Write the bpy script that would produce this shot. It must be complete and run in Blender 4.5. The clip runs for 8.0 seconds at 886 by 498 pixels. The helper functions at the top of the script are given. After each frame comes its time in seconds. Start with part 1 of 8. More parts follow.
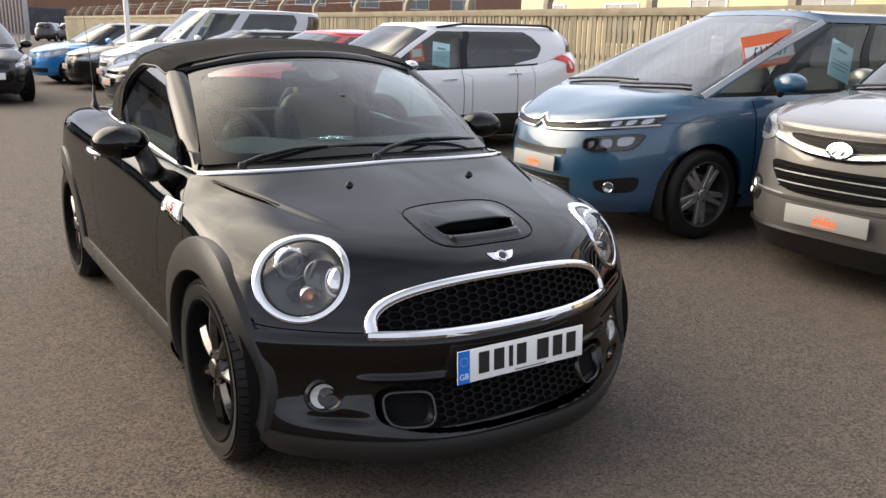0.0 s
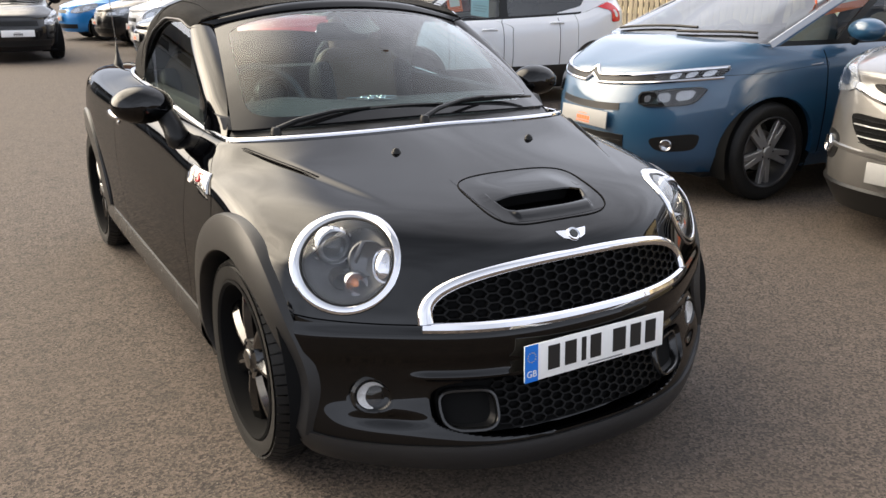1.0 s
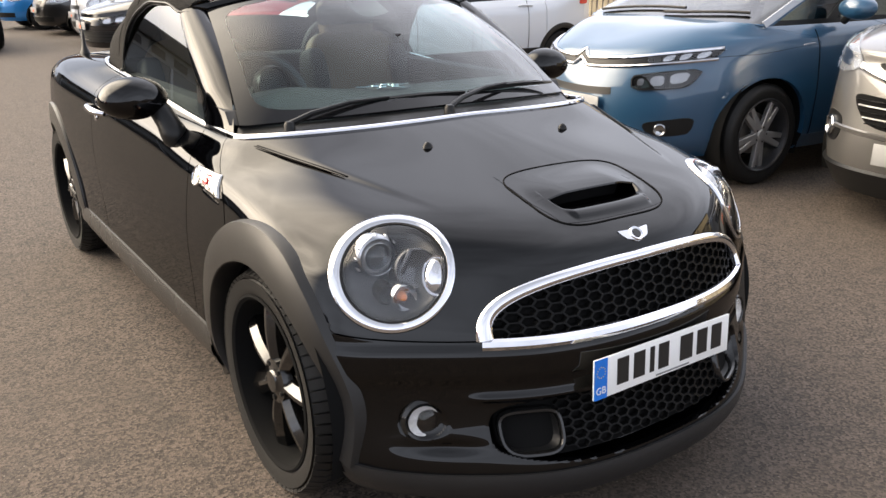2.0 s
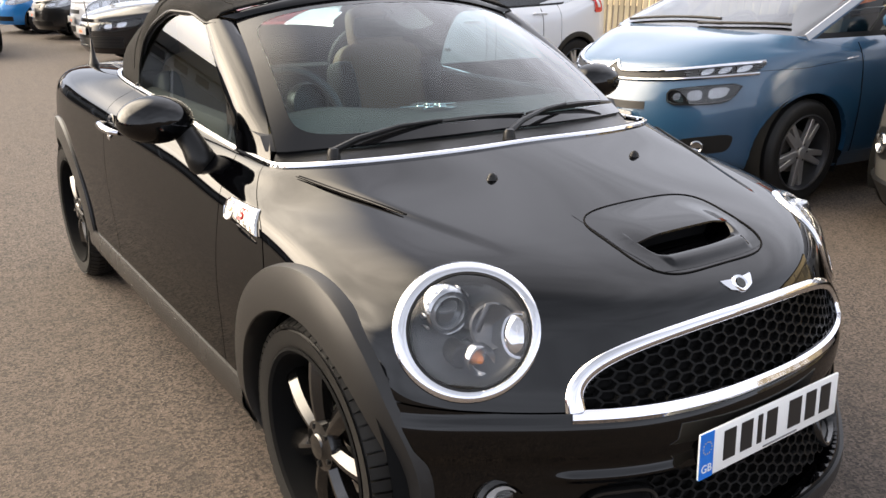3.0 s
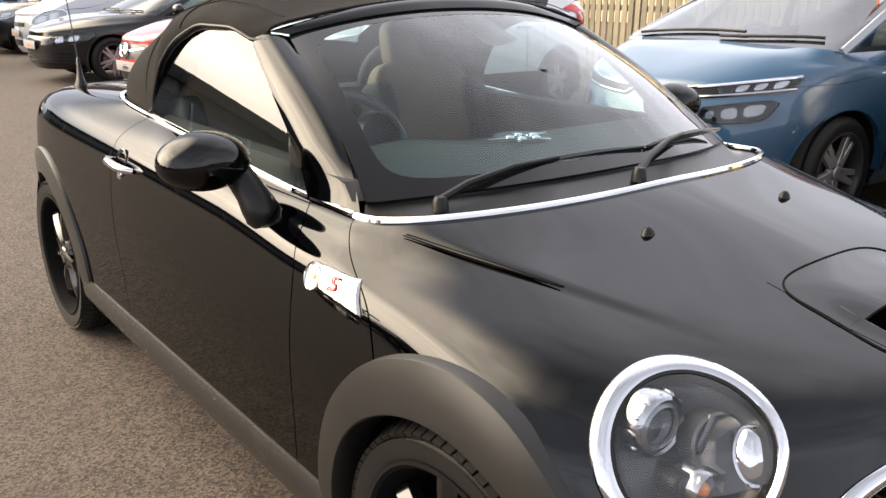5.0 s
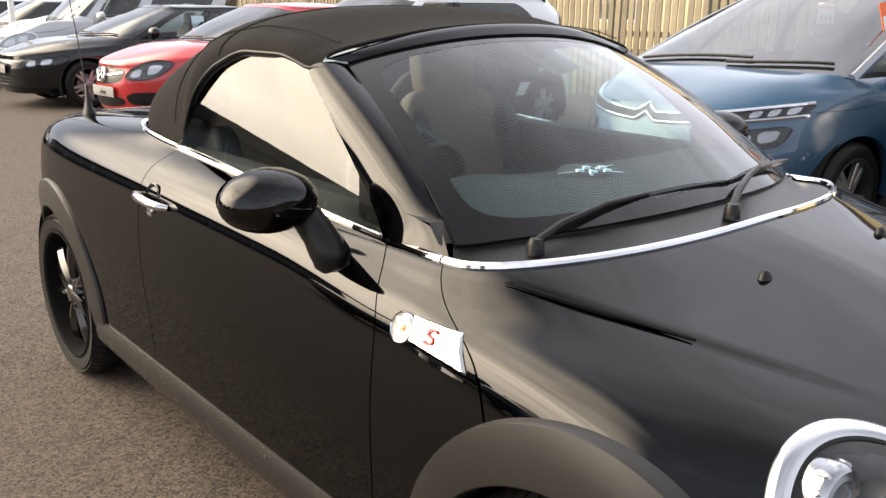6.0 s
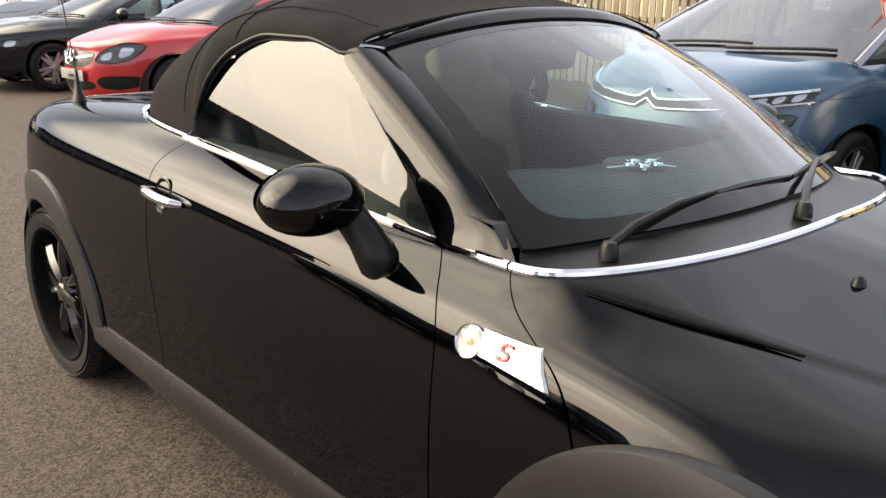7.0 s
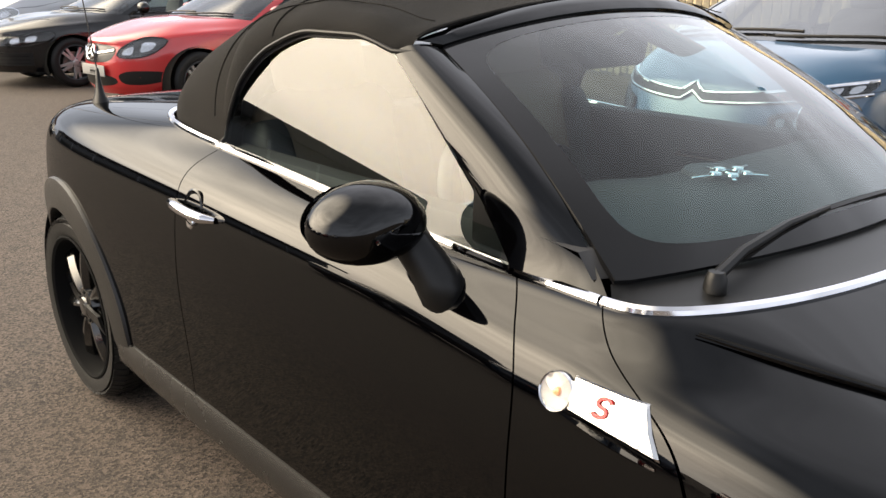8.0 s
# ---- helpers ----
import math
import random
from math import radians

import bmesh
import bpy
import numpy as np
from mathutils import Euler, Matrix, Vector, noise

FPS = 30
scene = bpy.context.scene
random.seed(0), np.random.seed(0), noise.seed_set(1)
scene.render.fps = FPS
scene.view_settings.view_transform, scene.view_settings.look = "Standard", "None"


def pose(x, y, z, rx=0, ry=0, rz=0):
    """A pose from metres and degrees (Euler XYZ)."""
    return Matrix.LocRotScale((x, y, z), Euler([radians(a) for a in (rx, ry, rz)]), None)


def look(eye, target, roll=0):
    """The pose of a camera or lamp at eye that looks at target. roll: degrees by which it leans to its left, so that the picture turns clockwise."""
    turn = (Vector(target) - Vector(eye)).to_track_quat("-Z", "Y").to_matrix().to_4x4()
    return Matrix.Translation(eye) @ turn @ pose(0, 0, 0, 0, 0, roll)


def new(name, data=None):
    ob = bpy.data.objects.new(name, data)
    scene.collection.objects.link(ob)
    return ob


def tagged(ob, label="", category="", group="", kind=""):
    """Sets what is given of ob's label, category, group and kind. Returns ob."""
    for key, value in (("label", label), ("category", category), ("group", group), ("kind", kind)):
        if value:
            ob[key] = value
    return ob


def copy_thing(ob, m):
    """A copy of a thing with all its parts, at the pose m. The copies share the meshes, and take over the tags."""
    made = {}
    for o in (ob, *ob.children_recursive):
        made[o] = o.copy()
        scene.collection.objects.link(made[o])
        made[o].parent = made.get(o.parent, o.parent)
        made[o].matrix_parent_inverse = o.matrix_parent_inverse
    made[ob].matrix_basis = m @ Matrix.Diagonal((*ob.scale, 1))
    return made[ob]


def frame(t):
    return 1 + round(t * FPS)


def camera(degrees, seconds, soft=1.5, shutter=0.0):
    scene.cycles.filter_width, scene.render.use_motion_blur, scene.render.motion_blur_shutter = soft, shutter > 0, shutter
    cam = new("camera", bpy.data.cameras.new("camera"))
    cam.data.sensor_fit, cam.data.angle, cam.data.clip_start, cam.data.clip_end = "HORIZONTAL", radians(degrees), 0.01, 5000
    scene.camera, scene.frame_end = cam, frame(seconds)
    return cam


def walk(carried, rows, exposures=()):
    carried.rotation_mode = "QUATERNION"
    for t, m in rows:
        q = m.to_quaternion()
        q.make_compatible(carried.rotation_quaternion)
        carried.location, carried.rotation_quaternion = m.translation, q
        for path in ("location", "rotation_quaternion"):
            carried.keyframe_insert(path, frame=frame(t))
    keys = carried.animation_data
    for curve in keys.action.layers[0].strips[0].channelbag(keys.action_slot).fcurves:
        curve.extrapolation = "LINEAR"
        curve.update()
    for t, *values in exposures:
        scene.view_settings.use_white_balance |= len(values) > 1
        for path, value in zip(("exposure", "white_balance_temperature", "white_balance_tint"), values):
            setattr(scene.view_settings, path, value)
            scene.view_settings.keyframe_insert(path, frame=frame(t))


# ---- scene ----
cam = camera(56.4, 8.0)
PATH = [
    (0, (-1.555, -2.577, 1.422), (-0.492, -0.961, 0.915), 1.4),
    (0.5, (-1.442, -2.414, 1.412), (-0.435, -0.781, 0.845), 0.6),
    (1, (-1.445, -2.253, 1.403), (-0.463, -0.623, 0.787), 0.5),
    (1.2, (-1.47, -2.17, 1.395), (-0.476, -0.549, 0.776), 0.2),
    (2.3, (-1.537, -1.813, 1.377), (-0.448, -0.268, 0.726), 0.2),
    (2.5, (-1.516, -1.737, 1.383), (-0.427, -0.19, 0.736), 0.2),
    (3, (-1.515, -1.572, 1.383), (-0.427, -0.019, 0.748), 0.5),
    (3.5, (-1.592, -1.394, 1.384), (-0.455, 0.123, 0.746), -0.3),
    (4, (-1.64, -1.25, 1.37), (-0.436, 0.206, 0.716), -0.3),
    (4.5, (-1.628, -1.129, 1.359), (-0.42, 0.323, 0.702), 0.0),
    (5, (-1.573, -0.966, 1.364), (-0.379, 0.519, 0.756), 0.6),
    (5.2, (-1.571, -0.918, 1.363), (-0.381, 0.581, 0.782), 0.8),
    (6.3, (-1.72, -0.604, 1.363), (-0.417, 0.808, 0.808), 1.1),
    (6.5, (-1.735, -0.559, 1.362), (-0.417, 0.834, 0.794), 1.4),
    (7, (-1.707, -0.458, 1.355), (-0.385, 0.922, 0.765), 1.3),
    (7.5, (-1.631, -0.331, 1.356), (-0.328, 1.062, 0.756), 1.1),
    (8, (-1.626, -0.242, 1.354), (-0.343, 1.165, 0.741), 0.6),
]
walk(cam, [(t, look(eye, target, roll)) for t, eye, target, roll in PATH], [(0.0, -1.23, 6260, 13), (0.5, -1.16, 6280, 13), (1.0, -0.98, 6320, 13), (2.5, -0.80, 6400, 14), (3.0, -0.78, 6420, 14), (5.0, -0.80, 6560, 14), (6.5, -1.08, 6530, 13), (8.0, -1.10, 6500, 12)])

# ---- world, sun, light ----
world = bpy.data.worlds.new("world")
scene.world = world
world.use_nodes = True
wn = world.node_tree.nodes
wl = world.node_tree.links
sky = wn.new("ShaderNodeTexSky")
sky.sky_type = "NISHITA"
sky.sun_disc = False
SUN_EL, SUN_AZ = 16.0, 308.0
SKY_LOW, SKY_HIGH, SKY_THIN, SKY_GLOW, SKY_PALE = 24.0, 8.5, 104.0, 105.0, 16.0
sky.sun_elevation, sky.sun_rotation = radians(SUN_EL), radians(SUN_AZ)
sky.air_density, sky.dust_density, sky.ozone_density = 1.0, 5.0, 1.5


def sky_node(kind, operation="", **values):
    """A node of the sky, with its operation and its inputs set."""
    node = wn.new(kind)
    if operation:
        node.operation = operation
    for key, value in values.items():
        node.inputs[int(key[1:])].default_value = value
    return node


# a grey overcast, uneven in long soft bands, that thins towards the low sun
coord = wn.new("ShaderNodeTexCoord")
stretch = wn.new("ShaderNodeMapping")
stretch.inputs["Scale"].default_value = (1.2, 1.2, 4.2)
cloud = wn.new("ShaderNodeTexNoise")
cloud.inputs["Scale"].default_value, cloud.inputs["Detail"].default_value, cloud.inputs["Distortion"].default_value = 1.6, 5.0, 0.5
uneven = wn.new("ShaderNodeMapRange")
uneven.inputs["From Min"].default_value, uneven.inputs["From Max"].default_value = 0.32, 0.68
uneven.inputs["To Min"].default_value, uneven.inputs["To Max"].default_value = 0.80, 1.20
wl.new(coord.outputs["Generated"], stretch.inputs["Vector"])
wl.new(stretch.outputs[0], cloud.inputs["Vector"])
wl.new(cloud.outputs["Fac"], uneven.inputs["Value"])
# grey part: a little brighter low down than overhead
height = wn.new("ShaderNodeSeparateXYZ")
wl.new(coord.outputs["Generated"], height.inputs[0])
dome = wn.new("ShaderNodeMapRange")
dome.inputs["From Min"].default_value, dome.inputs["From Max"].default_value = 0.0, 1.0
dome.inputs["To Min"].default_value, dome.inputs["To Max"].default_value = SKY_LOW, SKY_HIGH
wl.new(height.outputs["Z"], dome.inputs["Value"])
grey = sky_node("ShaderNodeVectorMath", "SCALE", _0=(0.92, 0.98, 1.08))
wl.new(dome.outputs[0], grey.inputs["Scale"])
# thin part: a wide pale break in the cloud above the sun, and the warm glow of the hidden sun itself
sun_dir = Vector((math.sin(radians(SUN_AZ)) * math.cos(radians(SUN_EL)), math.cos(radians(SUN_AZ)) * math.cos(radians(SUN_EL)), math.sin(radians(SUN_EL))))
thin_dir = Vector((math.sin(radians(324)) * math.cos(radians(40)), math.cos(radians(324)) * math.cos(radians(40)), math.sin(radians(40))))
pale_dir = Vector((math.sin(radians(64)) * math.cos(radians(44)), math.cos(radians(64)) * math.cos(radians(44)), math.sin(radians(44))))
parts = []
for way, inner, outer, amount, tint in ((thin_dir, 0.93, 0.75, SKY_THIN, (1.0, 0.87, 0.65)), (sun_dir, 1.0, 0.80, SKY_GLOW, (1.0, 0.84, 0.60)), (pale_dir, 0.97, 0.66, SKY_PALE, (0.98, 0.97, 1.0))):
    aim = sky_node("ShaderNodeVectorMath", "DOT_PRODUCT", _1=tuple(way))
    wl.new(coord.outputs["Generated"], aim.inputs[0])
    near_sun = wn.new("ShaderNodeMapRange")
    near_sun.interpolation_type = "SMOOTHSTEP"
    near_sun.inputs["From Min"].default_value, near_sun.inputs["From Max"].default_value = outer, inner
    near_sun.inputs["To Max"].default_value = amount
    wl.new(aim.outputs["Value"], near_sun.inputs["Value"])
    warm = sky_node("ShaderNodeVectorMath", "SCALE", _0=tint)
    wl.new(near_sun.outputs[0], warm.inputs["Scale"])
    parts.append(warm)
bright = sky_node("ShaderNodeVectorMath", "ADD")
wl.new(parts[0].outputs[0], bright.inputs[0])
wl.new(parts[1].outputs[0], bright.inputs[1])
whole = sky_node("ShaderNodeVectorMath", "ADD")
wl.new(grey.outputs[0], whole.inputs[0])
wl.new(bright.outputs[0], whole.inputs[1])
whole_sky = sky_node("ShaderNodeVectorMath", "ADD")
wl.new(whole.outputs[0], whole_sky.inputs[0])
wl.new(parts[2].outputs[0], whole_sky.inputs[1])
banded = sky_node("ShaderNodeVectorMath", "SCALE")
wl.new(whole_sky.outputs[0], banded.inputs[0])
wl.new(uneven.outputs[0], banded.inputs["Scale"])
veil = wn.new("ShaderNodeMix")
veil.data_type = "RGBA"
veil.inputs["Factor"].default_value = 0.9
wl.new(sky.outputs[0], veil.inputs["A"])
wl.new(banded.outputs[0], veil.inputs["B"])
wl.new(veil.outputs["Result"], wn["Background"].inputs["Color"])
wn["Background"].inputs["Strength"].default_value = 0.15

sun = new("sun", bpy.data.lights.new("sun", "SUN"))
sun.data.energy, sun.data.angle, sun.data.color = 0.6, radians(40), (1.0, 0.83, 0.62)
sun.matrix_world = look(sun_dir * 50, (0, 0, 0))


# ---- materials ----
def material(name, color, rough=0.5, metal=0.0, coat=0.0, coat_rough=0.03, grain=0.0, scale=200.0, bump=0.0, wear=0.0, wear_scale=3.0, dirt=(0.2, 0.17, 0.13), spec=0.5, alpha=1.0, glow=0.0):
    """One surface: base colour with fine grain and broader wear, and a fine relief."""
    m = bpy.data.materials.new(name)
    m.use_nodes = True
    n, l = m.node_tree.nodes, m.node_tree.links
    b = n["Principled BSDF"]
    b.inputs["Base Color"].default_value = (*color, 1)
    b.inputs["Roughness"].default_value, b.inputs["Metallic"].default_value = rough, metal
    b.inputs["Coat Weight"].default_value, b.inputs["Coat Roughness"].default_value = coat, coat_rough
    b.inputs["Specular IOR Level"].default_value = spec
    if glow:
        b.inputs["Emission Color"].default_value, b.inputs["Emission Strength"].default_value = (*color, 1), glow
    if grain or bump or wear:
        co = n.new("ShaderNodeTexCoord")
        fine = n.new("ShaderNodeTexNoise")
        fine.inputs["Scale"].default_value, fine.inputs["Detail"].default_value = scale, 3
        l.new(co.outputs["Object"], fine.inputs["Vector"])
        mix = n.new("ShaderNodeMix")
        mix.data_type = "RGBA"
        mix.inputs["A"].default_value = (*[c * (1 - grain) for c in color], 1)
        mix.inputs["B"].default_value = (*[min(1, c * (1 + grain)) for c in color], 1)
        l.new(fine.outputs["Fac"], mix.inputs["Factor"])
        last = mix.outputs["Result"]
        if wear:
            broad = n.new("ShaderNodeTexNoise")
            broad.inputs["Scale"].default_value, broad.inputs["Detail"].default_value = wear_scale, 5
            l.new(co.outputs["Object"], broad.inputs["Vector"])
            ramp = n.new("ShaderNodeMapRange")
            ramp.inputs["From Min"].default_value, ramp.inputs["From Max"].default_value = 0.45, 0.75
            ramp.inputs["To Max"].default_value = wear
            l.new(broad.outputs["Fac"], ramp.inputs["Value"])
            mix2 = n.new("ShaderNodeMix")
            mix2.data_type = "RGBA"
            mix2.inputs["B"].default_value = (*dirt, 1)
            l.new(ramp.outputs[0], mix2.inputs["Factor"])
            l.new(last, mix2.inputs["A"])
            last = mix2.outputs["Result"]
            addr = n.new("ShaderNodeMath")
            addr.operation = "MULTIPLY_ADD"
            addr.inputs[1].default_value, addr.inputs[2].default_value = 0.35 * wear, rough
            l.new(broad.outputs["Fac"], addr.inputs[0])
            l.new(addr.outputs[0], b.inputs["Roughness"])
        l.new(last, b.inputs["Base Color"])
        if bump:
            bp = n.new("ShaderNodeBump")
            bp.inputs["Strength"].default_value, bp.inputs["Distance"].default_value = bump, 0.004
            l.new(fine.outputs["Fac"], bp.inputs["Height"])
            l.new(bp.outputs[0], b.inputs["Normal"])
    return m


def glass(name, tint, clear=0.85, rough=0.0, gloss_floor=0.06):
    """A thin pane: clear by that share, with a mirror gloss that grows at grazing angles."""
    m = bpy.data.materials.new(name)
    m.use_nodes = True
    n, l = m.node_tree.nodes, m.node_tree.links
    n.remove(n["Principled BSDF"])
    see, gloss, mix, fr = n.new("ShaderNodeBsdfTransparent"), n.new("ShaderNodeBsdfGlossy"), n.new("ShaderNodeMixShader"), n.new("ShaderNodeLayerWeight")
    see.inputs["Color"].default_value = (*[c * clear for c in tint], 1)
    gloss.inputs["Roughness"].default_value = rough
    gloss.inputs["Color"].default_value = (1, 1, 1, 1)
    power, shift = n.new("ShaderNodeMath"), n.new("ShaderNodeMath")
    power.operation, shift.operation = "POWER", "MULTIPLY_ADD"
    power.inputs[1].default_value = 4.2
    shift.inputs[1].default_value, shift.inputs[2].default_value = 0.92 - gloss_floor, gloss_floor
    fr.inputs["Blend"].default_value = 0.5
    l.new(fr.outputs["Facing"], power.inputs[0])
    l.new(power.outputs[0], shift.inputs[0])
    l.new(shift.outputs[0], mix.inputs[0])
    l.new(see.outputs[0], mix.inputs[1])
    l.new(gloss.outputs[0], mix.inputs[2])
    l.new(mix.outputs[0], n["Material Output"].inputs["Surface"])
    return m


def car_paint(name, color, metal=0.0, rough=0.32, spec=0.5, wear=0.04):
    """Lacquered paint with a faint flake and the film of road dust that every car carries."""
    return material(name, color, rough=rough, metal=metal, coat=1.0, coat_rough=0.02, grain=0.12, scale=900, wear=wear, wear_scale=2.5, dirt=(0.3, 0.26, 0.2), spec=spec)


BLACK_PAINT = car_paint("black_paint", (0.0004, 0.0004, 0.0006), rough=0.30, spec=0.0, wear=0.0008)
BLACK_PAINT.node_tree.nodes["Principled BSDF"].inputs["Coat IOR"].default_value = 1.6
BLACK_PAINT.node_tree.nodes["Principled BSDF"].inputs["Coat Weight"].default_value = 0.62
PLASTIC = material("grained_black_plastic", (0.010, 0.0095, 0.009), 0.38, grain=0.25, scale=700, bump=0.12, wear=0.12, wear_scale=5, dirt=(0.034, 0.03, 0.024), spec=0.46)
SILL = material("satin_black_plastic", (0.012, 0.0115, 0.011), 0.25, grain=0.2, scale=700, bump=0.05, wear=0.12, wear_scale=5, dirt=(0.034, 0.03, 0.024), spec=0.55)
MESH_BLACK = material("mesh_black", (0.003, 0.003, 0.003), 0.45, grain=0.2, scale=300, spec=0.13)
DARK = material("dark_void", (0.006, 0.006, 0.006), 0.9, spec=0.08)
GLOSS_BLACK = material("gloss_black", (0.008, 0.008, 0.008), 0.12, grain=0.2, scale=300)
SATIN_BLACK = material("satin_black", (0.008, 0.008, 0.008), 0.36, grain=0.2, scale=300, spec=0.26)
CHROME = material("chrome", (0.68, 0.68, 0.70), 0.06, metal=1.0, grain=0.02, scale=60)
SATIN_METAL = material("satin_metal", (0.55, 0.55, 0.56), 0.28, metal=1.0, grain=0.06, scale=200)
RUBBER = material("tyre_rubber", (0.009, 0.0088, 0.0085), 0.55, grain=0.3, scale=250, bump=0.15, wear=0.09, wear_scale=9, dirt=(0.035, 0.032, 0.028), spec=0.25)
FABRIC = material("soft_top_cloth", (0.0105, 0.0098, 0.009), 0.92, grain=0.35, scale=1100, bump=0.5, wear=0.25, wear_scale=2.5, dirt=(0.035, 0.03, 0.025), spec=0.2)
RIM_BLACK = material("black_alloy", (0.003, 0.003, 0.003), 0.14, coat=0.5, grain=0.2, scale=300, wear=0.05, wear_scale=12, dirt=(0.07, 0.06, 0.05))
RIM_GREY = material("grey_alloy", (0.42, 0.415, 0.415), 0.36, metal=0.75, grain=0.1, scale=200, wear=0.2, wear_scale=12)
RIM_DARK = material("dark_alloy_pocket", (0.03, 0.03, 0.032), 0.35, metal=0.3, grain=0.1, scale=200)
BRAKE = material("brake_disc", (0.3, 0.28, 0.26), 0.45, metal=0.9, grain=0.2, scale=80, wear=0.4, wear_scale=14, dirt=(0.12, 0.07, 0.04))
SCREEN = glass("windscreen_glass", (0.76, 0.95, 0.96), 0.86, gloss_floor=0.036)
CAR_SCREEN = glass("screen_glass", (0.80, 0.86, 0.92), 0.30, gloss_floor=0.11)
SIDE_GLASS = glass("side_glass", (0.78, 0.88, 0.86), 0.80, gloss_floor=0.05)
TINTED = glass("tinted_glass", (0.25, 0.28, 0.30), 0.45, gloss_floor=0.08)
LENS = glass("lamp_lens", (1, 1, 1), 0.96, gloss_floor=0.045)
PLATE_WHITE = material("plate_white", (0.82, 0.82, 0.80), 0.35, grain=0.03, scale=90)
PLATE_YELLOW = material("plate_yellow", (0.8, 0.55, 0.05), 0.35, grain=0.03, scale=90)
PLATE_BLUE = material("plate_blue", (0.008, 0.16, 0.62), 0.35, grain=0.05, scale=90)
INK = material("plate_ink", (0.012, 0.012, 0.012), 0.4, grain=0.1, scale=100)
GREY_INK = material("grey_ink", (0.2, 0.2, 0.2), 0.5, grain=0.1, scale=100)
AMBER = material("amber_bulb", (0.9, 0.25, 0.03), 0.2, coat=1.0, grain=0.1, scale=200)
RED_LENS = material("red_lens", (0.62, 0.006, 0.01), 0.2, coat=0.3, grain=0.15, scale=120)
RED_INK = material("red_enamel", (0.6, 0.02, 0.02), 0.3, grain=0.05, scale=100)
LEATHER = material("tan_leather", (0.19, 0.115, 0.068), 0.55, grain=0.12, scale=120, bump=0.05, wear=0.15, wear_scale=6, dirt=(0.08, 0.05, 0.035))
TRIM_DARK = material("dark_cabin_trim", (0.019, 0.019, 0.020), 0.7, grain=0.12, scale=160, bump=0.03)
TRIM_GREY = material("grey_cabin_trim", (0.07, 0.07, 0.075), 0.75, grain=0.2, scale=400, bump=0.15)
ORANGE = material("orange_card", (0.85, 0.16, 0.04), 0.6, grain=0.05, scale=60)
PALE_CARD = material("pale_blue_card", (0.45, 0.68, 0.74), 0.6, grain=0.05, scale=60)
WHITE_CARD = material("white_card", (0.8, 0.8, 0.78), 0.6, grain=0.04, scale=60)
GREY_CARD = material("grey_plate_card", (0.27, 0.27, 0.265), 0.5, grain=0.05, scale=60)


REFLEX = material("lamp_reflector", (0.42, 0.43, 0.45), 0.18, metal=1.0, grain=0.1, scale=45, bump=0.5)
DIM_REFLEX = material("shaded_reflector", (0.22, 0.225, 0.235), 0.25, metal=1.0, grain=0.15, scale=45, bump=0.6)
FOG_BOWL = material("faceted_lamp_bowl", (0.62, 0.62, 0.61), 0.28, metal=0.25, grain=0.25, scale=70, bump=1.0)
LAMP_WHITE = material("frosted_lamp_bowl", (0.46, 0.45, 0.43), 0.35, grain=0.12, scale=90, bump=0.4)
ORNAMENT = material("brushed_chrome", (0.62, 0.61, 0.60), 0.20, metal=1.0, grain=0.12, scale=40, bump=0.5)
CLEAR_BOWL = material("lamp_bowl_pale", (0.30, 0.31, 0.32), 0.22, metal=0.6, grain=0.15, scale=50, bump=0.4)


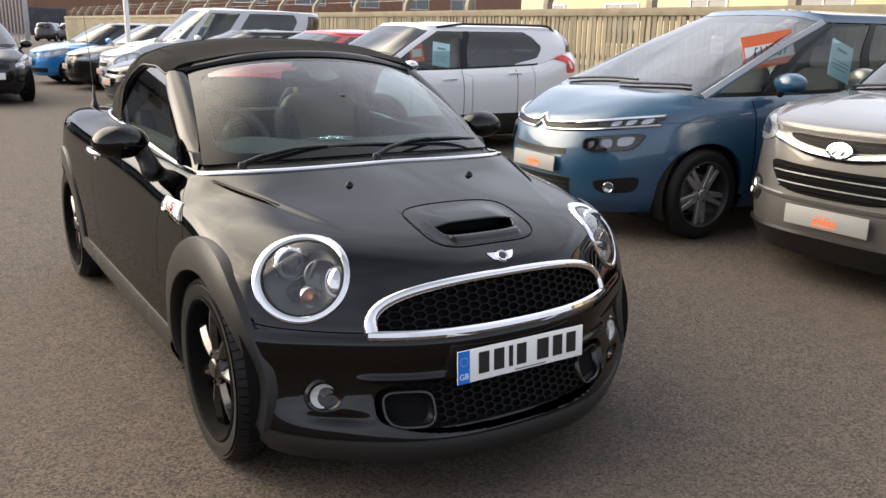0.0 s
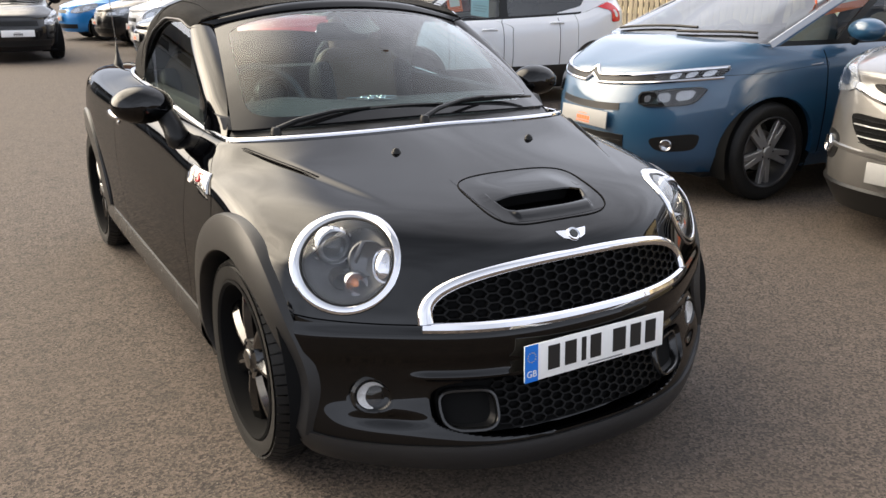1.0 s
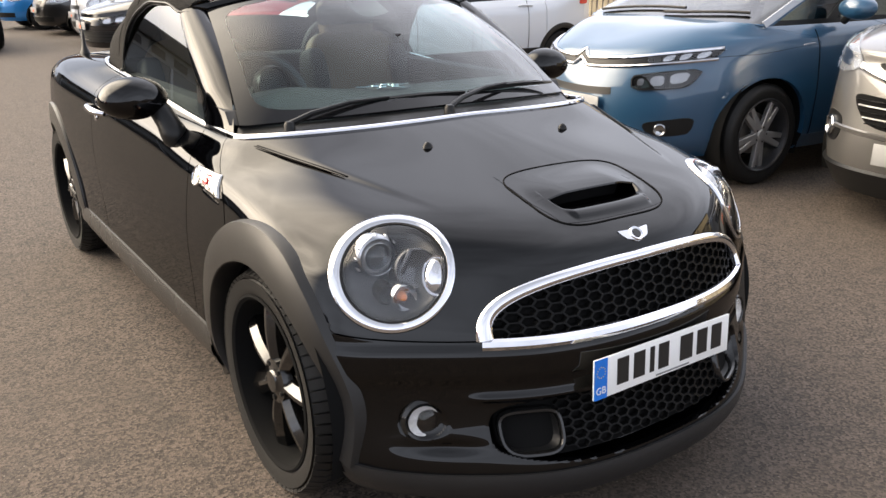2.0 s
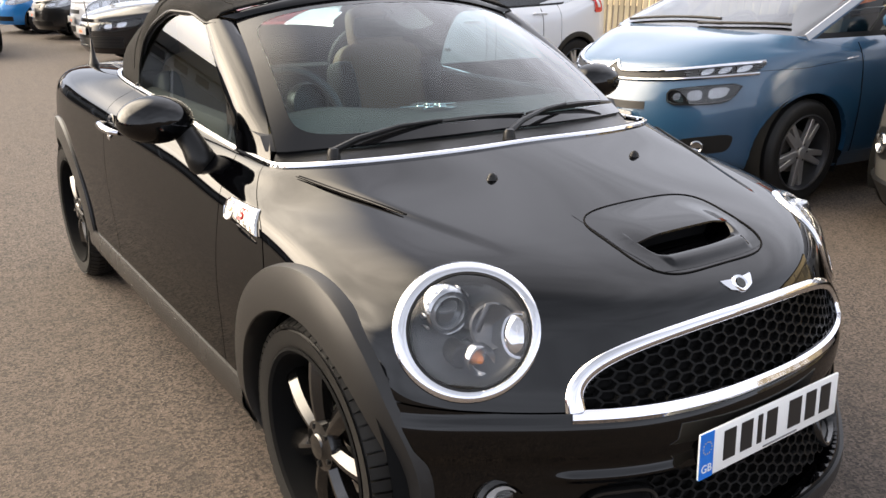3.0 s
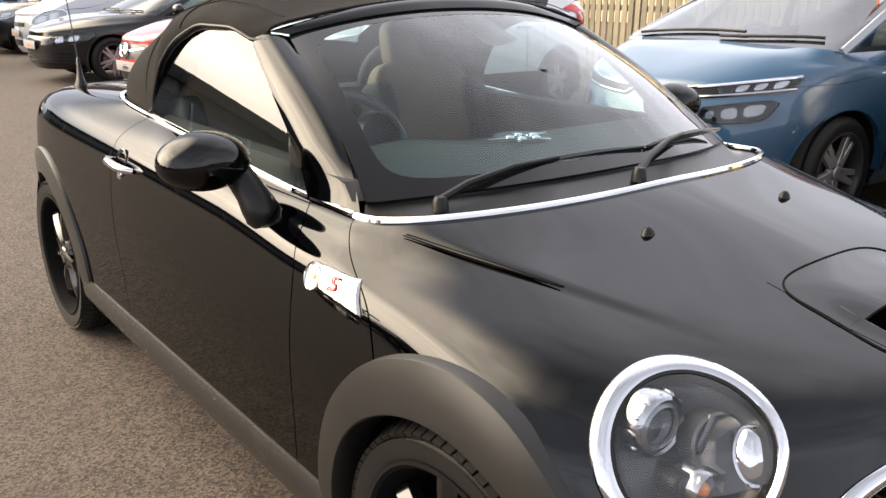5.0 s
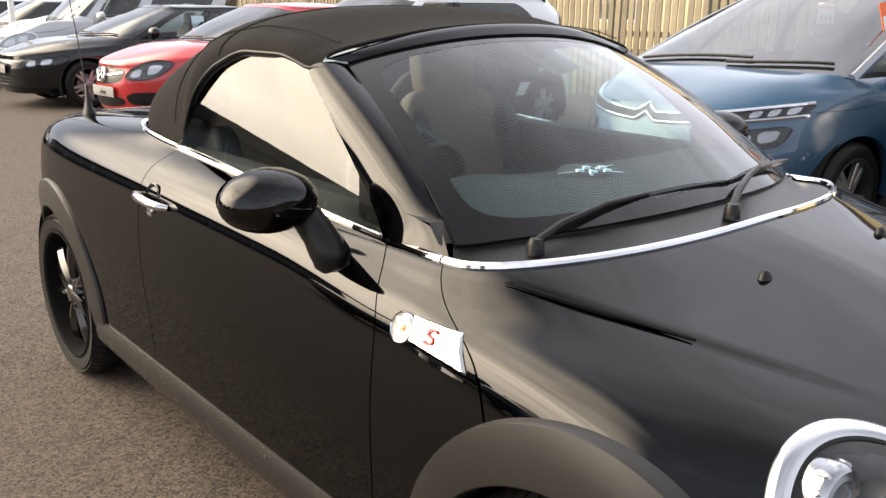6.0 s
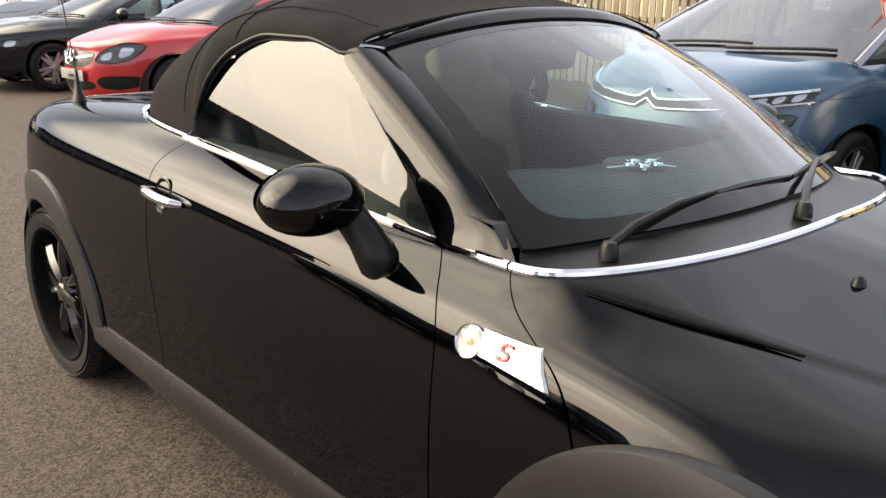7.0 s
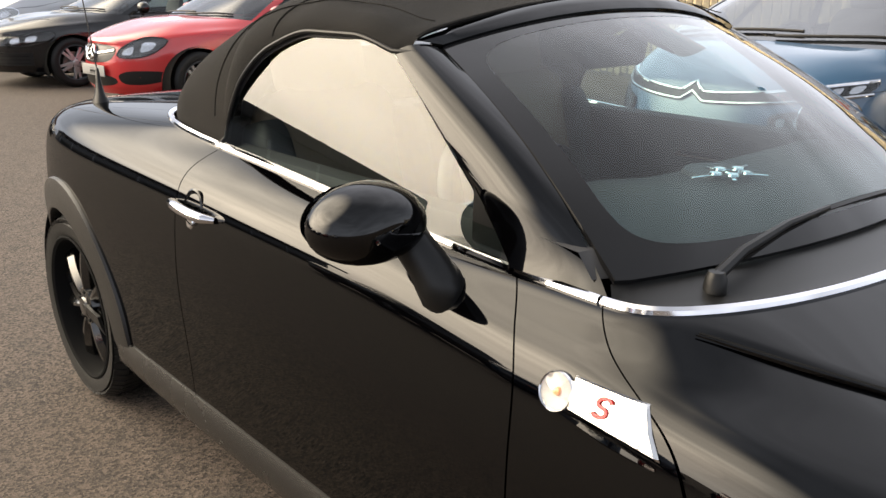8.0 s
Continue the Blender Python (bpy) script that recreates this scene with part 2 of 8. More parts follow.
# ---- mesh building ----
class Shape:
    """Gathers faces for one mesh."""

    def __init__(self):
        self.v, self.f, self.outward = [], [], False

    def add(self, verts, faces):
        k = len(self.v)
        self.v.extend([tuple(float(c) for c in p) for p in verts])
        self.f.extend([tuple(k + i for i in q) for q in faces])
        return self

    def grid(self, pts, wrap_u=False, wrap_v=False, keep=None):
        """pts: array (nu, nv, 3)."""
        nu, nv = pts.shape[:2]
        ids = np.arange(nu * nv).reshape(nu, nv)
        if wrap_u:
            ids = np.concatenate([ids, ids[:1]], 0)
        if wrap_v:
            ids = np.concatenate([ids, ids[:, :1]], 1)
        quads = np.stack([ids[:-1, :-1], ids[:-1, 1:], ids[1:, 1:], ids[1:, :-1]], -1)
        quads = quads[keep] if keep is not None else quads.reshape(-1, 4)
        k = len(self.v)
        self.v.extend(pts.reshape(-1, 3).tolist())
        self.f.extend((quads + k).tolist())
        return self

    def box(self, c, size, bevel=0.0, m=None, seg=2):
        bm = bmesh.new()
        bmesh.ops.create_cube(bm, size=1.0)
        bmesh.ops.scale(bm, vec=size, verts=bm.verts)
        if bevel:
            bmesh.ops.bevel(bm, geom=bm.edges[:], offset=bevel, segments=seg, profile=0.5, affect="EDGES")
        mat = Matrix.Translation(c) @ (m or Matrix())
        bm.verts.index_update()
        self.add([mat @ v.co for v in bm.verts], [[v.index for v in f.verts] for f in bm.faces])
        bm.free()
        return self

    def lathe(self, profile, n=48, m=None, cap=False):
        """profile: (radius, height) pairs, turned about the local z axis."""
        m = m or Matrix()
        pts = np.array([[(r * math.cos(2 * math.pi * k / n), r * math.sin(2 * math.pi * k / n), h) for r, h in profile] for k in range(n)])
        flat = [m @ Vector(p) for p in pts.reshape(-1, 3)]
        return self.grid(np.array([tuple(p) for p in flat]).reshape(n, len(profile), 3), wrap_u=True)

    def sweep(self, path, normals, profile, closed=False, closed_profile=True, sizes=None):
        """A profile of (across, out) pairs carried along a path that lies on a surface with those normals."""
        path, normals = np.asarray(path, float), np.asarray(normals, float)
        if closed:
            tan = np.roll(path, -1, 0) - np.roll(path, 1, 0)
        else:
            tan = np.gradient(path, axis=0)
        tan /= np.linalg.norm(tan, axis=1)[:, None] + 1e-12
        normals = normals - tan * np.sum(tan * normals, 1)[:, None]
        normals /= np.linalg.norm(normals, axis=1)[:, None] + 1e-12
        side = np.cross(tan, normals)
        k = np.ones(len(path)) if sizes is None else np.asarray(sizes, float)
        pts = np.stack([path + side * (u * k)[:, None] + normals * (v * k)[:, None] for u, v in profile], 1)
        self.grid(pts, wrap_u=closed, wrap_v=closed_profile)
        if not closed and closed_profile:
            n = len(profile)
            self.add(pts[0], [tuple(range(n))])
            self.add(pts[-1], [tuple(reversed(range(n)))])
        return self

    def tube(self, path, radius, n=8, closed=False):
        path = np.asarray(path, float)
        rad = np.full(len(path), radius) if np.isscalar(radius) else np.asarray(radius, float)
        ref = np.array([0.123, 0.2, 0.97])
        normals = np.tile(ref, (len(path), 1))
        prof = [(math.cos(2 * math.pi * k / n), math.sin(2 * math.pi * k / n)) for k in range(n)]
        return self.sweep(path, normals, prof, closed, True, rad)

    def fill(self, rim, centre):
        n = len(rim)
        return self.add([*rim, centre], [(k, (k + 1) % n, n) for k in range(n)])

    def mesh(self, name, mat, smooth=True, angle=40):
        me = bpy.data.meshes.new(name)
        me.from_pydata(self.v, [], self.f)
        me.materials.append(mat)
        me.update()
        if smooth:
            me.polygons.foreach_set("use_smooth", [True] * len(me.polygons))
            me.set_sharp_from_angle(angle=radians(angle))
        return me

    def part(self, name, mat, parent=None, label="", smooth=True, angle=40, fix=True):
        me = self.mesh(name, mat, smooth, angle)
        if fix and not self.outward:
            bm = bmesh.new()
            bm.from_mesh(me)
            bmesh.ops.recalc_face_normals(bm, faces=bm.faces)
            bm.to_mesh(me)
            bm.free()
        ob = new(name, me)
        ob.parent = parent
        if label:
            ob["label"] = label
        return ob


def thing(name, m, label, category, group=""):
    """An Empty at the base of a thing that is made of parts."""
    ob = new(name)
    ob.empty_display_size = 0.2
    ob.matrix_world = m
    return tagged(ob, label, category, group)


def keyed(keys):
    """A smooth curve through (place, value) pairs that never overshoots."""
    xs, ys = np.array([k[0] for k in keys], float), np.array([k[1] for k in keys], float)
    h, d = np.diff(xs), np.diff(ys) / np.diff(xs)
    g = np.zeros(len(xs))
    g[0], g[-1] = d[0], d[-1]
    for i in range(1, len(xs) - 1):
        if d[i - 1] * d[i] > 0:
            w1, w2 = 2 * h[i] + h[i - 1], h[i] + 2 * h[i - 1]
            g[i] = (w1 + w2) / (w1 / d[i - 1] + w2 / d[i])

    def curve(x):
        x = np.clip(np.asarray(x, float), xs[0], xs[-1])
        i = np.clip(np.searchsorted(xs, x, "right") - 1, 0, len(xs) - 2)
        u = (x - xs[i]) / h[i]
        return ys[i] * (1 + 2 * u) * (1 - u) ** 2 + g[i] * h[i] * u * (1 - u) ** 2 + ys[i + 1] * u * u * (3 - 2 * u) + g[i + 1] * h[i] * u * u * (u - 1)

    return curve


# how a squared-off front corner swells, from the nose (0) to the screen pillar (1)
CORNER = keyed([(0, 0), (0.30, 0.0), (0.43, 0.28), (0.56, 1.0), (0.66, 0.85), (0.80, 0.35), (0.92, 0.06), (1, 0)])


class Line:
    """One line round a car body at a given level, from the middle of the nose (s = 0) by the screen pillar (1) and the end of the door (2)
    to the middle of the tail (3): its half width, its foremost and rearmost y, how square its corners are, and its heights."""

    def __init__(self, w, yf, yr, nf, nr, z, y1, y2, wr=None, mid=0.0, corner=0.0):
        self.w, self.yf, self.yr, self.nf, self.nr, self.y1, self.y2, self.wr, self.mid = w, yf, yr, nf, nr, y1, y2, w if wr is None else wr, mid
        self.corner = corner
        self.z = keyed(list(zip((0, 0.4, 0.75, 1, 2, 2.5, 3), z)))

    def __call__(self, s):
        a = np.abs(s)
        th = np.clip(a, 0, 1) * math.pi / 2
        x = self.w * np.sin(th) ** (2 / self.nf)
        y = self.y1 - (self.y1 - self.yf) * np.cos(th) ** (2 / self.nf)
        if self.corner:
            x = x + self.corner * CORNER(np.clip(a, 0, 1))
        k = np.clip(a - 1, 0, 1)
        wide = self.w + (self.wr - self.w) * k * k * (3 - 2 * k) + self.mid * np.sin(math.pi * k) ** 2
        x = np.where(a > 1, wide, x)
        y = np.where(a > 1, self.y1 + (self.y2 - self.y1) * k, y)
        th = np.clip(a - 2, 0, 1) ** (self.nr / 2) * math.pi / 2
        x = np.where(a > 2, self.wr * np.cos(th) ** (2 / self.nr), x)
        y = np.where(a > 2, self.y2 + (self.yr - self.y2) * np.sin(th) ** (2 / self.nr), y)
        return np.stack([-np.sign(s) * x, y, self.z(a)], -1)


class Skin:
    """The smooth surface over a stack of lines: s runs round the car, t up from line to line."""

    def __init__(self, lines, soft=None, form=None):
        """soft: how far the surface is eased along s and t, so that it carries no ripples. form: a last change of its heights."""
        self.lines, self.seen, self.table = lines, {}, None
        if soft:
            n = len(lines)
            self.sv, self.tv = np.linspace(-3, 3, 2401), np.linspace(0, n - 1, (n - 1) * 40 + 1)
            rows = np.stack([line(np.where(np.abs(self.sv) < 1e-6, 1e-6, self.sv)) for line in lines], 0)
            i = np.clip(np.floor(self.tv).astype(int), 0, n - 2)
            u = (self.tv - i)[:, None, None]
            e = np.gradient(rows, axis=0)
            grid = rows[i] * (1 + 2 * u) * (1 - u) ** 2 + e[i] * u * (1 - u) ** 2 + rows[i + 1] * u * u * (3 - 2 * u) + e[i + 1] * u * u * (u - 1)
            for width in (int(soft[1] * 40), int(soft[0] * 400)):
                k = np.exp(-0.5 * (np.arange(-3 * width, 3 * width + 1) / width) ** 2)
                k /= k.sum()
                m = 3 * width
                big = np.concatenate([2 * grid[:1] - grid[m:0:-1], grid, 2 * grid[-1:] - grid[-2:-m - 2:-1]], 0)
                flat = big.reshape(len(big), -1)
                out = np.zeros((len(grid), flat.shape[1]))
                for j, w in enumerate(k):
                    out += w * flat[j:j + len(grid)]
                grid = out.reshape(grid.shape).swapaxes(0, 1)
            self.table = form(grid) if form else grid

    def __call__(self, s, t):
        if self.table is not None:
            s, t = np.broadcast_arrays(np.asarray(s, float), np.asarray(t, float))
            a, b = np.clip((s + 3) * 400, 0, 2400), np.clip(t * 40, 0, len(self.tv) - 1)
            i, j = np.minimum(a.astype(int), 2399), np.minimum(b.astype(int), len(self.tv) - 2)
            u, v = (a - i)[..., None], (b - j)[..., None]
            return (self.table[j, i] * (1 - u) + self.table[j, i + 1] * u) * (1 - v) + (self.table[j + 1, i] * (1 - u) + self.table[j + 1, i + 1] * u) * v
        s, t = np.broadcast_arrays(np.asarray(s, float), np.asarray(t, float))
        s = np.where(np.abs(s) < 1e-6, 1e-6, s)
        n = len(self.lines)
        pts = np.stack([line(s) for line in self.lines], 0)
        t = np.clip(t, 0, n - 1)
        i = np.clip(np.floor(t).astype(int), 0, n - 2)
        u = (t - i)[..., None]

        def pick(k):
            k = np.clip(k, 0, n - 1)
            return np.take_along_axis(pts, k[None, ..., None], 0)[0]

        p0, p1, p2, p3 = pick(i - 1), pick(i), pick(i + 1), pick(i + 2)
        e0 = np.where((i == 0)[..., None], p2 - p1, (p2 - p0) / 2)
        e1 = np.where((i == n - 2)[..., None], p2 - p1, (p3 - p1) / 2)
        return p1 * (1 + 2 * u) * (1 - u) ** 2 + e0 * u * (1 - u) ** 2 + p2 * u * u * (3 - 2 * u) + e1 * u * u * (u - 1)

    def normal(self, s, t):
        d = 1e-3
        ds = self(np.asarray(s) + d, t) - self(np.asarray(s) - d, t)
        dt = self(s, np.asarray(t) + d) - self(s, np.asarray(t) - d)
        n = np.cross(dt, ds)
        return n / (np.linalg.norm(n, axis=-1)[..., None] + 1e-12)

    def many(self, axes, origin, goals, s_range, t_range):
        """The (s, t) pairs where the skin, seen along two axes from an origin, lies at the goals."""
        key = (s_range, t_range)
        if key not in self.seen:
            ss, tt = np.meshgrid(np.linspace(*s_range, 110), np.linspace(*t_range, 60), indexing="ij")
            self.seen[key] = ss.ravel(), tt.ravel(), self(ss, tt).reshape(-1, 3)
        ss, tt, grid = self.seen[key]
        axes, origin, goals = np.asarray(axes, float), np.asarray(origin, float), np.asarray(goals, float)
        flat = (grid - origin) @ axes.T
        k = np.array([np.argmin(np.sum((flat - g) ** 2, -1)) for g in goals])
        s, t = ss[k].copy(), tt[k].copy()
        for _ in range(9):
            base = (self(s, t) - origin) @ axes.T
            gs, gt = ((self(s + 1e-4, t) - origin) @ axes.T - base) / 1e-4, ((self(s, t + 1e-4) - origin) @ axes.T - base) / 1e-4
            miss = goals - base
            det = gs[:, 0] * gt[:, 1] - gt[:, 0] * gs[:, 1]
            det = np.where(np.abs(det) < 1e-9, 1e-9, det)
            ds, dt = (miss[:, 0] * gt[:, 1] - gt[:, 0] * miss[:, 1]) / det, (gs[:, 0] * miss[:, 1] - miss[:, 0] * gs[:, 1]) / det
            s, t = np.clip(s + np.clip(ds, -0.05, 0.05), *s_range), np.clip(t + np.clip(dt, -0.2, 0.2), *t_range)
        return s, t

    def find(self, x=None, y=None, z=None, s_range=(-3, 3), t_range=None):
        """The (s, t) where the skin has those two coordinates: numbers, or arrays of them."""
        t_range = t_range or (0, len(self.lines) - 1)
        axes = [[float(k == c) for k in range(3)] for c, v in enumerate((x, y, z)) if v is not None]
        given = [np.asarray(v, float) for v in (x, y, z) if v is not None]
        given = np.broadcast_arrays(*given)
        s, t = self.many(axes, (0, 0, 0), np.stack([g.ravel() for g in given], -1), s_range, t_range)
        return (float(s[0]), float(t[0])) if given[0].ndim == 0 else (s.reshape(given[0].shape), t.reshape(given[0].shape))

    def drop(self, c, side, up, a, b, s_range, t_range):
        """The skin's points over the places (a, b) of a plane through c, and its normals there."""
        s, t = self.many([tuple(side), tuple(up)], tuple(c), np.stack([np.ravel(a), np.ravel(b)], -1), s_range, t_range)
        return self(s, t), self.normal(s, t)

    def patch(self, s0, s1, t0, t1, ns, nt, out=0.0, lip=0.010, cut=None, shape=None):
        """A panel of the skin with its edges turned in. s0, s1 may follow t, and t0, t1 the way along (0..1)."""
        a, b = np.linspace(0, 1, ns), np.linspace(0, 1, nt)
        low = t0(a) if callable(t0) else np.full(ns, float(t0))
        top = t1(a) if callable(t1) else np.full(ns, float(t1))
        t = low[:, None] + (top - low)[:, None] * b[None, :]
        left = s0(t) if callable(s0) else np.full(t.shape, float(s0))
        right = s1(t) if callable(s1) else np.full(t.shape, float(s1))
        s = left + (right - left) * a[:, None]
        p, n = self(s, t), self.normal(s, t)
        lift = out(t) if callable(out) else np.full(t.shape, float(out))
        p = p + n * lift[..., None]
        if lip:
            big = np.pad(p, ((1, 1), (1, 1), (0, 0)), mode="edge")
            nb = np.pad(n, ((1, 1), (1, 1), (0, 0)), mode="edge")
            edge = np.ones(big.shape[:2], bool)
            edge[1:-1, 1:-1] = False
            big[edge] -= nb[edge] * lip
            p = big
        keep = None
        if cut is not None:
            mid = (p[:-1, :-1] + p[1:, :-1] + p[:-1, 1:] + p[1:, 1:]) / 4
            keep = ~cut(mid[..., 0], mid[..., 1], mid[..., 2])
        made = shape or Shape()
        made.outward = True
        return made.grid(p, keep=keep)


def facing(c, n, up=(0, 0, 1)):
    """A pose at c whose local z points along n and whose local y leans to up."""
    n = Vector(n).normalized()
    side = Vector(up).cross(n).normalized()
    return Matrix.Translation(c) @ Matrix((side, n.cross(side), n)).transposed().to_4x4()


def bars(shape, m, rows, depth=0.0015):
    """Plain upright bars (x, y, width, height) on a flat face with pose m."""
    for x, y, w, h in rows:
        shape.box((0, 0, 0), (w, h, depth), m=m @ Matrix.Translation((x, y, depth / 2)))
    return shape


# ---- wheels ----
WHEELS = {}


def wheel(parent, name, x, y, r, width, rim_r, spokes, style, face, pocket, hub_r=0.03, turn=0.0, tread=True):
    """A road wheel; its outer face looks away from the car's middle."""
    sign = -1 if x < 0 else 1
    place = Matrix.Translation((x, y, r)) @ Matrix.Rotation(radians(90 * sign), 4, "Y") @ Matrix.Rotation(turn, 4, "Z")
    kind = (r, width, rim_r, spokes, style, face.name, tread)
    if kind in WHEELS:
        w = copy_thing(WHEELS[kind], place)
        w.parent = parent
        return w
    m, turn = Matrix(), 0.0
    hw = width / 2
    w = WHEELS[kind] = new(name)
    w.matrix_basis = place
    w.parent = parent
    side = 0.018
    prof = [(rim_r - 0.012, -hw + 0.012), (rim_r + 0.004, -hw + 0.004), (rim_r + 0.03, -hw), (r - 0.03, -hw + 0.004), (r - 0.016, -hw + side), (r - 0.005, -hw + 0.035), (r - 0.005, hw - 0.035), (r - 0.016, hw - side),
            (r - 0.03, hw - 0.004), (rim_r + 0.045, hw + 0.002), (rim_r + 0.03, hw), (rim_r + 0.012, hw - 0.002), (rim_r + 0.002, hw - 0.006), (rim_r - 0.012, hw - 0.014)]
    sh = Shape().lathe(prof, 72, m)
    blocks = Shape()
    if tread:
        n = 66
        for k in range(n):
            turn_k = m @ Matrix.Rotation(2 * math.pi * k / n, 4, "Z")
            for side_, lean in ((1, -0.42), (-1, 0.42)):
                blocks.box((0, 0, 0), (0.010, 2 * math.pi * r / n * 0.80, 0.026), m=turn_k @ Matrix.Translation((r - 0.0015, 0, side_ * (hw - 0.050))))
                blocks.box((0, 0, 0), (0.010, 2 * math.pi * r / n * 0.80, 0.040), m=turn_k @ Matrix.Translation((r - 0.0075, 0, side_ * (hw - 0.020))) @ Matrix.Rotation(lean, 4, "Y"))
            for zc in (-0.022, 0.022):
                blocks.box((0, 0, 0), (0.007, 2 * math.pi * r / n * 0.9, 0.03), m=turn_k @ Matrix.Translation((r - 0.0005, 0, zc)))
    sh.part("tyre", RUBBER, w, "black road tyre with a worn tread and dusty wall", angle=30)
    if tread:
        blocks.part("tread", RUBBER, w, "worn rubber tread", angle=30)["kind"] = "stuff"
    lip = [(rim_r - 0.001, hw - 0.010), (rim_r + 0.003, hw - 0.002), (rim_r - 0.004, hw + 0.001), (rim_r - 0.012, hw - 0.006), (rim_r - 0.02, hw - 0.03), (rim_r - 0.03, 0.0), (rim_r - 0.03, -hw + 0.01)]
    rim = Shape().lathe(lip, 64, m).part("rim", pocket, w, angle=30)
    dish = hw - 0.022
    for k in range(spokes):
        mk = m @ Matrix.Rotation(2 * math.pi * k / spokes + turn, 4, "Z")
        sp = Shape()
        if style == "fin":
            # broad tapering spokes with a raised spine
            rs = np.linspace(0.03, rim_r - 0.012, 9)
            pts = []
            for q in rs:
                u = (q - rs[0]) / (rs[-1] - rs[0])
                hwid = 0.017 + 0.024 * u ** 0.8
                top = dish - 0.006 + 0.010 * math.sin(math.pi * u) - 0.012 * u
                row = [(q, -hwid, top - 0.040), (q, -hwid * 0.92, top - 0.016), (q, -hwid * 0.18, top), (q, hwid * 0.18, top), (q, hwid * 0.92, top - 0.016), (q, hwid, top - 0.040)]
                pts.append([tuple(mk @ Vector(p)) for p in row])
            sp.grid(np.array(pts))
        else:
            for off in ((-0.028, 0.028) if style == "twin" else (0.0,)):
                rs = np.linspace(0.04, rim_r - 0.008, 6)
                pts = []
                for q in rs:
                    u = (q - rs[0]) / (rs[-1] - rs[0])
                    hwid = (0.022 - 0.006 * u) if style == "twin" else 0.030 - 0.004 * u
                    top = dish - 0.012 * u
                    cy = off * (0.35 + 0.9 * u)
                    row = [(q, cy - hwid, top - 0.03), (q, cy - hwid, top - 0.003), (q, cy - hwid * 0.8, top), (q, cy + hwid * 0.8, top), (q, cy + hwid, top - 0.003), (q, cy + hwid, top - 0.03)]
                    pts.append([tuple(mk @ Vector(p)) for p in row])
                sp.grid(np.array(pts))
        sp.part("spoke", face, rim, angle=25)
    Shape().lathe([(0.0, dish + 0.008), (hub_r, dish + 0.006), (hub_r + 0.006, dish), (0.062, dish - 0.004), (0.07, dish - 0.03)], 32, m).part("hub_cap", pocket if style == "machined" else face, rim)
    for k in range(5):
        mk = m @ Matrix.Rotation(2 * math.pi * k / 5 + 0.3, 4, "Z")
        Shape().lathe([(0.0, dish + 0.002), (0.007, dish + 0.001), (0.009, dish - 0.012)], 6, mk @ Matrix.Translation((0.05, 0, 0))).part("wheel_bolt", SATIN_BLACK, rim)
    Shape().lathe([(0.03, 0.012), (0.135, 0.012), (0.137, 0.008), (0.137, -0.012), (0.03, -0.012)], 40, m).part("brake_disc", BRAKE, w, "worn steel brake disc")
    Shape().box((0, 0, 0), (0.06, 0.14, 0.06), 0.012, m @ Matrix.Rotation(0.5, 4, "Z") @ Matrix.Translation((0.11, 0, 0.0))).part("brake_caliper", SATIN_BLACK, w)
    return w


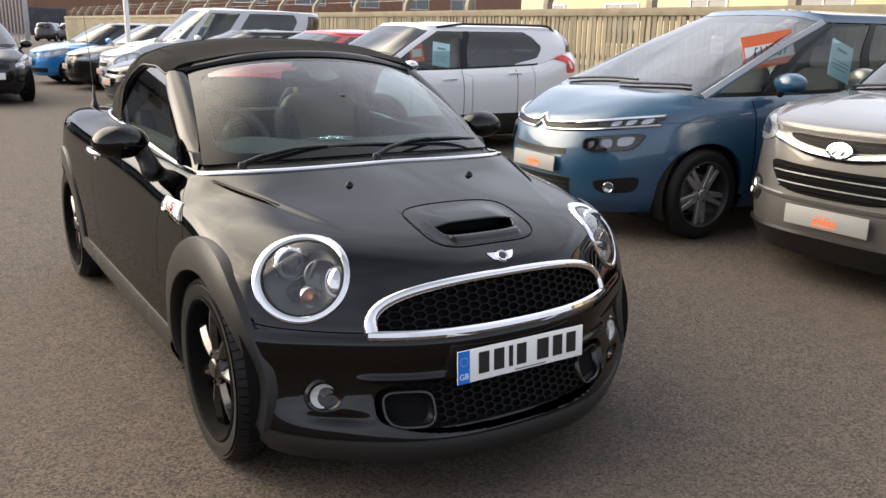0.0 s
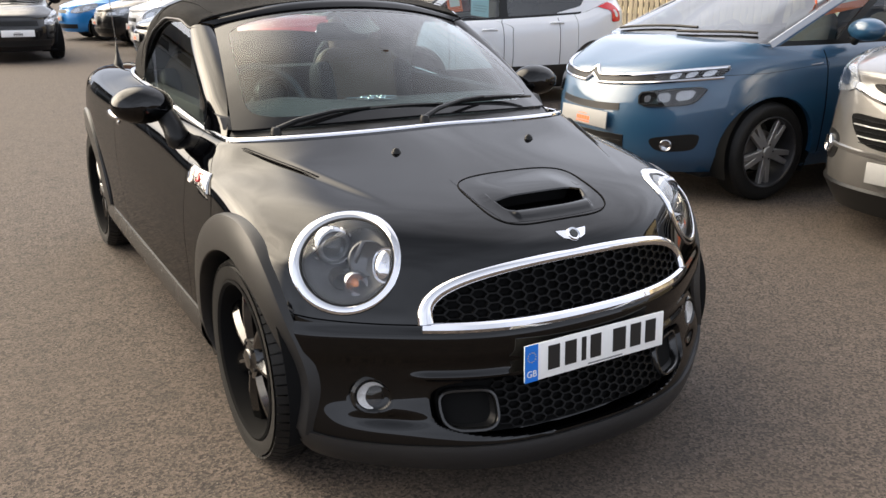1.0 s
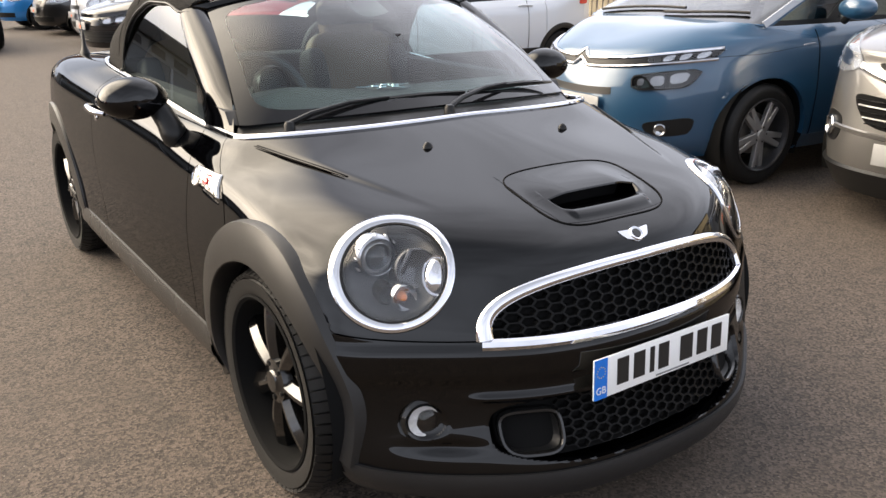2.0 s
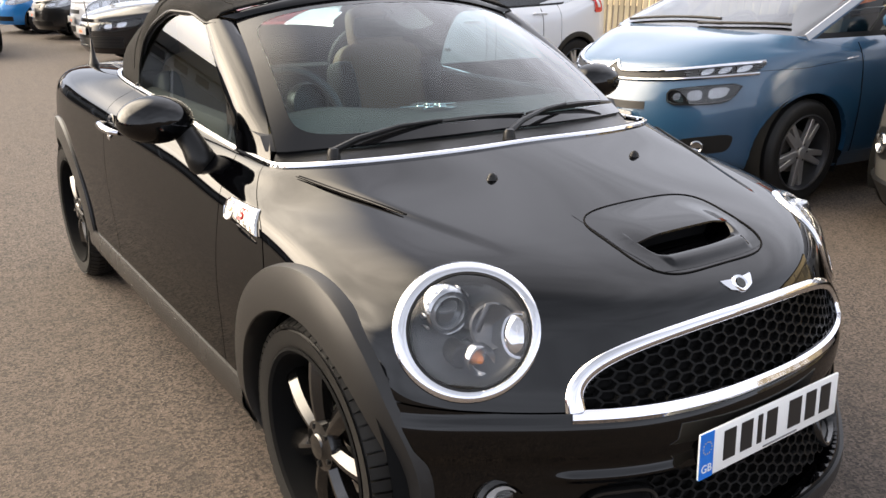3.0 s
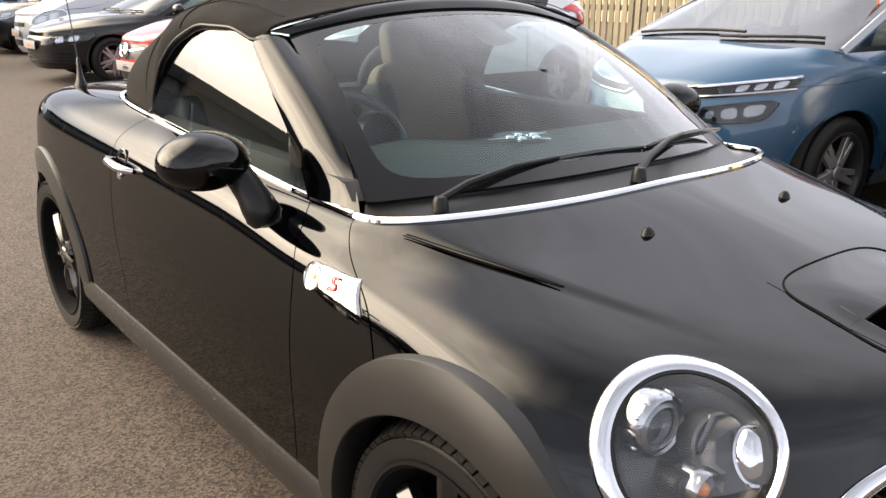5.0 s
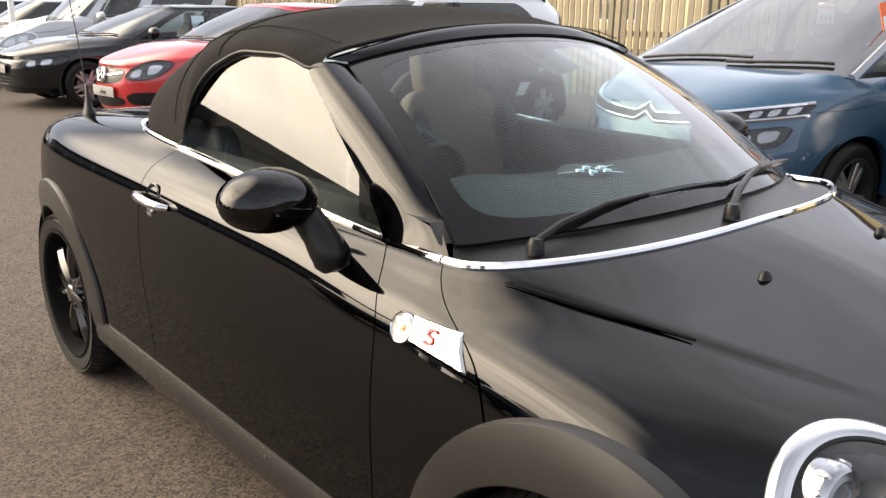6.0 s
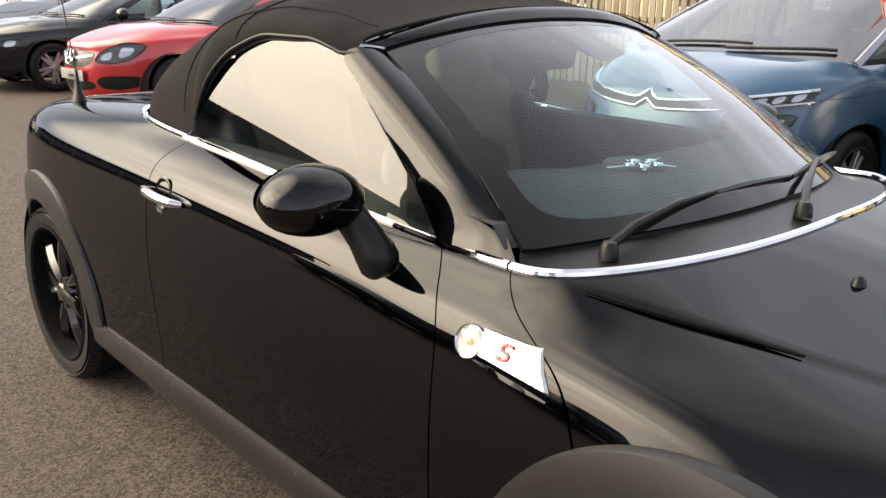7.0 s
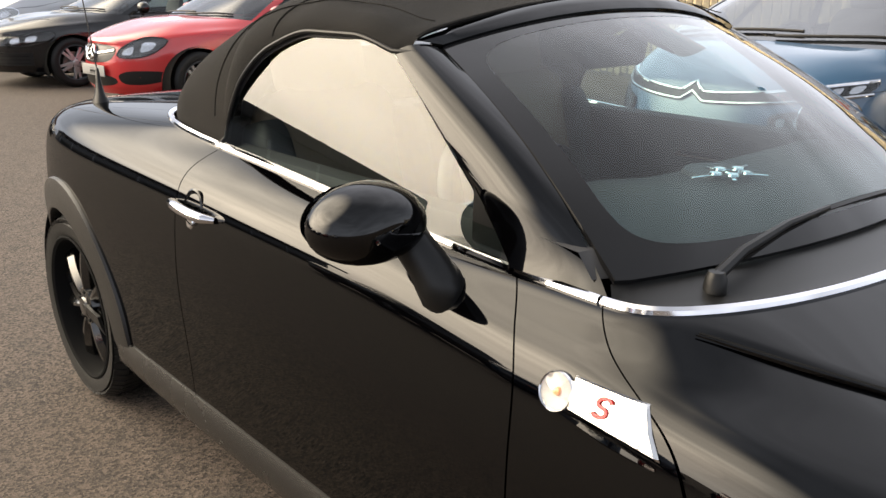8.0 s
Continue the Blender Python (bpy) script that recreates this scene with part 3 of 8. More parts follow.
# ---- the ground ----
def asphalt():
    m = bpy.data.materials.new("worn_asphalt")
    m.use_nodes = True
    n, l = m.node_tree.nodes, m.node_tree.links
    b = n["Principled BSDF"]
    co = n.new("ShaderNodeTexCoord")
    stones = n.new("ShaderNodeTexVoronoi")
    stones.inputs["Scale"].default_value = 135
    fine = n.new("ShaderNodeTexNoise")
    fine.inputs["Scale"].default_value, fine.inputs["Detail"].default_value = 320, 4
    broad = n.new("ShaderNodeTexNoise")
    broad.inputs["Scale"].default_value, broad.inputs["Detail"].default_value = 0.55, 8
    mid = n.new("ShaderNodeTexNoise")
    mid.inputs["Scale"].default_value, mid.inputs["Detail"].default_value = 9, 6
    for t in (stones, fine, broad, mid):
        l.new(co.outputs["Object"], t.inputs["Vector"])
    ramp = n.new("ShaderNodeValToRGB")
    ramp.color_ramp.elements[0].position, ramp.color_ramp.elements[0].color = 0.0, (0.0120, 0.0098, 0.0086, 1)
    ramp.color_ramp.elements[1].position, ramp.color_ramp.elements[1].color = 1.0, (0.148, 0.116, 0.092, 1)
    grey = n.new("ShaderNodeSeparateColor")
    l.new(stones.outputs["Color"], grey.inputs[0])
    l.new(grey.outputs[0], ramp.inputs["Fac"])
    def blend(a, bcol, fac):
        x = n.new("ShaderNodeMix")
        x.data_type = "RGBA"
        l.new(a, x.inputs["A"])
        x.inputs["B"].default_value = (*bcol, 1)
        l.new(fac, x.inputs["Factor"])
        return x.outputs["Result"]
    def span(src, lo, hi, top):
        r = n.new("ShaderNodeMapRange")
        r.inputs["From Min"].default_value, r.inputs["From Max"].default_value, r.inputs["To Max"].default_value = lo, hi, top
        l.new(src, r.inputs["Value"])
        return r.outputs[0]
    c = blend(ramp.outputs[0], (0.01672, 0.0152, 0.01406), span(fine.outputs["Fac"], 0.5, 0.7, 0.6))
    c = blend(c, (0.08436, 0.06612, 0.05092), span(broad.outputs["Fac"], 0.42, 0.72, 0.5))
    c = blend(c, (0.02888, 0.02622, 0.02356), span(mid.outputs["Fac"], 0.5, 0.8, 0.5))
    # loose pale chips of stone
    chips = n.new("ShaderNodeTexVoronoi")
    chips.inputs["Scale"].default_value = 26
    l.new(co.outputs["Object"], chips.inputs["Vector"])
    c = blend(c, (0.2204, 0.19, 0.1558), span(chips.outputs["Distance"], 0.085, 0.05, 0.85))
    l.new(c, b.inputs["Base Color"])
    b.inputs["Roughness"].default_value = 0.86
    b.inputs["Specular IOR Level"].default_value = 0.35
    bp = n.new("ShaderNodeBump")
    bp.inputs["Strength"].default_value, bp.inputs["Distance"].default_value = 0.6, 0.0025
    l.new(stones.outputs["Distance"], bp.inputs["Height"])
    bp2 = n.new("ShaderNodeBump")
    bp2.inputs["Strength"].default_value, bp2.inputs["Distance"].default_value = 0.6, 0.003
    l.new(fine.outputs["Fac"], bp2.inputs["Height"])
    l.new(bp.outputs[0], bp2.inputs["Normal"])
    l.new(bp2.outputs[0], b.inputs["Normal"])
    return m


ground = Shape()
ground.grid(np.array([[(x, y, 0.0) for y in (-900, -40, 0, 40, 900)] for x in (-900, -40, 0, 40, 900)], float))
ground = tagged(ground.part("ground", asphalt(), fix=False), "worn brown-grey asphalt of a car sales yard", "ground", kind="structure")
if ground.data.polygons[0].normal.z < 0:
    ground.data.flip_normals()


# ---- the black roadster ----
Y1, Y2, WB, RW = 0.44, 1.60, 2.467, 0.311


def step_between(a, b, v):
    u = np.clip((v - a) / (b - a), 0, 1)
    return u * u * (3 - 2 * u)


def wing_form(p):
    """Rolls the front wings off softly, and lets the crown of the bonnet step down to them at a crease."""
    p = p.copy()
    a, y, z = np.abs(p[..., 0]), p[..., 1], p[..., 2]
    along = step_between(-0.48, -0.15, y) * (1 - 0.35 * step_between(0.25, 0.45, y) - 0.65 * step_between(0.50, 0.90, y))
    inward = 0.115 - 0.085 * step_between(0.12, 0.45, y)
    roll = np.exp(-((a - 0.735) / np.where(a < 0.735, inward, 0.05)) ** 2) * step_between(0.66, 0.76, z)
    crease = 0.648 - 0.375 * (0.30 - y)
    ledge = step_between(-0.016, 0.016, a - crease) * (1 - step_between(0.06, 0.20, a - crease)) * step_between(-0.32, -0.10, y) * (1 - step_between(0.20, 0.34, y)) * (z > 0.7)
    p[..., 2] = z - 0.032 * along * roll - 0.005 * ledge
    return p


BODY = Skin([
    Line(0.762, -0.692, 3.00, 2.6, 4.0, (0.152, 0.150, 0.18, 0.20, 0.20, 0.22, 0.24), Y1, Y2, corner=0.075),
    Line(0.798, -0.716, 3.05, 2.6, 4.6, (0.215, 0.215, 0.26, 0.29, 0.29, 0.29, 0.30), Y1, Y2, corner=0.095),
    Line(0.805, -0.652, 3.07, 2.55, 4.8, (0.35, 0.35, 0.38, 0.42, 0.42, 0.42, 0.42), Y1, Y2, corner=0.10),
    Line(0.812, -0.646, 3.07, 2.5, 4.8, (0.47, 0.47, 0.50, 0.54, 0.54, 0.55, 0.55), Y1, Y2, 0.815, corner=0.10),
    Line(0.808, -0.645, 3.06, 2.5, 4.8, (0.545, 0.545, 0.60, 0.655, 0.67, 0.67, 0.66), Y1, Y2, 0.822, corner=0.095),
    Line(0.788, -0.580, 3.05, 2.6, 4.8, (0.685, 0.655, 0.725, 0.772, 0.79, 0.80, 0.78), Y1, Y2, 0.815, corner=0.085),
    Line(0.770, -0.535, 3.03, 2.6, 4.8, (0.745, 0.745, 0.798, 0.832, 0.868, 0.878, 0.86), Y1, Y2, 0.803, corner=0.065),
    Line(0.744, -0.400, 3.00, 2.4, 4.6, (0.805, 0.81, 0.846, 0.868, 0.916, 0.926, 0.91), Y1, Y2, 0.775, corner=0.045),
    Line(0.708, -0.060, 2.86, 2.2, 4.2, (0.89, 0.868, 0.882, 0.890, 0.946, 0.96, 0.955), Y1, Y2, 0.727, corner=0.012),
    Line(0.672, 0.165, 2.20, 2.2, 3.4, (0.938, 0.926, 0.912, 0.902, 0.968, 0.992, 0.995), Y1, Y2, 0.680),
], soft=(0.035, 0.35), form=wing_form)
ROADSTER_LABEL = "black two-seat roadster with a raised black cloth roof, parked on asphalt"
roadster = thing("roadster", Matrix.Translation((0.008, 0, 0)) @ Matrix.Diagonal((1.011, 1, 1, 1)), ROADSTER_LABEL, "car")
ARCH_IN = 0.336


def in_arch(x, y, z, r=0.362):
    far = np.abs(x) > 0.45
    return far & (((y ** 2 + (z - 0.315) ** 2) < r * r) | (((y - WB) ** 2 + (z - 0.315) ** 2) < r * r))


HS, HT = BODY.find(x=-0.606, z=0.706, s_range=(0.2, 0.8), t_range=(4.2, 8))
HEAD_C, HEAD_N = Vector(BODY(HS, HT)), Vector(BODY.normal(HS, HT))
HEAD_A, HEAD_B = 0.139, 0.136


def in_head(x, y, z, grow=0.93):
    hit = np.zeros(np.shape(x), bool)
    for sgn in (1, -1):
        d = np.stack([x * sgn - HEAD_C.x, y - HEAD_C.y, z - HEAD_C.z], -1)
        n = np.array(HEAD_N)
        flat = d - (d @ n)[..., None] * n
        sd = np.cross((0, 0, 1), n)
        sd = sd / np.linalg.norm(sd)
        up = np.cross(n, sd)
        hit |= (((flat @ sd) / HEAD_A) ** 2 + ((flat @ up) / HEAD_B) ** 2 < grow ** 2) & (np.abs(d @ n) < 0.16)
    return hit


# grille opening: a low arch, flat below
GX, GZ0, GZ1 = 0.458, 0.552, 0.690


def grille_rim(k, shrink=0.0):
    """The grille's outline at k in 0..1, round from the lower right corner over the top to the lower left: x, z."""
    a = math.pi * k
    gx, h = GX - shrink, GZ1 - GZ0 - shrink
    c, sn = math.cos(a), math.sin(a)
    return -gx * math.copysign(abs(c) ** 0.80, c), GZ0 + h * sn ** 0.78


def in_grille(x, y, z):
    inside = (np.abs(np.clip(x / (GX - 0.015), -1, 1)) ** 2.5 + np.clip((z - GZ0) / (GZ1 - GZ0 - 0.010), 0, 2) ** 2.5) < 1
    return inside & (z > GZ0 + 0.004) & (y < -0.2)


SCX, SCY0, SCY1 = 0.185, -0.470, -0.255


def in_scoop(x, y, z):
    return (np.abs(x) < SCX * 0.92) & (y > SCY0 + 0.01) & (y < SCY1 - 0.012) & (z > 0.7)


def seam(t):
    """The bonnet's rear edge on the wing: leans forward towards the arch."""
    return 1.0 - 0.085 * np.clip((9 - t) / 3.8, 0, 1.3)


def bonnet_cut(x, y, z):
    return in_arch(x, y, z) | in_head(x, y, z) | in_grille(x, y, z) | in_scoop(x, y, z)


G = 0.0016
BODY.patch(lambda t: -seam(t) + G, lambda t: seam(t) - G, 4.02, 8.985, 300, 130, cut=bonnet_cut).part("bonnet", BLACK_PAINT, roadster, "glossy black clamshell bonnet")


def pocket(u, v, pu, pv, soft):
    """1 inside a rounded outline in u, v, 0 outside, with a steep wall."""
    return step_between(0, soft, 1 - (np.abs(u) ** pu + np.abs(v) ** pv) ** (1 / pv))


def bumper_form(x, z):
    """How far the bumper stands out of the skin: its rolled top, the lower intake, the ledges over the ducts and the fog lamp pockets."""
    a = np.abs(x)
    roll = 0.010 * step_between(0.425, 0.475, z) * (1 - step_between(0.505, 0.548, z) ** 1.5)
    mouth = pocket(a / 0.462, (z - 0.313) / np.where(z > 0.313, 0.080, 0.080 - 0.030 * np.clip(a / 0.46, 0, 1) ** 3), 7, 4, 0.10)
    ledge = np.exp(-((z - 0.404) / 0.011) ** 2) * step_between(0.22, 0.27, a) * (1 - step_between(0.45, 0.52, a))
    fog = pocket((a - 0.588) / 0.050, (z - 0.350) / 0.046, 2, 2, 0.3)
    dip = np.exp(-((a - 0.552) / 0.055) ** 2 - ((z - 0.288) / 0.014) ** 2)
    return roll + 0.009 * ledge - 0.072 * mouth - 0.010 * fog - 0.012 * dip * (1 - mouth)


sg_, tg_ = np.meshgrid(np.linspace(-0.90, 0.90, 460), np.linspace(0.95, 3.98, 120), indexing="ij")
bump_p, bump_n = BODY(sg_, tg_), BODY.normal(sg_, tg_)
bump_p = bump_p + bump_n * bumper_form(bump_p[..., 0], bump_p[..., 2])[..., None]
turned = np.concatenate([bump_p, bump_p[:, -1:] - bump_n[:, -1:] * 0.010], 1)
mid_b = (turned[:-1, :-1] + turned[1:, 1:]) / 2
front_bumper = Shape()
front_bumper.outward = True
front_bumper.grid(turned, keep=~in_arch(mid_b[..., 0], mid_b[..., 1], mid_b[..., 2])).part("front_bumper", BLACK_PAINT, roadster, "glossy black front bumper", angle=35)
LIP_BLACK = material("lip_black", (0.012, 0.012, 0.0125), 0.42, grain=0.25, scale=600, bump=0.1, wear=0.1, wear_scale=6, dirt=(0.03, 0.027, 0.024), spec=0.42)
BODY.patch(-0.86, 0.86, 0.0, lambda a: 1.02 + 1.05 * np.clip((np.abs(2 * a - 1) - 0.48) / 0.52, 0, 1) ** 1.9, 240, 22, out=0.009, cut=lambda x, y, z: in_arch(x, y, z, 0.37) | ((np.abs(x) < 0.40) & (z > 0.236) & (y < -0.4))).part("front_lip", LIP_BLACK, roadster, "matte black plastic front spoiler lip")

DOOR_F = lambda t: 1.055 + 0.105 * np.clip((t - 3) / 6, -0.5, 1) ** 2


def side_panel(name, lo, hi, t0, t1, sg, mat=BLACK_PAINT, ns=90, nt=80, label="", out=0.0, cut=None, lip=0.010):
    lo_f = lo if callable(lo) else (lambda t, v=lo: np.full(np.shape(t), v))
    hi_f = hi if callable(hi) else (lambda t, v=hi: np.full(np.shape(t), v))
    if sg > 0:
        return BODY.patch(lo_f, hi_f, t0, t1, ns, nt, out=out, cut=cut, lip=lip).part(name, mat, roadster, label)
    return BODY.patch(lambda t: -hi_f(t), lambda t: -lo_f(t), t0, t1, ns, nt, out=out, cut=cut, lip=lip).part(name, mat, roadster, label)


for sg in (1, -1):
    side_panel("wing_panel", lambda t: seam(t) + G, lambda t: DOOR_F(t) - G, 1.12, 8.985, sg, ns=50, cut=in_arch)
    door = side_panel("door", lambda t: DOOR_F(t) + G, 2.0 - G, 1.22, 8.985, sg, label="closed glossy black door")
    side_panel("rear_quarter", 2.0 + G * 0.8, 2.62, 1.12, 8.985, sg, ns=150, cut=in_arch)
    # grained sill and arch mouldings
    side_panel("sill_moulding", 0.972, 2.33, 0.0, 1.30, sg, SILL, 120, 14, "satin black plastic sill moulding", (lambda t: 0.004 + 0.020 * np.sin(math.pi * np.clip(t / 1.30, 0, 1)) ** 0.8), cut=lambda x, y, z: in_arch(x, y, z, 0.36))
    for yc, a0, a1, ea, eb in ((0.0, -10, 199, 0.400, 0.446), (WB, -14, 190, 0.440, 0.436)):
        rows = []
        for k in range(61):
            ang = radians(a0 + (a1 - a0) * k / 60)
            low = 0.022 * max(0, 1 - (a0 + (a1 - a0) * k / 60 + 10) / 45) if yc == 0 else 0.0
            row = []
            for f, o in ((1.02, -0.010), (1.0, 0.007), (0.97, 0.0105), (0.75, 0.0115), (0.45, 0.013), (0.15, 0.015), (0.03, 0.0145), (0.0, 0.011), (-0.03, -0.012), (-0.02, -0.06)):
                ry, rz = low + ARCH_IN + (ea - (0.03 * max(0, math.cos(ang)) if yc == 0 else 0) - ARCH_IN) * f, ARCH_IN + (eb - ARCH_IN) * f
                row.append((yc - ry * math.cos(ang), 0.315 + rz * math.sin(ang), o, 0))
            rows.append(row)
        grid_r = np.array(rows)
        q = BODY.find(y=grid_r[..., 0], z=np.maximum(grid_r[..., 1], 0.21), s_range=(0.35, 1.5) if yc == 0 else (1.6, 2.75), t_range=(0, 8.0))
        pts = BODY(*q)
        pts[..., 0] -= grid_r[..., 2]
        pts[..., 1], pts[..., 2] = grid_r[..., 0], grid_r[..., 1]
        for _ in range(4):
            pts[1:-1, :, 0] = (pts[:-2, :, 0] + 2 * pts[1:-1, :, 0] + pts[2:, :, 0]) / 4
        upright = pts[:, 6:7, 0]
        pts[:, 1:6, 0] = 0.55 * pts[:, 1:6, 0] + 0.45 * upright + np.array((0.006, 0.002, 0.0, 0.0, 0.0))
        if sg < 0:
            pts = pts * np.array((-1, 1, 1))
        Shape().grid(pts).part("arch_moulding", PLASTIC, roadster, "grained dark grey plastic wheel arch moulding", angle=28)
        # the black well behind the wheel
        well = []
        for k in range(33):
            ang = radians(-20 + 220 * k / 32)
            well.append([(-sg * xx, yc - 0.365 * math.cos(ang), 0.315 + 0.365 * math.sin(ang)) for xx in (0.80 - 0.02, 0.45)])
        Shape().grid(np.array(well)).part("arch_liner", DARK, roadster)
BODY.patch(-2.99, -2.622, 1.3, 8.98, 60, 70).part("tail_panel", BLACK_PAINT, roadster)
BODY.patch(2.622, 2.99, 1.3, 8.98, 60, 70).part("tail_panel", BLACK_PAINT, roadster)
BODY.patch(-2.985, -2.4, 0, 1.28, 60, 10).part("rear_lip", PLASTIC, roadster)
BODY.patch(2.4, 2.985, 0, 1.28, 60, 10).part("rear_lip", PLASTIC, roadster)
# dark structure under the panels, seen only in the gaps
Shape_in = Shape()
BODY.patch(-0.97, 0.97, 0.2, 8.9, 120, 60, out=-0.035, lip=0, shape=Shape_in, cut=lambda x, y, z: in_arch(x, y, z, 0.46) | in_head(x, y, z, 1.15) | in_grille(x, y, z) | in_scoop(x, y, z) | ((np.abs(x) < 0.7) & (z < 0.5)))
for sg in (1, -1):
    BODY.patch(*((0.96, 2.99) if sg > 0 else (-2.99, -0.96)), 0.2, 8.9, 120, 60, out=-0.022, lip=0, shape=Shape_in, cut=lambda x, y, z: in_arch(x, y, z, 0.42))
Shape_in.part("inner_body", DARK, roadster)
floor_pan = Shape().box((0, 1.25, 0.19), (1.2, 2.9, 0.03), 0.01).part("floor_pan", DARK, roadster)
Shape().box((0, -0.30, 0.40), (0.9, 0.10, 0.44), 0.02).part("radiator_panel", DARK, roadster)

# -- grille
ks = np.linspace(0.0, 1.0, 90)
rim_q = np.array([grille_rim(k) for k in ks])
gs, gt = BODY.find(x=rim_q[:, 0], z=rim_q[:, 1], s_range=(-0.7, 0.7), t_range=(3.6, 6.2))
rim_p, rim_n = BODY(gs, gt), BODY.normal(gs, gt)
grille = new("grille")
grille.parent = roadster
wide = 1.15 - 0.45 * np.sin(np.pi * ks) ** 0.6
Shape().sweep(rim_p, rim_n, [(-0.016, -0.012), (-0.018, 0.003), (-0.012, 0.010), (0.0, 0.013), (0.012, 0.010), (0.018, 0.003), (0.016, -0.012)], sizes=wide).part("chrome_surround", CHROME, grille, "polished chrome grille surround")
gs, gt = BODY.find(x=np.linspace(-GX - 0.008, GX + 0.008, 60), z=np.full(60, GZ0 - 0.010), s_range=(-0.7, 0.7), t_range=(3.3, 5))
base_p, base_n = BODY(gs, gt), BODY.normal(gs, gt)
Shape().sweep(base_p, base_n, [(-0.013, -0.012), (-0.014, 0.004), (-0.008, 0.012), (0.004, 0.014), (0.013, 0.008), (0.014, -0.012)]).part("chrome_bar", CHROME, grille, "polished chrome lower grille bar")


def honeycomb(x0, x1, z0, z1, cell, inside, place, depth=0.012, wall=0.0006):
    """Hexagon cells, wider than high, with thin walls."""
    sh = Shape()
    w, h = cell * 2.1, cell
    row = 0
    z = z0
    while z < z1 + h:
        x = x0 + (w * 0.72 if row % 2 else 0)
        while x < x1 + w:
            if inside(x, z):
                ring = [(x - w * 0.48, z), (x - w * 0.24, z + h * 0.5), (x + w * 0.24, z + h * 0.5), (x + w * 0.48, z), (x + w * 0.24, z - h * 0.5), (x - w * 0.24, z - h * 0.5)]
                outer = [place(px, pz) for px, pz in ring]
                k = 1 - wall * 6 / h
                inner = [place(x + (px - x) * k, z + (pz - z) * k) for px, pz in ring]
                deep = [(p[0], p[1] + depth, p[2]) for p in inner]
                v = [*outer, *inner, *deep]
                sh.add(v, [(i, (i + 1) % 6, 6 + (i + 1) % 6, 6 + i) for i in range(6)] + [(6 + i, 6 + (i + 1) % 6, 12 + (i + 1) % 6, 12 + i) for i in range(6)])
            x += w * 1.44
        z += h * 0.5
        row += 1
    return sh


def front_y(gx, gz):
    """Depth of the nose at that place, a little behind the skin."""
    u = min(1, abs(gx) / 0.82)
    return Y1 - 1.09 * (1 - u ** 2.5) ** (1 / 2.5) + 0.10 * max(0, gz - 0.54) / 0.16 * 0.62


honeycomb(-0.49, 0.49, GZ0 + 0.006, GZ1, 0.0235, lambda x, z: (abs(x / (GX - 0.004)) ** 2.5 + max(0, (z - GZ0) / (GZ1 - GZ0)) ** 2.5) < 1,
          lambda x, z: (x, front_y(x, z) + 0.026, z)).part("grille_mesh", MESH_BLACK, grille, "black honeycomb grille mesh", smooth=False)
Shape().grid(np.array([[(x, front_y(x, z) + 0.045, z) for z in (0.54, 0.60, 0.65, 0.70)] for x in np.linspace(-0.5, 0.5, 40)])).part("grille_backing", DARK, grille)

# -- lower intake, ducts and fog lamps
def at_front(px, pz, out=0.0):
    """Points of the front skin at those places, raised along the normal, and the normals."""
    px, pz = np.asarray(px, float), np.asarray(pz, float)
    fs, ft = BODY.find(x=px, z=pz, s_range=(-0.85, 0.85), t_range=(0.3, 4))
    fs, ft = np.asarray(fs), np.asarray(ft)
    nn = BODY.normal(fs, ft)
    return BODY(fs, ft) + nn * (np.asarray(out)[..., None] if np.ndim(out) else out), nn


nose_x = np.linspace(-0.52, 0.52, 105)
nose_y = at_front(nose_x, np.full(105, 0.315))[0][:, 1]
nose_z = np.linspace(0.22, 0.41, 20)
nose_back = at_front(np.full(20, 0.0001), nose_z)[0][:, 1] - float(np.interp(0.0, nose_x, nose_y))


def behind_nose(x, z, back):
    """A place that far behind the skin of the lower nose."""
    return x, float(np.interp(x, nose_x, nose_y) + np.interp(z, nose_z, nose_back)) + back, z


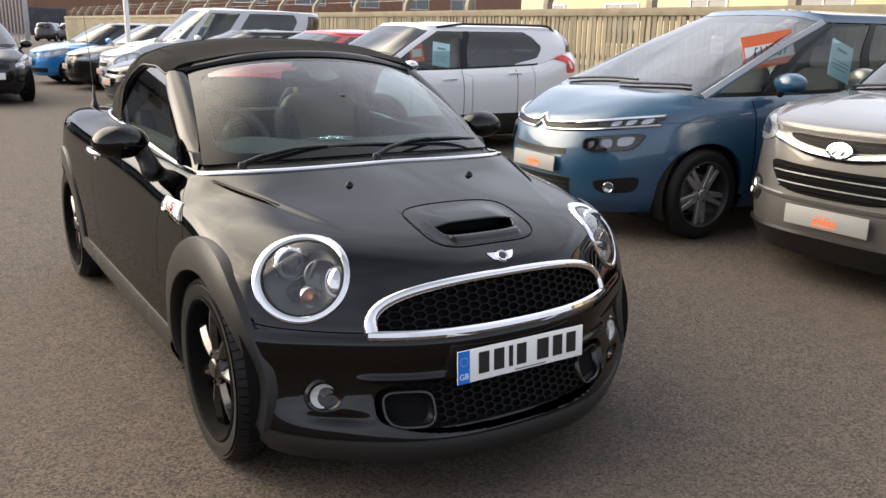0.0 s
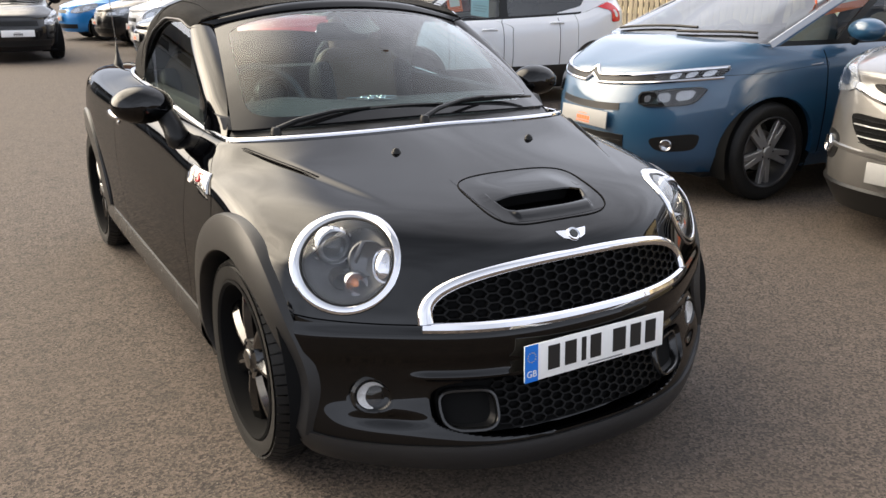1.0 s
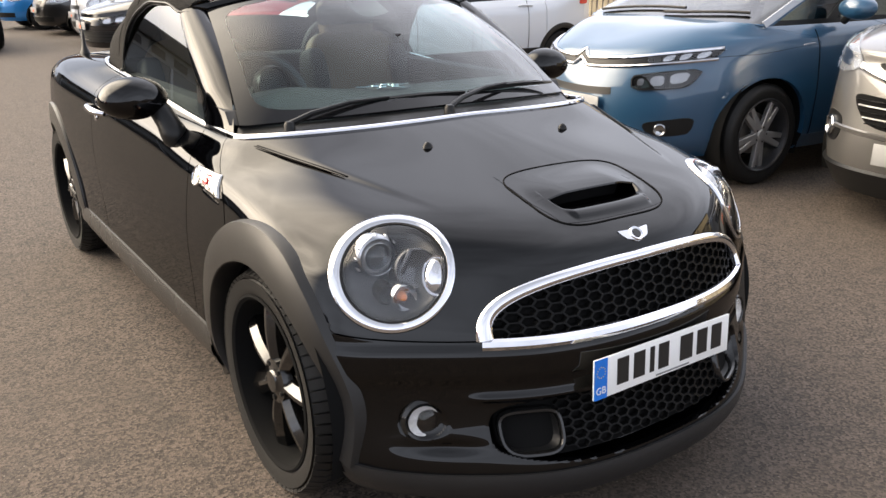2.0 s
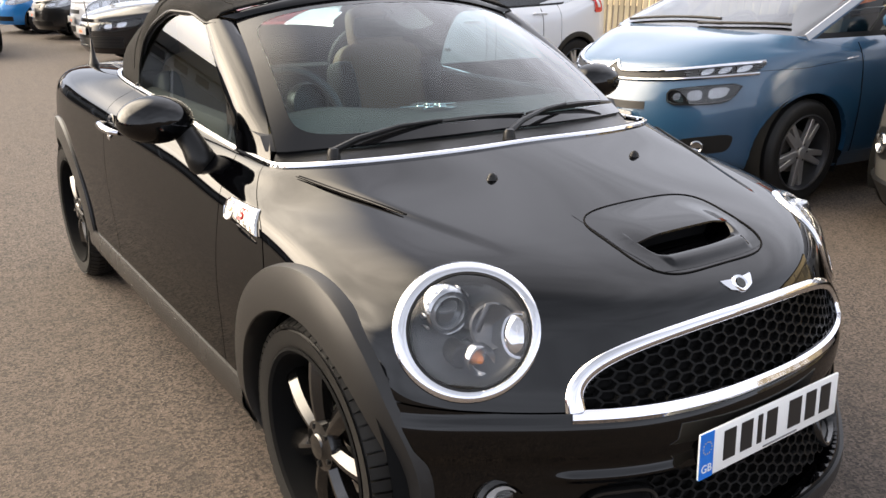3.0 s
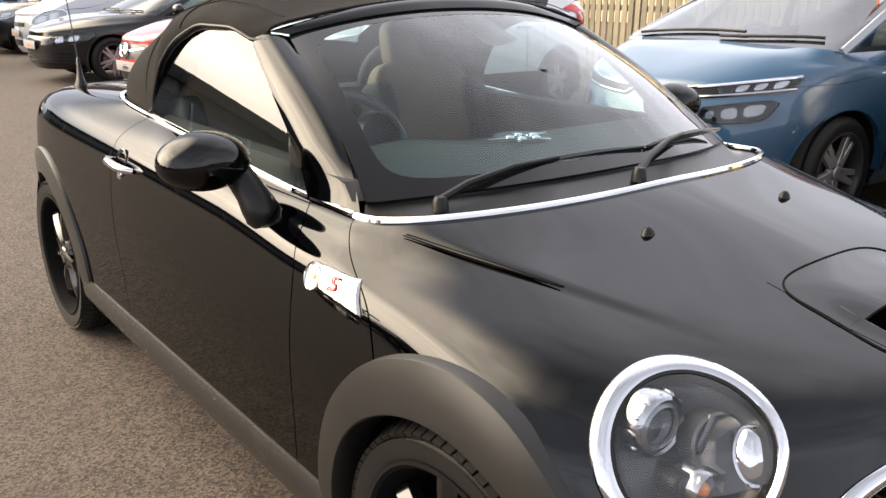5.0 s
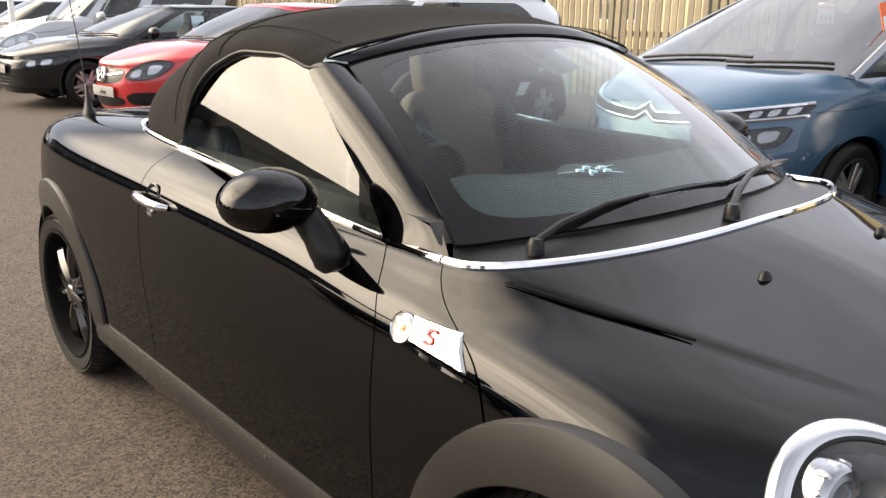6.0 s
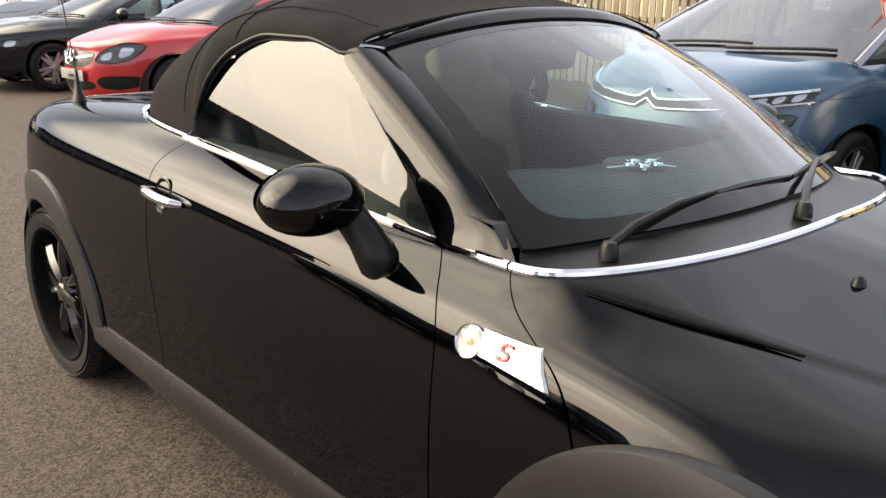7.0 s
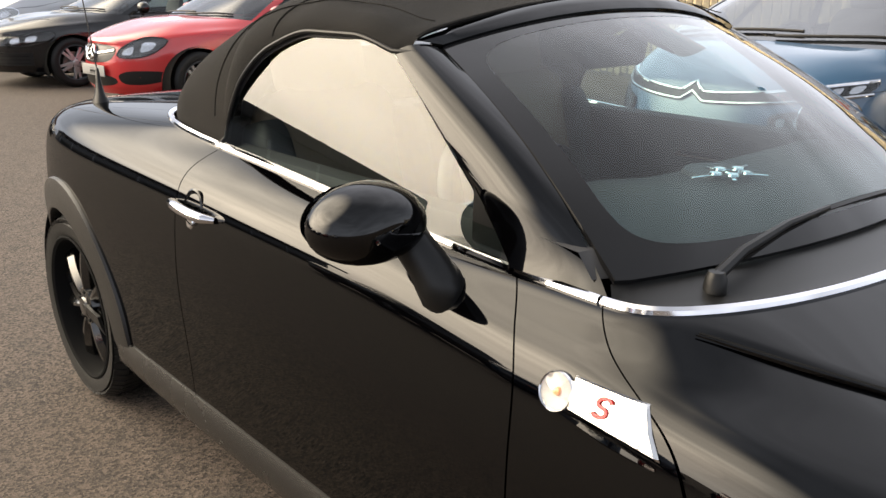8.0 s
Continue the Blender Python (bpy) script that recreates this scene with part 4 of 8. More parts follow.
intake = new("lower_intake")
intake.parent = roadster
honeycomb(-0.44, 0.44, 0.24, 0.392, 0.022, lambda x, z: abs(x) < 0.300 and 0.252 < z < 0.384, lambda x, z: behind_nose(x, z, 0.024)).part("intake_mesh", MESH_BLACK, intake, "black honeycomb mesh", smooth=False)
Shape().grid(np.array([[behind_nose(x, z, 0.042) for z in np.linspace(0.24, 0.39, 6)] for x in np.linspace(-0.46, 0.46, 40)])).part("intake_backing", DARK, intake)
for sg in (1, -1):
    # rounded brake duct with a deep throat, its inner lower corner cut away
    ring = []
    for k in range(48):
        a = 2 * math.pi * k / 48
        c, sn = math.cos(a), math.sin(a)
        ring.append((0.366 + (0.072 - 0.012 * (sn < 0) * abs(sn)) * math.copysign(abs(c) ** 0.5, c), 0.312 + 0.050 * math.copysign(abs(sn) ** 0.5, sn)))
    ring = np.array(ring)
    q, qn = at_front(-sg * ring[:, 0], ring[:, 1], -0.016)
    duct = Shape().sweep(q, qn, [(-0.007, -0.03), (-0.007, 0.002), (-0.003, 0.007), (0.003, 0.007), (0.007, 0.002), (0.007, -0.03)], closed=True).part("brake_duct", GLOSS_BLACK, roadster, "glossy black brake duct frame")
    cen = q.mean(0)
    throat = np.array([[p + (cen - p) * f + np.array((0, dd, 0)) for f, dd in ((0.06, 0.002), (0.14, 0.03), (0.5, 0.07))] for p in q])
    Shape().grid(throat, wrap_u=True).fill([tuple(p) for p in throat[:, -1]], tuple(cen + np.array((0, 0.075, 0)))).part("duct_throat", SATIN_BLACK, duct)
    # fog lamp
    fp, fn = at_front(-sg * 0.588, 0.350, -0.004)
    fm = facing(Vector(fp), (Vector(fn) + Vector((0, -0.9, 0))).normalized())
    fog = Shape().lathe([(0.056, -0.03), (0.055, -0.002), (0.047, 0.006), (0.041, 0.003), (0.039, 0.0), (0.038, -0.03)], 40, fm).part("fog_lamp", GLOSS_BLACK, roadster, "round chrome fog lamp in a black ring")
    Shape().lathe([(0.038, 0.002), (0.031, -0.003), (0.020, -0.009), (0.010, -0.011), (0.0, -0.012)], 40, fm).part("reflector", FOG_BOWL, fog)
    Shape().lathe([(0.0, 0.012), (0.018, 0.010), (0.031, 0.005), (0.038, -0.002)], 40, fm).part("fog_lens", LENS, fog)

# -- number plate: blue band and plain bars
PLM = facing(Vector((0.006, -0.668, 0.441)), Vector((0, -1, 0.06)))
plate = Shape().box((0, 0, 0), (0.496, 0.105, 0.006), 0.002, PLM).part("number_plate", PLATE_WHITE, roadster, "white number plate with a blue band and dark bars")
Shape().box((0, 0, 0), (0.042, 0.104, 0.002), 0, PLM @ Matrix.Translation((-0.2265, 0, 0.0032))).part("plate_band", PLATE_BLUE, plate, "blue plate band")
pm = PLM @ Matrix.Translation((0, 0, 0.0034)) @ Matrix.Scale(0.954, 4)
for k, (bx, bw) in enumerate(((-0.160, 0.050), (-0.100, 0.050), (-0.052, 0.020), (-0.008, 0.048), (0.082, 0.060), (0.146, 0.050), (0.206, 0.050))):
    bars(Shape(), pm, [(bx, 0.004, bw * 0.82, 0.072)]).part("plate_bar", INK, plate)
bars(Shape(), pm, [(0.03, -0.047, 0.13, 0.004)]).part("plate_print", GREY_INK, plate)
letters = bpy.data.curves.new("band_letters", "FONT")
letters.body, letters.size, letters.align_x, letters.align_y, letters.extrude = "GB", 0.026, "CENTER", "CENTER", 0.0004
letters.materials.append(PLATE_WHITE)
band_print = new("band_letters", letters)
band_print.parent, band_print.matrix_local = plate, PLM @ Matrix.Translation((-0.2265, -0.030, 0.0048))
stars = Shape()
for k in range(12):
    stars.lathe([(0.0, 0.0006), (0.0016, 0.0003)], 6, PLM @ Matrix.Translation((-0.2265 + 0.0135 * math.cos(k * math.pi / 6), 0.018 + 0.0135 * math.sin(k * math.pi / 6), 0.0045)))
stars.part("band_stars", PLATE_YELLOW, plate, "ring of small yellow stars")
Shape().box((0.0, -0.625, 0.43), (0.40, 0.05, 0.08), 0.01).part("plate_bracket", SATIN_BLACK, roadster)

# -- winged badge, as a plain shape
bs, bt = BODY.find(x=0.0001, z=0.733, s_range=(-0.2, 0.2), t_range=(5, 7))
bm_ = facing(Vector(BODY(bs, bt)), Vector(BODY.normal(bs, bt)))
badge = Shape().lathe([(0.0, 0.006), (0.013, 0.006), (0.019, 0.008), (0.022, 0.004), (0.022, -0.004)], 32, bm_).part("bonnet_badge", CHROME, roadster, "chrome winged bonnet badge")
for sg in (1, -1):
    wing = [(0.016 * sg, 0.014), (0.052 * sg, 0.018), (0.046 * sg, 0.006), (0.036 * sg, -0.008), (0.016 * sg, -0.016)]
    sh = Shape()
    sh.add([bm_ @ Vector((a, b, 0.006 - abs(a) * 0.08)) for a, b in wing] + [bm_ @ Vector((a, b, -0.006)) for a, b in wing], [(0, 1, 2, 3, 4), *[(i, (i + 1) % 5, 5 + (i + 1) % 5, 5 + i) for i in range(5)]])
    sh.part("badge_wing", CHROME, badge, smooth=False)
Shape().lathe([(0.0, 0.0075), (0.0125, 0.0075)], 24, bm_).part("badge_centre", INK, badge)

# -- bonnet scoop
def on_top(px, py, out=0.0):
    """Points of the bonnet over those places, raised along the normal."""
    fs, ft = BODY.find(x=px, y=py, s_range=(-0.8, 0.8), t_range=(5, 9))
    return BODY(fs, ft) + BODY.normal(fs, ft) * (np.asarray(out)[..., None] if np.ndim(out) else out)


def ease(a, b, v):
    u = min(1.0, max(0.0, (v - a) / (b - a)))
    return u * u * (3 - 2 * u)


SC_LIP, SC_FRONT, SC_REAR, SC_HALF, SC_EDGE = -0.378, -0.486, -0.215, 0.150, 0.202


def hump(x, y):
    """Height of the scoop's bulge over the bonnet."""
    side = 1 - ease(0.085, SC_EDGE, abs(x))
    return 0.0008 + 0.016 * side * (1 - ease(SC_LIP, SC_REAR, y)) * ease(SC_FRONT - 0.01, SC_LIP, y)


def scoop_floor(x, y):
    """The ramp that dips into the throat, with cheeks at both sides."""
    cheek = ease(SC_HALF - 0.016, SC_HALF + 0.006, abs(x))
    ramp = 0.0008 + 0.010 * ease(SC_FRONT, SC_FRONT + 0.03, y) - 0.055 * ease(SC_FRONT + 0.025, SC_LIP + 0.03, y)
    return ramp * (1 - cheek) + hump(x, y) * cheek


xs_ = np.concatenate([np.linspace(-SC_EDGE, -0.13, 24), np.linspace(-0.12, 0.12, 25), np.linspace(0.13, SC_EDGE, 24)])


def taper(x, y):
    return x * (1 - 0.10 * ease(SC_LIP, SC_FRONT, y))


def top_grid(places):
    """A grid of bonnet points from rows of (x, y, height)."""
    a = np.array(places, float)
    return on_top(a[..., 0], a[..., 1], a[..., 2])


low_rows = top_grid([[(taper(x, y), y + 0.018 * abs(x / SC_EDGE) ** 3, scoop_floor(x, y)) for y in np.linspace(SC_FRONT, SC_LIP + 0.035, 26)] for x in xs_])
scoop = Shape().grid(np.array(low_rows)).part("bonnet_scoop", BLACK_PAINT, roadster, "black bonnet air scoop", angle=60)
up_rows = []
for x in xs_:
    thin = 1 - ease(SC_HALF - 0.02, SC_HALF + 0.01, abs(x))
    row = [(x, SC_LIP + 0.03, hump(x, SC_LIP) - 0.012 * thin), (x, SC_LIP + 0.004, hump(x, SC_LIP) - 0.009 * thin), (x, SC_LIP - 0.002, hump(x, SC_LIP) - 0.004)]
    up_rows.append(row + [(x, y, hump(x, y)) for y in np.linspace(SC_LIP, SC_REAR, 26)])
up_rows = top_grid(up_rows)
Shape().grid(np.array(up_rows)).part("scoop_hood", BLACK_PAINT, scoop, angle=60)
outline = []
for k in range(72):
    c_, s__ = math.cos(2 * math.pi * k / 72), math.sin(2 * math.pi * k / 72)
    outline.append(on_top(0.209 * math.copysign(abs(c_) ** 0.42, c_) * (1 - 0.10 * abs(s__) * (s__ < 0)), -0.356 + 0.138 * math.copysign(abs(s__) ** 0.42, s__), 0.0012))
Shape().tube(outline, 0.0022, 6, closed=True).part("scoop_gap", DARK, scoop)
Shape().grid(np.array([[(x, -0.335, 0.74 + 0.07 * k) for k in range(2)] for x in np.linspace(-0.15, 0.15, 3)])).part("scoop_throat", DARK, scoop)

# -- washer jets, and the dark reflections along the bonnet's creases, laid on as strips
for jx in (-0.254, 0.254):
    p = on_top(jx, 0.022, 0.004)
    Shape().lathe([(0.0, 0.012), (0.006, 0.010), (0.010, 0.004), (0.013, -0.006)], 16, Matrix.Translation(p) @ Matrix.Diagonal((1.3, 1.0, 1.0, 1))).part("washer_jet", SATIN_BLACK, roadster)
# no opening here: a near-black strip stands in for dark surroundings mirrored in the crease
for sg in (1, -1):
    path = on_top(-sg * (0.648 - 0.118 * (np.arange(16) / 15)), 0.300 - 0.315 * np.arange(16) / 15, 0.001)
    nrm = [(0, 0, 1)] * 16
    ends = [0.15 + 0.75 * math.sin(math.pi * min(1, (k + 1) / 16.5)) ** 0.8 for k in range(16)]
    slot = Shape().sweep(path, nrm, [(-0.008, -0.004), (-0.008, 0.001), (0.008, 0.001), (0.008, -0.004)], sizes=ends).part("bonnet_slot", DARK, roadster, "narrow black strip imitating a dark reflection along the bonnet crease")
    # thin paint-coloured ridge added along that reflection strip
    Shape().sweep(path + np.array((-sg * 0.009, 0, 0.0)), nrm, [(-0.003, -0.004), (-0.003, 0.002), (0.0, 0.004), (0.003, 0.002), (0.003, -0.004)], sizes=ends).part("slot_lip", BLACK_PAINT, slot)

# -- head lamps
LAMP_BOWL = material("lamp_bowl_grey", (0.032, 0.033, 0.035), 0.30, metal=0.4, grain=0.15, scale=60)
LAMP_DIM = material("lamp_dim_grey", (0.10, 0.102, 0.108), 0.26, metal=0.6, grain=0.15, scale=60)
PROJECTOR = material("projector_depth", (0.10, 0.11, 0.12), 0.15, metal=0.5, grain=0.1, scale=60)


def mix_to(a, b, f):
    return a * (1 - f) + b * f


for sg in (1, -1):
    c, n_ = Vector((HEAD_C.x * sg, HEAD_C.y, HEAD_C.z)), Vector((HEAD_N.x * sg, HEAD_N.y, HEAD_N.z))
    hm = facing(c, n_)
    hx, hy = hm.to_3x3() @ Vector((1, 0, 0)), hm.to_3x3() @ Vector((0, 1, 0))
    rng_s, rng_t = ((0.1, 0.9) if sg > 0 else (-0.9, -0.1)), (3.4, 8.6)
    ring_q = [(math.cos(2 * math.pi * k / 72), math.sin(2 * math.pi * k / 72)) for k in range(72)]

    def over(a, b):
        return BODY.drop(c, hx, hy, a, b, rng_s, rng_t)

    rq = np.array(ring_q)
    a2, b2, off_a, off_b = HEAD_A - 0.0165, HEAD_B - 0.0165, 0.0055 * sg, -0.002
    rows_r = []
    for g, high in ((0.0, -0.030), (0.0, 0.001), (0.10, 0.0055), (0.45, 0.0085), (0.85, 0.0065), (1.0, 0.002), (1.0, -0.030)):
        p, q = over(((HEAD_A + 0.0105) * (1 - g) + a2 * g) * rq[:, 0] + off_a * g, ((HEAD_B + 0.0105) * (1 - g) + b2 * g) * rq[:, 1] + off_b * g)
        rows_r.append(p + q * high)
    lamp = Shape().grid(np.stack(rows_r, 1), wrap_u=True).part("head_lamp", CHROME, roadster, "round head lamp with a broad chrome ring")
    edge = over(a2 * rq[:, 0] + off_a, b2 * rq[:, 1] + off_b)[0]
    deep = np.array(n_)
    bowl = np.array([[e + deep * 0.002, mix_to(e, np.array(c), 0.04) - deep * 0.015, mix_to(e, np.array(c) - deep * 0.06, 0.18) - deep * 0.02, mix_to(e, np.array(c) - deep * 0.07, 0.55), np.array(c) - deep * 0.075] for e in edge])
    Shape().grid(bowl, wrap_u=True).part("lamp_bowl", LAMP_BOWL, lamp, "dark grey lamp bowl")
    dome = []
    for f in (1.0, 0.9, 0.75, 0.55, 0.3, 0.02):
        p, q = over(a2 * f * rq[:, 0] + off_a, b2 * f * rq[:, 1] + off_b)
        dome.append(p + q * (0.002 + 0.008 * (1 - f * f)))
    dome = np.stack(dome, 1)
    Shape().grid(np.array(dome), wrap_u=True).part("lamp_lens", LENS, lamp)
    # black seal between ring and lens
    seal_p, seal_n = over(a2 * rq[:, 0] + off_a, b2 * rq[:, 1] + off_b)
    Shape().sweep(seal_p, seal_n, [(-0.003, -0.02), (-0.003, 0.004), (0.003, 0.005), (0.003, -0.02)], closed=True).part("lamp_seal", SATIN_BLACK, lamp)
    # projector: a chrome drum with scallops, looking straight ahead
    ahead = Vector((-0.10 * sg, -1.0, 0.02)).normalized()

    def inside(a, b, d):
        return c + hx * a + hy * b + n_ * d

    pj = facing(inside(-0.034 * sg, 0.036, -0.030), ahead)
    cup = Shape().lathe([(0.053, -0.060), (0.054, -0.010), (0.051, 0.000), (0.046, 0.004), (0.041, -0.002), (0.039, -0.012)], 48, pj).part("projector_cup", REFLEX, lamp, "scalloped chrome projector drum")
    for k in range(12):
        Shape().lathe([(0.0, 0.004), (0.006, 0.003), (0.009, -0.002)], 14, pj @ Matrix.Rotation(2 * math.pi * k / 12, 4, "Z") @ Matrix.Translation((0.0525, 0, -0.014)) @ Matrix.Rotation(radians(90), 4, "Y") @ Matrix.Diagonal((1.5, 0.75, 1, 1))).part("cup_scallop", SATIN_METAL, cup)
    Shape().lathe([(0.041, -0.004), (0.034, 0.004), (0.032, 0.001), (0.0315, -0.004)], 40, pj).part("lens_collar", CLEAR_BOWL, cup)
    Shape().lathe([(0.032, -0.004), (0.028, 0.006), (0.020, 0.013), (0.010, 0.017), (0.0, 0.018)], 40, pj).part("projector_lens", LENS, lamp, "clear glass projector lens")
    Shape().lathe([(0.032, -0.006), (0.024, -0.018), (0.0, -0.026)], 40, pj).part("projector_depth", PROJECTOR, lamp)
    Shape().box((0, 0, 0), (0.085, 0.006, 0.05), 0.003, pj @ Matrix.Translation((0.004, -0.056, -0.022)) @ Matrix.Rotation(radians(12), 4, "X")).part("cup_shelf", CLEAR_BOWL, lamp)
    im = facing(inside(0.030 * sg, -0.062, -0.026), ahead)
    ind = Shape().lathe([(0.034, -0.050), (0.034, 0.0), (0.031, 0.004), (0.028, 0.0), (0.020, -0.014), (0.0, -0.022)], 36, im).part("indicator", REFLEX, lamp, "chrome indicator with an amber bulb")
    Shape().lathe([(0.0, 0.0), (0.008, -0.002), (0.012, -0.010), (0.012, -0.022)], 20, im).part("indicator_bulb", AMBER, ind, "amber bulb")
    Shape().lathe([(0.0, 0.012), (0.015, 0.009), (0.028, 0.0)], 28, im).part("indicator_glass", LENS, ind)
    # black hood beside the indicator, ribbed reflector behind, half-moon side lamp
    hood = facing(inside(-0.012 * sg, -0.052, -0.030), ahead)
    Shape().lathe([(0.024, -0.05), (0.025, 0.006), (0.021, 0.010), (0.0, 0.004)], 28, hood).part("lamp_hood", SATIN_BLACK, lamp)
    Shape().lathe([(0.0, 0.0), (0.030, 0.004), (0.046, 0.014), (0.050, 0.010), (0.050, -0.03)], 36, facing(inside(0.052 * sg, 0.010, -0.040), (Vector(n_) + ahead).normalized())).part("main_reflector", LAMP_DIM, lamp, "grey main beam reflector")
    Shape().tube([tuple(inside(a * sg, b, d)) for a, b, d in ((0.020, 0.000, -0.035), (0.034, 0.030, -0.022), (0.042, 0.052, -0.020))], [0.010, 0.008, 0.009], 12).part("lamp_tube", LAMP_DIM, lamp)
    sm = hm @ Matrix.Translation((0.104 * sg, -0.010, -0.012)) @ Matrix.Diagonal((0.8, 1.15, 1, 1))
    Shape().lathe([(0.0, 0.006), (0.024, 0.003), (0.036, -0.006), (0.038, -0.010), (0.042, -0.008), (0.043, -0.028)], 36, sm).part("side_lamp", CHROME, lamp, "polished half-moon side lamp")

# -- wheels
for wx, wy, turn in ((-0.690, 0.0, 0.25), (0.690, 0.0, 0.0), (-0.697, WB, 0.9), (0.697, WB, 0.4)):
    wheel(roadster, "wheel", wx, wy, RW, 0.205, 0.243, 7, "fin", RIM_BLACK, DARK, turn=turn)

# -- chrome strip: round the cowl and along both waists
strip = [BODY(s, 8.99) for s in np.linspace(-1.0, 1.0, 120)]
strip_n = [BODY.normal(s, 8.7) for s in np.linspace(-1.0, 1.0, 120)]
ST = [(-0.0085, -0.004), (-0.0085, 0.004), (-0.004, 0.009), (0.004, 0.009), (0.0085, 0.004), (0.0085, -0.004)]
Shape().sweep(strip, strip_n, ST).part("cowl_strip", CHROME, roadster, "polished chrome strip below the windscreen")
for sg in (1, -1):
    for name, s0, s1 in (("waist_strip", 1.006, 1.158), ("waist_strip", 1.166, 1.998), ("waist_strip", 2.003, 2.97)):
        sv = np.linspace(s0, s1, 60) * sg
        Shape().sweep([BODY(s, 8.99) for s in sv], [BODY.normal(s, 8.6) for s in sv], ST).part(name, CHROME, roadster, "polished chrome waist strip")

# -- screen pillars, header, windscreen
def mix3(a, b, f):
    return np.asarray(a, float) * (1 - f) + np.asarray(b, float) * f


HDR_Y, HDR_Z, HDR_W = 0.915, 1.300, 0.530
PB = np.array((-0.526, 0.976, 1.236))
PA = np.array((-0.604, 1.030, 1.224))
CB, CD = np.array((-0.638, 0.456, 0.924)), np.array((-0.664, 0.640, 0.924))


def screen_low(u):
    """Lower edge of the windscreen; u from -1 to 1 across."""
    return np.array((0.640 * u, 0.285 + 0.165 * abs(u) ** 2.2, 0.955 - 0.030 * abs(u) ** 2.0))


def screen_top(u):
    return np.array((-PB[0] * u, HDR_Y + (PB[1] - HDR_Y) * abs(u) ** 2.2, HDR_Z - (HDR_Z - PB[2]) * abs(u) ** 2.2))


def screen(u, v, out=0.0):
    p = mix3(screen_low(u), screen_top(u), v)
    return p + np.array((0, -0.55, 0.83)) * (0.030 * math.sin(math.pi * v) * (1 - 0.3 * u * u) + out)


def frit_edge(k):
    """The clear window of the windscreen as a rounded rectangle in u, v, at an even step k of 0..1 round it."""
    return FRIT_U(k % 1.0), FRIT_V(k % 1.0)


turn_ = np.linspace(0, 2 * math.pi, 4001)
edge_u = 0.925 * np.copysign(np.abs(np.cos(turn_)) ** 0.22, np.cos(turn_))
edge_v = 0.505 + 0.445 * np.copysign(np.abs(np.sin(turn_)) ** 0.22, np.sin(turn_))
run_ = np.concatenate([[0], np.cumsum(np.hypot(np.diff(edge_u), np.diff(edge_v)))])
FRIT_U, FRIT_V = (lambda k: float(np.interp(k, run_ / run_[-1], edge_u))), (lambda k: float(np.interp(k, run_ / run_[-1], edge_v)))
NB = 240
clear = []
for k in range(NB):
    u, v = frit_edge(k / NB)
    clear.append([screen(u * f, 0.505 + (v - 0.505) * f) for f in (1.0, 0.85, 0.65, 0.45, 0.25, 0.02)])
windscreen = Shape().grid(np.array(clear), wrap_u=True).part("windscreen", SCREEN, roadster, "clear raked windscreen")
windscreen.visible_shadow = False
band = []
for k in range(NB):
    u, v = frit_edge(k / NB)
    du, dv = u / 0.925, (v - 0.505) / 0.445
    q = max(abs(du), abs(dv))
    uo, vo = du / q, 0.5 + 0.5 * dv / q
    band.append([screen(u, v, 0.0005), screen(mix3(u, uo, 0.5), mix3(v, vo, 0.5), 0.0005), screen(uo, vo, 0.0005), screen(uo, vo, -0.008)])
FRIT = material("black_frit_glass", (0.006, 0.006, 0.0065), 0.06, grain=0.1, scale=300, spec=0.36)
Shape().grid(np.array(band), wrap_u=True).part("screen_border", FRIT, windscreen, "black printed screen border")
for sg in (1, -1):
    rows = []
    for v in np.linspace(0, 1, 36):
        e0, e1 = mix3(CB, PB, v), mix3(CD, PA, v)
        flare = (1 - v) ** 7
        e0, e1 = e0 + np.array((-0.024, -0.010, -0.022)) * flare, e1 + np.array((-0.020, -0.012, -0.012)) * flare
        e0, e1 = e0 + np.array((0, -0.55, 0.83)) * 0.022 * math.sin(math.pi * v), e1 + np.array((-0.5, -0.2, 0.8)) * 0.022 * math.sin(math.pi * v)
        nrm = np.array((-0.70, -0.40, 0.55))
        row = [e0 - nrm * 0.012] + [mix3(e0, e1, f) + nrm * 0.022 * (0.15 + 0.85 * ease(0.0, 0.25, v)) * math.sin(math.pi * f) ** 0.8 for f in np.linspace(0, 1, 9)] + [e1 - nrm * 0.015 + np.array((0.02, 0, 0))]
        rows.append(row)
    pts = np.array(rows) * np.array((sg, 1, 1))
    Shape().grid(pts).part("screen_pillar", BLACK_PAINT, roadster, "glossy black screen pillar")
    # small black corner panel ahead of the door glass
    tri = [CD + np.array((-0.004, 0.0, 0.0)), CD + np.array((-0.004, 0.095, 0.008)), mix3(CD, PA, 0.26) + np.array((-0.012, 0.0, 0.02))]
    sh = Shape().add([t_ * np.array((sg, 1, 1)) for t_ in tri] + [(t_ + np.array((0.02, 0.01, 0))) * np.array((sg, 1, 1)) for t_ in tri], [(0, 1, 2), (0, 1, 4, 3), (1, 2, 5, 4), (2, 0, 3, 5), (3, 4, 5)])
    sh.part("quarter_panel", SATIN_BLACK, roadster, smooth=False)
hdr = []
for u in np.linspace(-1, 1, 60):
    a = screen_top(u)
    k = 1 + 0.085 * abs(u) ** 6
    wide_a = a * np.array((k, 1, 1))
    hdr.append([a + np.array((0, 0.004, -0.010)), a + np.array((0, -0.004, 0.005)), wide_a + np.array((0, 0.010, 0.020 - 0.008 * u ** 4)), wide_a + np.array((0, 0.028, 0.030 - 0.018 * u ** 4)), wide_a + np.array((0, 0.06, 0.026 - 0.022 * u ** 4))])
